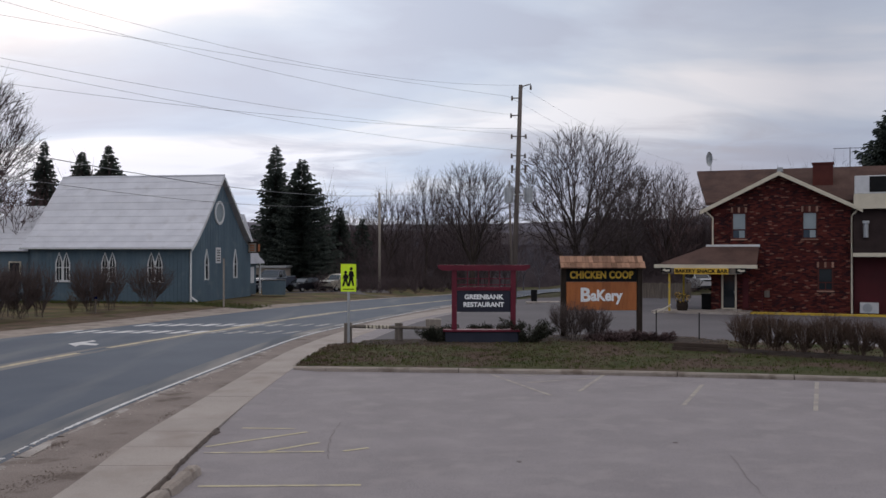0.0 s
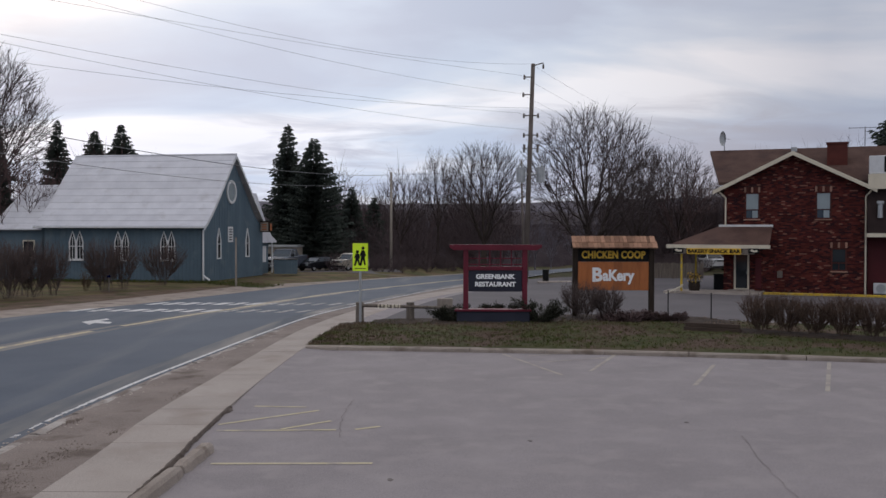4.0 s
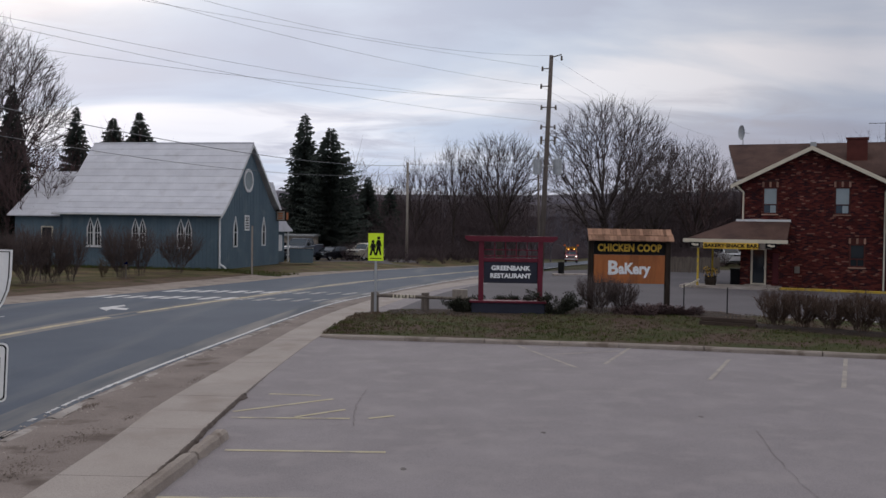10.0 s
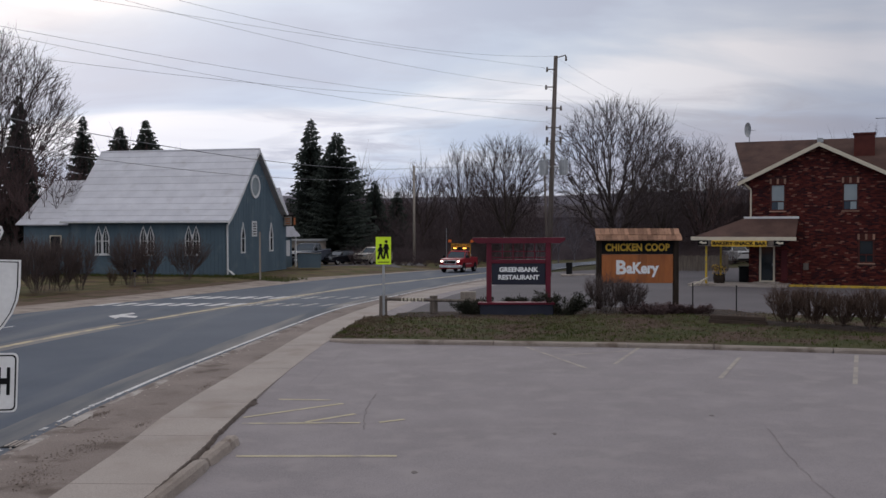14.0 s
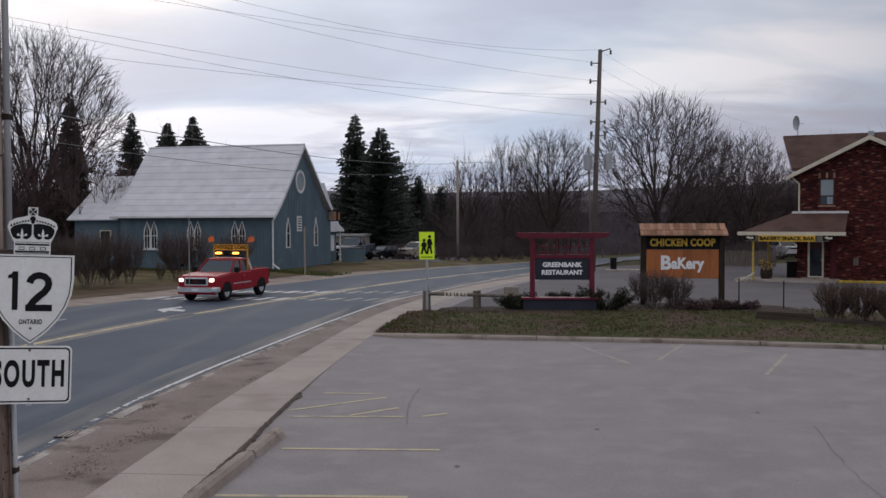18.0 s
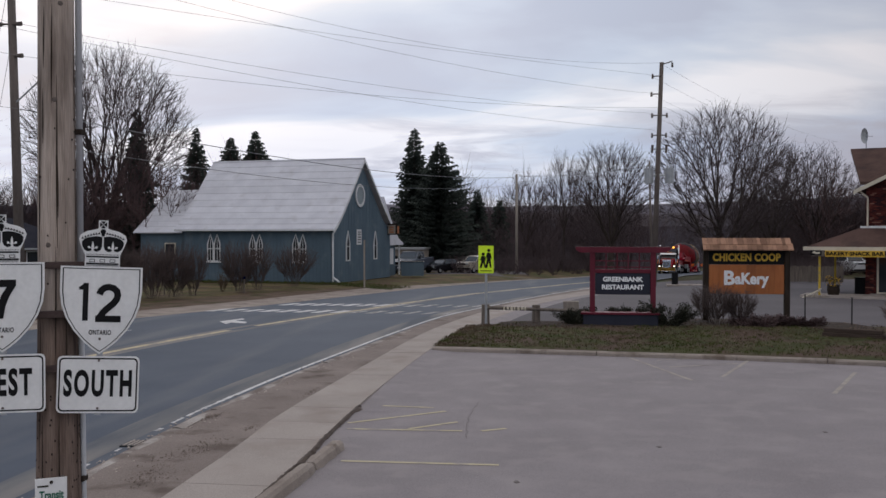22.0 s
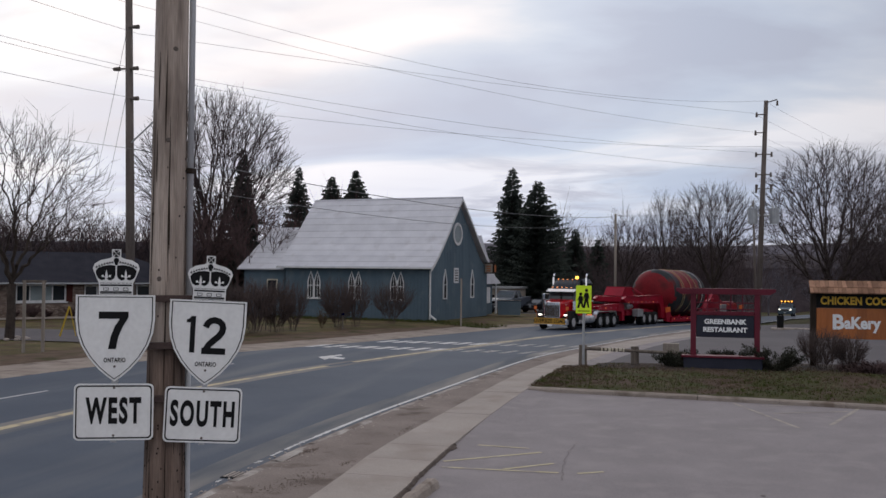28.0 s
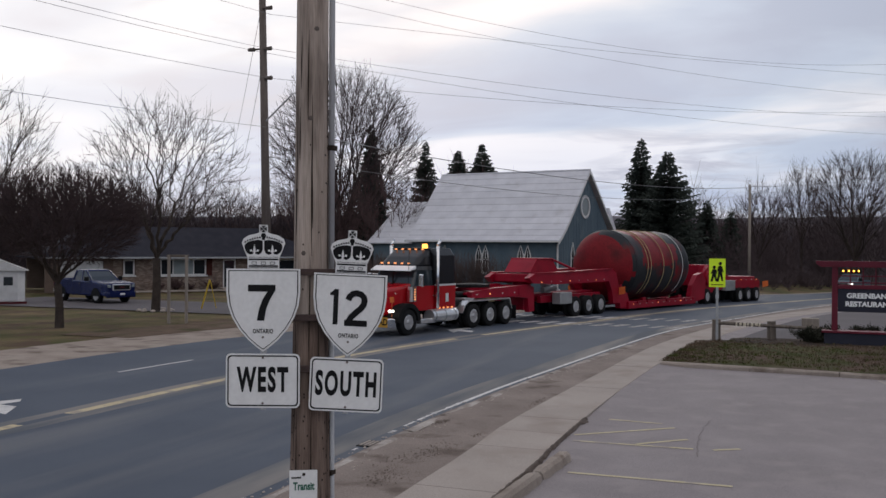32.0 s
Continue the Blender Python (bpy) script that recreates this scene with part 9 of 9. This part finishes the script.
# jeep with its gooseneck frame
jeep = thing("trailer_gooseneck", pose(0, 0, 0), "red heavy trailer gooseneck with three axles and riveted beams", "trailer")
for s in (-1, 1):
    part("nose_beam", poly(bm_new(), [(4.0, 1.28), (4.05, 1.55), (2.6, 1.66), (-0.9, 1.76), (-1.3, 1.6), (-1.35, 0.45), (-0.85, 0.42), (-0.75, 1.1), (0.5, 1.22)], "y", s * 0.85 - 0.12, s * 0.85 + 0.12), "trailer_red", jeep)
    part("main_beam", poly(bm_new(), [(-0.7, 1.82), (-0.3, 2.08), (-0.9, 2.3), (-2.8, 2.3), (-9.1, 2.40), (-9.6, 2.2), (-10.05, 1.2), (-10.1, 0.5), (-9.3, 0.5), (-9.1, 1.2), (-8.7, 1.74), (-3.0, 1.72)], "y", s * 1.15 - 0.14, s * 1.15 + 0.14), "trailer_red", jeep)
    part("hitch_rib", box(-0.1, 0.1, s * 0.985 - 0.012, s * 0.985 + 0.012, 1.26, 1.70), "trailer_red", jeep)
    part("top_flange", poly(bm_new(), [(-0.9, 2.3), (-2.8, 2.3), (-9.1, 2.40), (-9.1, 2.43), (-2.8, 2.33), (-0.9, 2.33)], "y", s * 1.15 - 0.22, s * 1.15 + 0.22), "trailer_red", jeep)
    part("bogie_beam", box(-8.6, -2.2, s * 0.7 - 0.12, s * 0.7 + 0.12, 0.8, 1.15, 0.02), "trailer_red", jeep)
    for k in range(8):
        part("clearance_lamp", box(-1.5 - k * 0.95, -1.45 - k * 0.95, s * 1.30 - 0.015, s * 1.30 + 0.015, 1.84, 1.88), "marker_lamp" if k % 3 == 0 else "trim_white", jeep)
    for k in range(4):
        part("nose_lamp", box(3.6 - k * 1.05, 3.66 - k * 1.05, s * 0.98 - 0.015, s * 0.98 + 0.015, 1.4, 1.45), "marker_lamp" if k == 1 else "trim_white", jeep)
    part("toolbox", box(-4.3, -3.1, s * 1.2 - 0.25, s * 1.2 + 0.25, 0.72, 1.3, 0.03), "galv", jeep)
    bm = bm_new()
    tube(bm, (-3.45, s * 0.75, 2.95), (-5.2, s * 1.1, 2.4), 0.06, n=6)
    part("tower_brace", bm, "trailer_red", jeep)
part("tower", poly(bm_new(), [(-1.3, 2.33), (-1.75, 2.8), (-1.95, 2.98), (-3.3, 2.98), (-3.55, 2.86), (-4.1, 2.33)], "y", -0.75, 0.75), "trailer_red", jeep)
part("tower_lip", box(-3.45, -1.95, -0.8, 0.8, 2.96, 3.03, 0.015), "trailer_red", jeep)
part("nose_plate", box(-3.0, -0.75, -1.0, 1.0, 1.86, 2.26, 0.03), "trailer_red", jeep)
part("riser", box(-1.35, -0.75, -0.73, 0.73, 0.5, 1.7, 0.03), "trailer_red", jeep)
bm = bm_new()
tube(bm, (-1.7, 0, 1.0), (-1.7, 0, 2.2), 0.5, 0.42, 16)
part("king_pivot", bm, "trailer_red", jeep)
bm = bm_new()
for r0, r1, z0, z1 in ((0.82, 0.82, 1.70, 1.84), (0.55, 0.5, 1.84, 1.87)):
    tube(bm, (2.6, 0, z0), (2.6, 0, z1), r0, r1, 24)
part("turntable", bm, "black", jeep)
part("cross_plate", box(-0.8, 4.0, -0.73, 0.73, 1.4, 1.5, 0.02), "trailer_red", jeep)
part("low_beam", box(-8.4, -1.4, -0.45, 0.45, 0.85, 1.25, 0.02), "trailer_red", jeep)
for x in (-4.9, -6.6, -8.2):
    part("cross_beam", box(x - 0.12, x + 0.12, -1.0, 1.0, 1.75, 2.15, 0.02), "trailer_red", jeep)
bm = bm_new()
tube(bm, (-3.6, 0.3, 1.25), (-3.6, 0.3, 1.85), 0.26, 0.26, 12)
tube(bm, (-2.9, 0.5, 1.4), (-4.2, 0.5, 1.5), 0.14, 0.14, 10)
part("engine_pack", bm, "galv", jeep)
jeep_wheels = [add_wheel(jeep, "drive", x, s * 1.12, 0.52, 0.28, 0.29, True) for x in (-5.1, -6.5, -7.9) for s in (1, -1)]

# low deck
deck = thing("lowbed_deck", pose(0, 0, 0), "low red steel trailer deck close to the road", "trailer")
for s in (-1, 1):
    part("side_beam", box(-9.3, 0.0, s * 1.42 - 0.12, s * 1.42 + 0.12, 0.14, 0.56, 0.02), "trailer_red", deck)
    part("front_arm", poly(bm_new(), [(0.0, 0.16), (0.75, 0.2), (0.95, 0.9), (0.75, 1.5), (0.45, 1.72), (0.15, 1.3), (-0.3, 0.56)], "y", s * 1.25 - 0.16, s * 1.25 + 0.16), "trailer_red", deck)
    part("rear_arm", poly(bm_new(), [(-9.3, 0.2), (-8.8, 0.6), (-9.1, 1.3), (-9.8, 1.95), (-10.6, 2.1), (-11.2, 1.6), (-11.0, 0.4)], "y", s * 1.25 - 0.16, s * 1.25 + 0.16), "trailer_red", deck)
    for k in range(11):
        part("side_lamp", box(-0.6 - k * 0.8, -0.54 - k * 0.8, s * 1.55 - 0.02, s * 1.55 + 0.02, 0.38, 0.42), "trim_white" if k % 4 else "marker_lamp", deck)
    for k in range(7):
        part("stake_pocket", box(-1.2 - k * 1.3, -1.0 - k * 1.3, s * 1.57 - 0.03, s * 1.57 + 0.03, 0.42, 0.56), "trailer_red", deck)
    bm = bm_new()
    poly(bm, [(0, 0), (0.42, 0.1), (0.40, 0.5), (-0.04, 0.42)], "x", -0.008, 0.008, pose(1.0, s * 1.6 - 0.2, 0.95))
    part("flag", bm, "flag", deck)
for k in range(9):
    part("deck_plank", box(-9.25 + k * 1.03, -8.3 + k * 1.03, -1.3, 1.3, 0.36, 0.48), "trailer_red", deck)
for x in (-2.2, -7.2):
    part("saddle", poly(bm_new(), [(-1.4, 0.48), (1.4, 0.48), (1.4, 0.74), (0.7, 0.54), (0, 0.50), (-0.7, 0.54), (-1.4, 0.74)], "x", x - 0.2, x + 0.2), "trailer_red", deck)

# the tank that it carries
tank = thing("steel_tank", pose(0, 0, 0), "huge round steel tank, rust red with black tar patches", "tank")
TR, TZ = 2.04, 2.58
prof = [(0.001, 0.78), (0.5, 0.75), (0.9, 0.68), (1.25, 0.55), (1.52, 0.38), (1.74, 0.15), (1.92, -0.12), (TR, -0.4)] + [(TR, -0.4 - k * 0.2) for k in range(1, 36)] + [(1.95, -7.75), (1.65, -8.05), (0.9, -8.25), (0.001, -8.3)]


def tarred(p):
    """Where the black coating covers the rust-red primer."""
    w = 0.45 * noise.noise(p * 0.9) + 0.18 * noise.noise(p * 3.0)
    x, z = p.x + w, p.z + w
    if x > 0.05:
        return False
    if x > -1.35:
        return z > -1.9
    if x > -5.0:
        return z < -0.05
    return z > 1.5 or z < -1.1 or (x > -5.6 and z < 0.2) or x < -6.0


b = lathe(prof, 80, "x")
coat = bm_new()
away = []
for f in b.faces:
    if tarred(f.calc_center_median()):
        vs_ = [coat.verts.new(v.co) for v in f.verts]
        coat.faces.new(vs_)
        away.append(f)
bmesh.ops.delete(b, geom=away, context="FACES")
bmesh.ops.remove_doubles(coat, verts=coat.verts, dist=0.001)
skin = part("shell", b, "tank_red", tank, smooth=True)
skin.location = (0, 0, TZ)
part("tar_coat", coat, "tank_black", tank, "black tar coat", smooth=True).location = (0, 0, TZ)
for x, mt in ((-1.9, "strap"), (-2.3, "strap"), (-4.0, "strap"), (-5.3, "strap"), (-6.7, "trim_white")):
    bm = bm_new()
    n = 40
    for k in range(n):
        a0, a1 = math.pi * (-0.28 + 1.56 * k / n), math.pi * (-0.28 + 1.56 * (k + 1) / n)
        tube(bm, (x + 0.12 * math.cos(a0), (TR + 0.03) * math.cos(a0), TZ + (TR + 0.03) * math.sin(a0)), (x + 0.12 * math.cos(a1), (TR + 0.03) * math.cos(a1), TZ + (TR + 0.03) * math.sin(a1)), 0.02, 0.02, 4, False)
    part("lashing", bm, mt, tank, "pale lashing strap over the tank")
for k in range(5):
    ring_x = -0.4 - k * 1.6
    part("weld_seam", lathe([(TR + 0.004, ring_x - 0.03), (TR + 0.014, ring_x), (TR + 0.004, ring_x + 0.03)], 48, "x"), "tank_black", tank).location = (0, 0, TZ)

# rear bogie
bog = thing("rear_bogie", pose(0, 0, 0), "red rear trailer bogie with five axles and a grey engine box", "trailer")
for s in (-1, 1):
    part("side_frame", poly(bm_new(), [(0.9, 0.7), (0.9, 1.3), (0.2, 2.1), (-0.6, 2.55), (-2.2, 2.55), (-3.0, 2.1), (-4.6, 1.7), (-9.4, 1.62), (-9.8, 1.45), (-9.8, 0.95), (-5.0, 1.0), (-3.0, 1.0), (-2.0, 0.8)], "y", s * 0.95 - 0.15, s * 0.95 + 0.15), "trailer_red", bog)
    part("engine_box", box(-4.6, -3.0, s * 1.15 - 0.2, s * 1.15 + 0.2, 0.85, 1.55, 0.03), "galv", bog)
    for k in range(7):
        part("side_lamp", box(-3.4 - k * 0.95, -3.34 - k * 0.95, s * 1.115 - 0.015, s * 1.115 + 0.015, 1.56, 1.60), "trim_white" if k % 3 else "marker_lamp", bog)
    bm = bm_new()
    poly(bm, [(0, 0), (0.42, 0.1), (0.40, 0.5), (-0.04, 0.42)], "x", -0.008, 0.008, pose(-9.9, s * 1.5 - 0.2, 1.0))
    part("flag", bm, "flag", bog)
    part("tail_lamp", box(-9.86, -9.802, s * 0.95 - 0.08, s * 0.95 + 0.08, 1.05, 1.2), "marker_lamp", bog)
part("top_deck", box(-9.6, -3.1, -0.79, 0.79, 1.4, 1.8, 0.03), "trailer_red", bog)
part("cross_head", box(-2.3, 0.2, -0.79, 0.79, 1.2, 2.62, 0.05), "trailer_red", bog)
bm = bm_new()
tube(bm, (-0.4, -1.3, 1.7), (-0.4, 1.3, 1.7), 0.5, 0.5, 16)
part("pivot_drum", bm, "trailer_red", bog)
bog_wheels = [add_wheel(bog, "drive", x, s * 1.12, 0.50, 0.28, 0.28, True) for x in (-0.2, -1.75, -5.8, -7.35, -8.9) for s in (1, -1)]

lead, lead_wheels = pickup("escort_pickup", pose(0, 0, 0), "escort_red", "red escort pickup with amber beacons and an oversize load board", 1)
rear_esc, rear_wheels = pickup("rear_escort_pickup", pose(0, 0, 0), "siding_blue", "dark grey escort pickup with amber lamps on its roof", 2)


# ---- what moves ----
LANE = []
pts = smooth_line([(-15.1, -200)] + CENTRE + [(75, 480)])
for i, p in enumerate(pts):
    d = (pts[min(i + 1, len(pts) - 1)] - pts[max(i - 1, 0)]).normalized()
    LANE.append((p.x - d.y * 3.4, p.y + d.x * 3.4))
ARC = [0.0]
for a, b in zip(LANE, LANE[1:]):
    ARC.append(ARC[-1] + math.hypot(b[0] - a[0], b[1] - a[1]))


def lane(s):
    """The point of the far lane at s metres along it."""
    return Vector((float(np.interp(s, ARC, [p[0] for p in LANE])), float(np.interp(s, ARC, [p[1] for p in LANE]))))


def lane_pose(s0, s1):
    """A pose on the lane: origin at s0, its tail over s1."""
    a, b = lane(s0), lane(s1)
    za, zb = zg(a.y), zg(b.y)
    d = a - b
    return pose(a.x, a.y, za, 0, -math.degrees(math.atan2(za - zb, d.length)), math.degrees(math.atan2(d.y, d.x)))


LEAD_S = ((0, 560), (8, 398), (10, 358), (10.5, 348.5), (12, 318), (12.5, 309), (13, 300.2), (13.5, 292.3), (14, 286), (14.5, 280.2), (16.5, 258.0), (17, 252.7), (17.5, 247.4), (18, 242.6), (18.5, 237.9), (20, 223.5), (32, 108))
TRUCK_S = ((0, 780), (19, 437), (20, 402), (21, 367.5), (21.5, 350), (22, 336), (23, 318), (24.5, 299.2), (26.5, 280.3), (27.5, 271.2), (28, 266.8), (29, 258.9), (30, 250.8), (31, 243.0), (32, 235.3))
REAR_S = ((0, 860), (19, 520), (21, 455), (28, 351), (29.5, 331.7), (31.5, 305.8), (32, 299.5))


def spin(wheels, table, t0, t1):
    """Rolls the wheels between two times, still before and after."""
    dist = lambda t: float(np.interp(t, [a for a, _ in table], [b for _, b in table]))
    for o, x, y, r in wheels:
        per = 70.0 * math.pi / 180 * r
        travel = dist(t0) - dist(t1)
        n = int(travel / per) + 1
        rows = []
        side = 0 if y > 0 else 180
        start = random.uniform(0, 360)
        base = pose(x, y, r)
        for k in range(n + 1):
            s = dist(t0) - travel * k / n
            t = float(np.interp(-s, [-b for _, b in table], [a for a, _ in table]))
            rows.append((t, base @ pose(0, 0, 0, 0, start + math.degrees((dist(t0) - s) / r), 0) @ pose(0, 0, 0, 0, 0, side)))
        if t0 > 0:
            rows.insert(0, (0.0, rows[0][1]))
        if t1 < 32:
            rows.append((32.0, rows[-1][1]))
        walk(o, rows)


def motions():
    times = [0.5 * k for k in range(65)]
    at = lambda table, t: float(np.interp(t, [a for a, _ in table], [b for _, b in table]))
    for ob, table, front, back in ((lead, LEAD_S, 2.9, 6.6), (rear_esc, REAR_S, 2.9, 6.6),
                                   (hl_tr, TRUCK_S, 0.55, 7.2), (jeep, TRUCK_S, 9.4, 15.6), (deck, TRUCK_S, 20.4, 29.4), (tank, TRUCK_S, 19.9, 28.5), (bog, TRUCK_S, 32.0, 38.4)):
        turn_ = 5.5 if ob is lead else 0.0
        walk(ob, [(t, lane_pose(at(table, t) + front, at(table, t) + back) @ pose(0, 0, 0, 0, 0, turn_)) for t in times])
    spin(lead_wheels, LEAD_S, 9.0, 19.8)
    spin(rear_wheels, REAR_S, 27.0, 32.0)
    for ws_ in (tr_wheels, jeep_wheels, bog_wheels):
        spin(ws_, TRUCK_S, 21.0, 32.0)


motions()
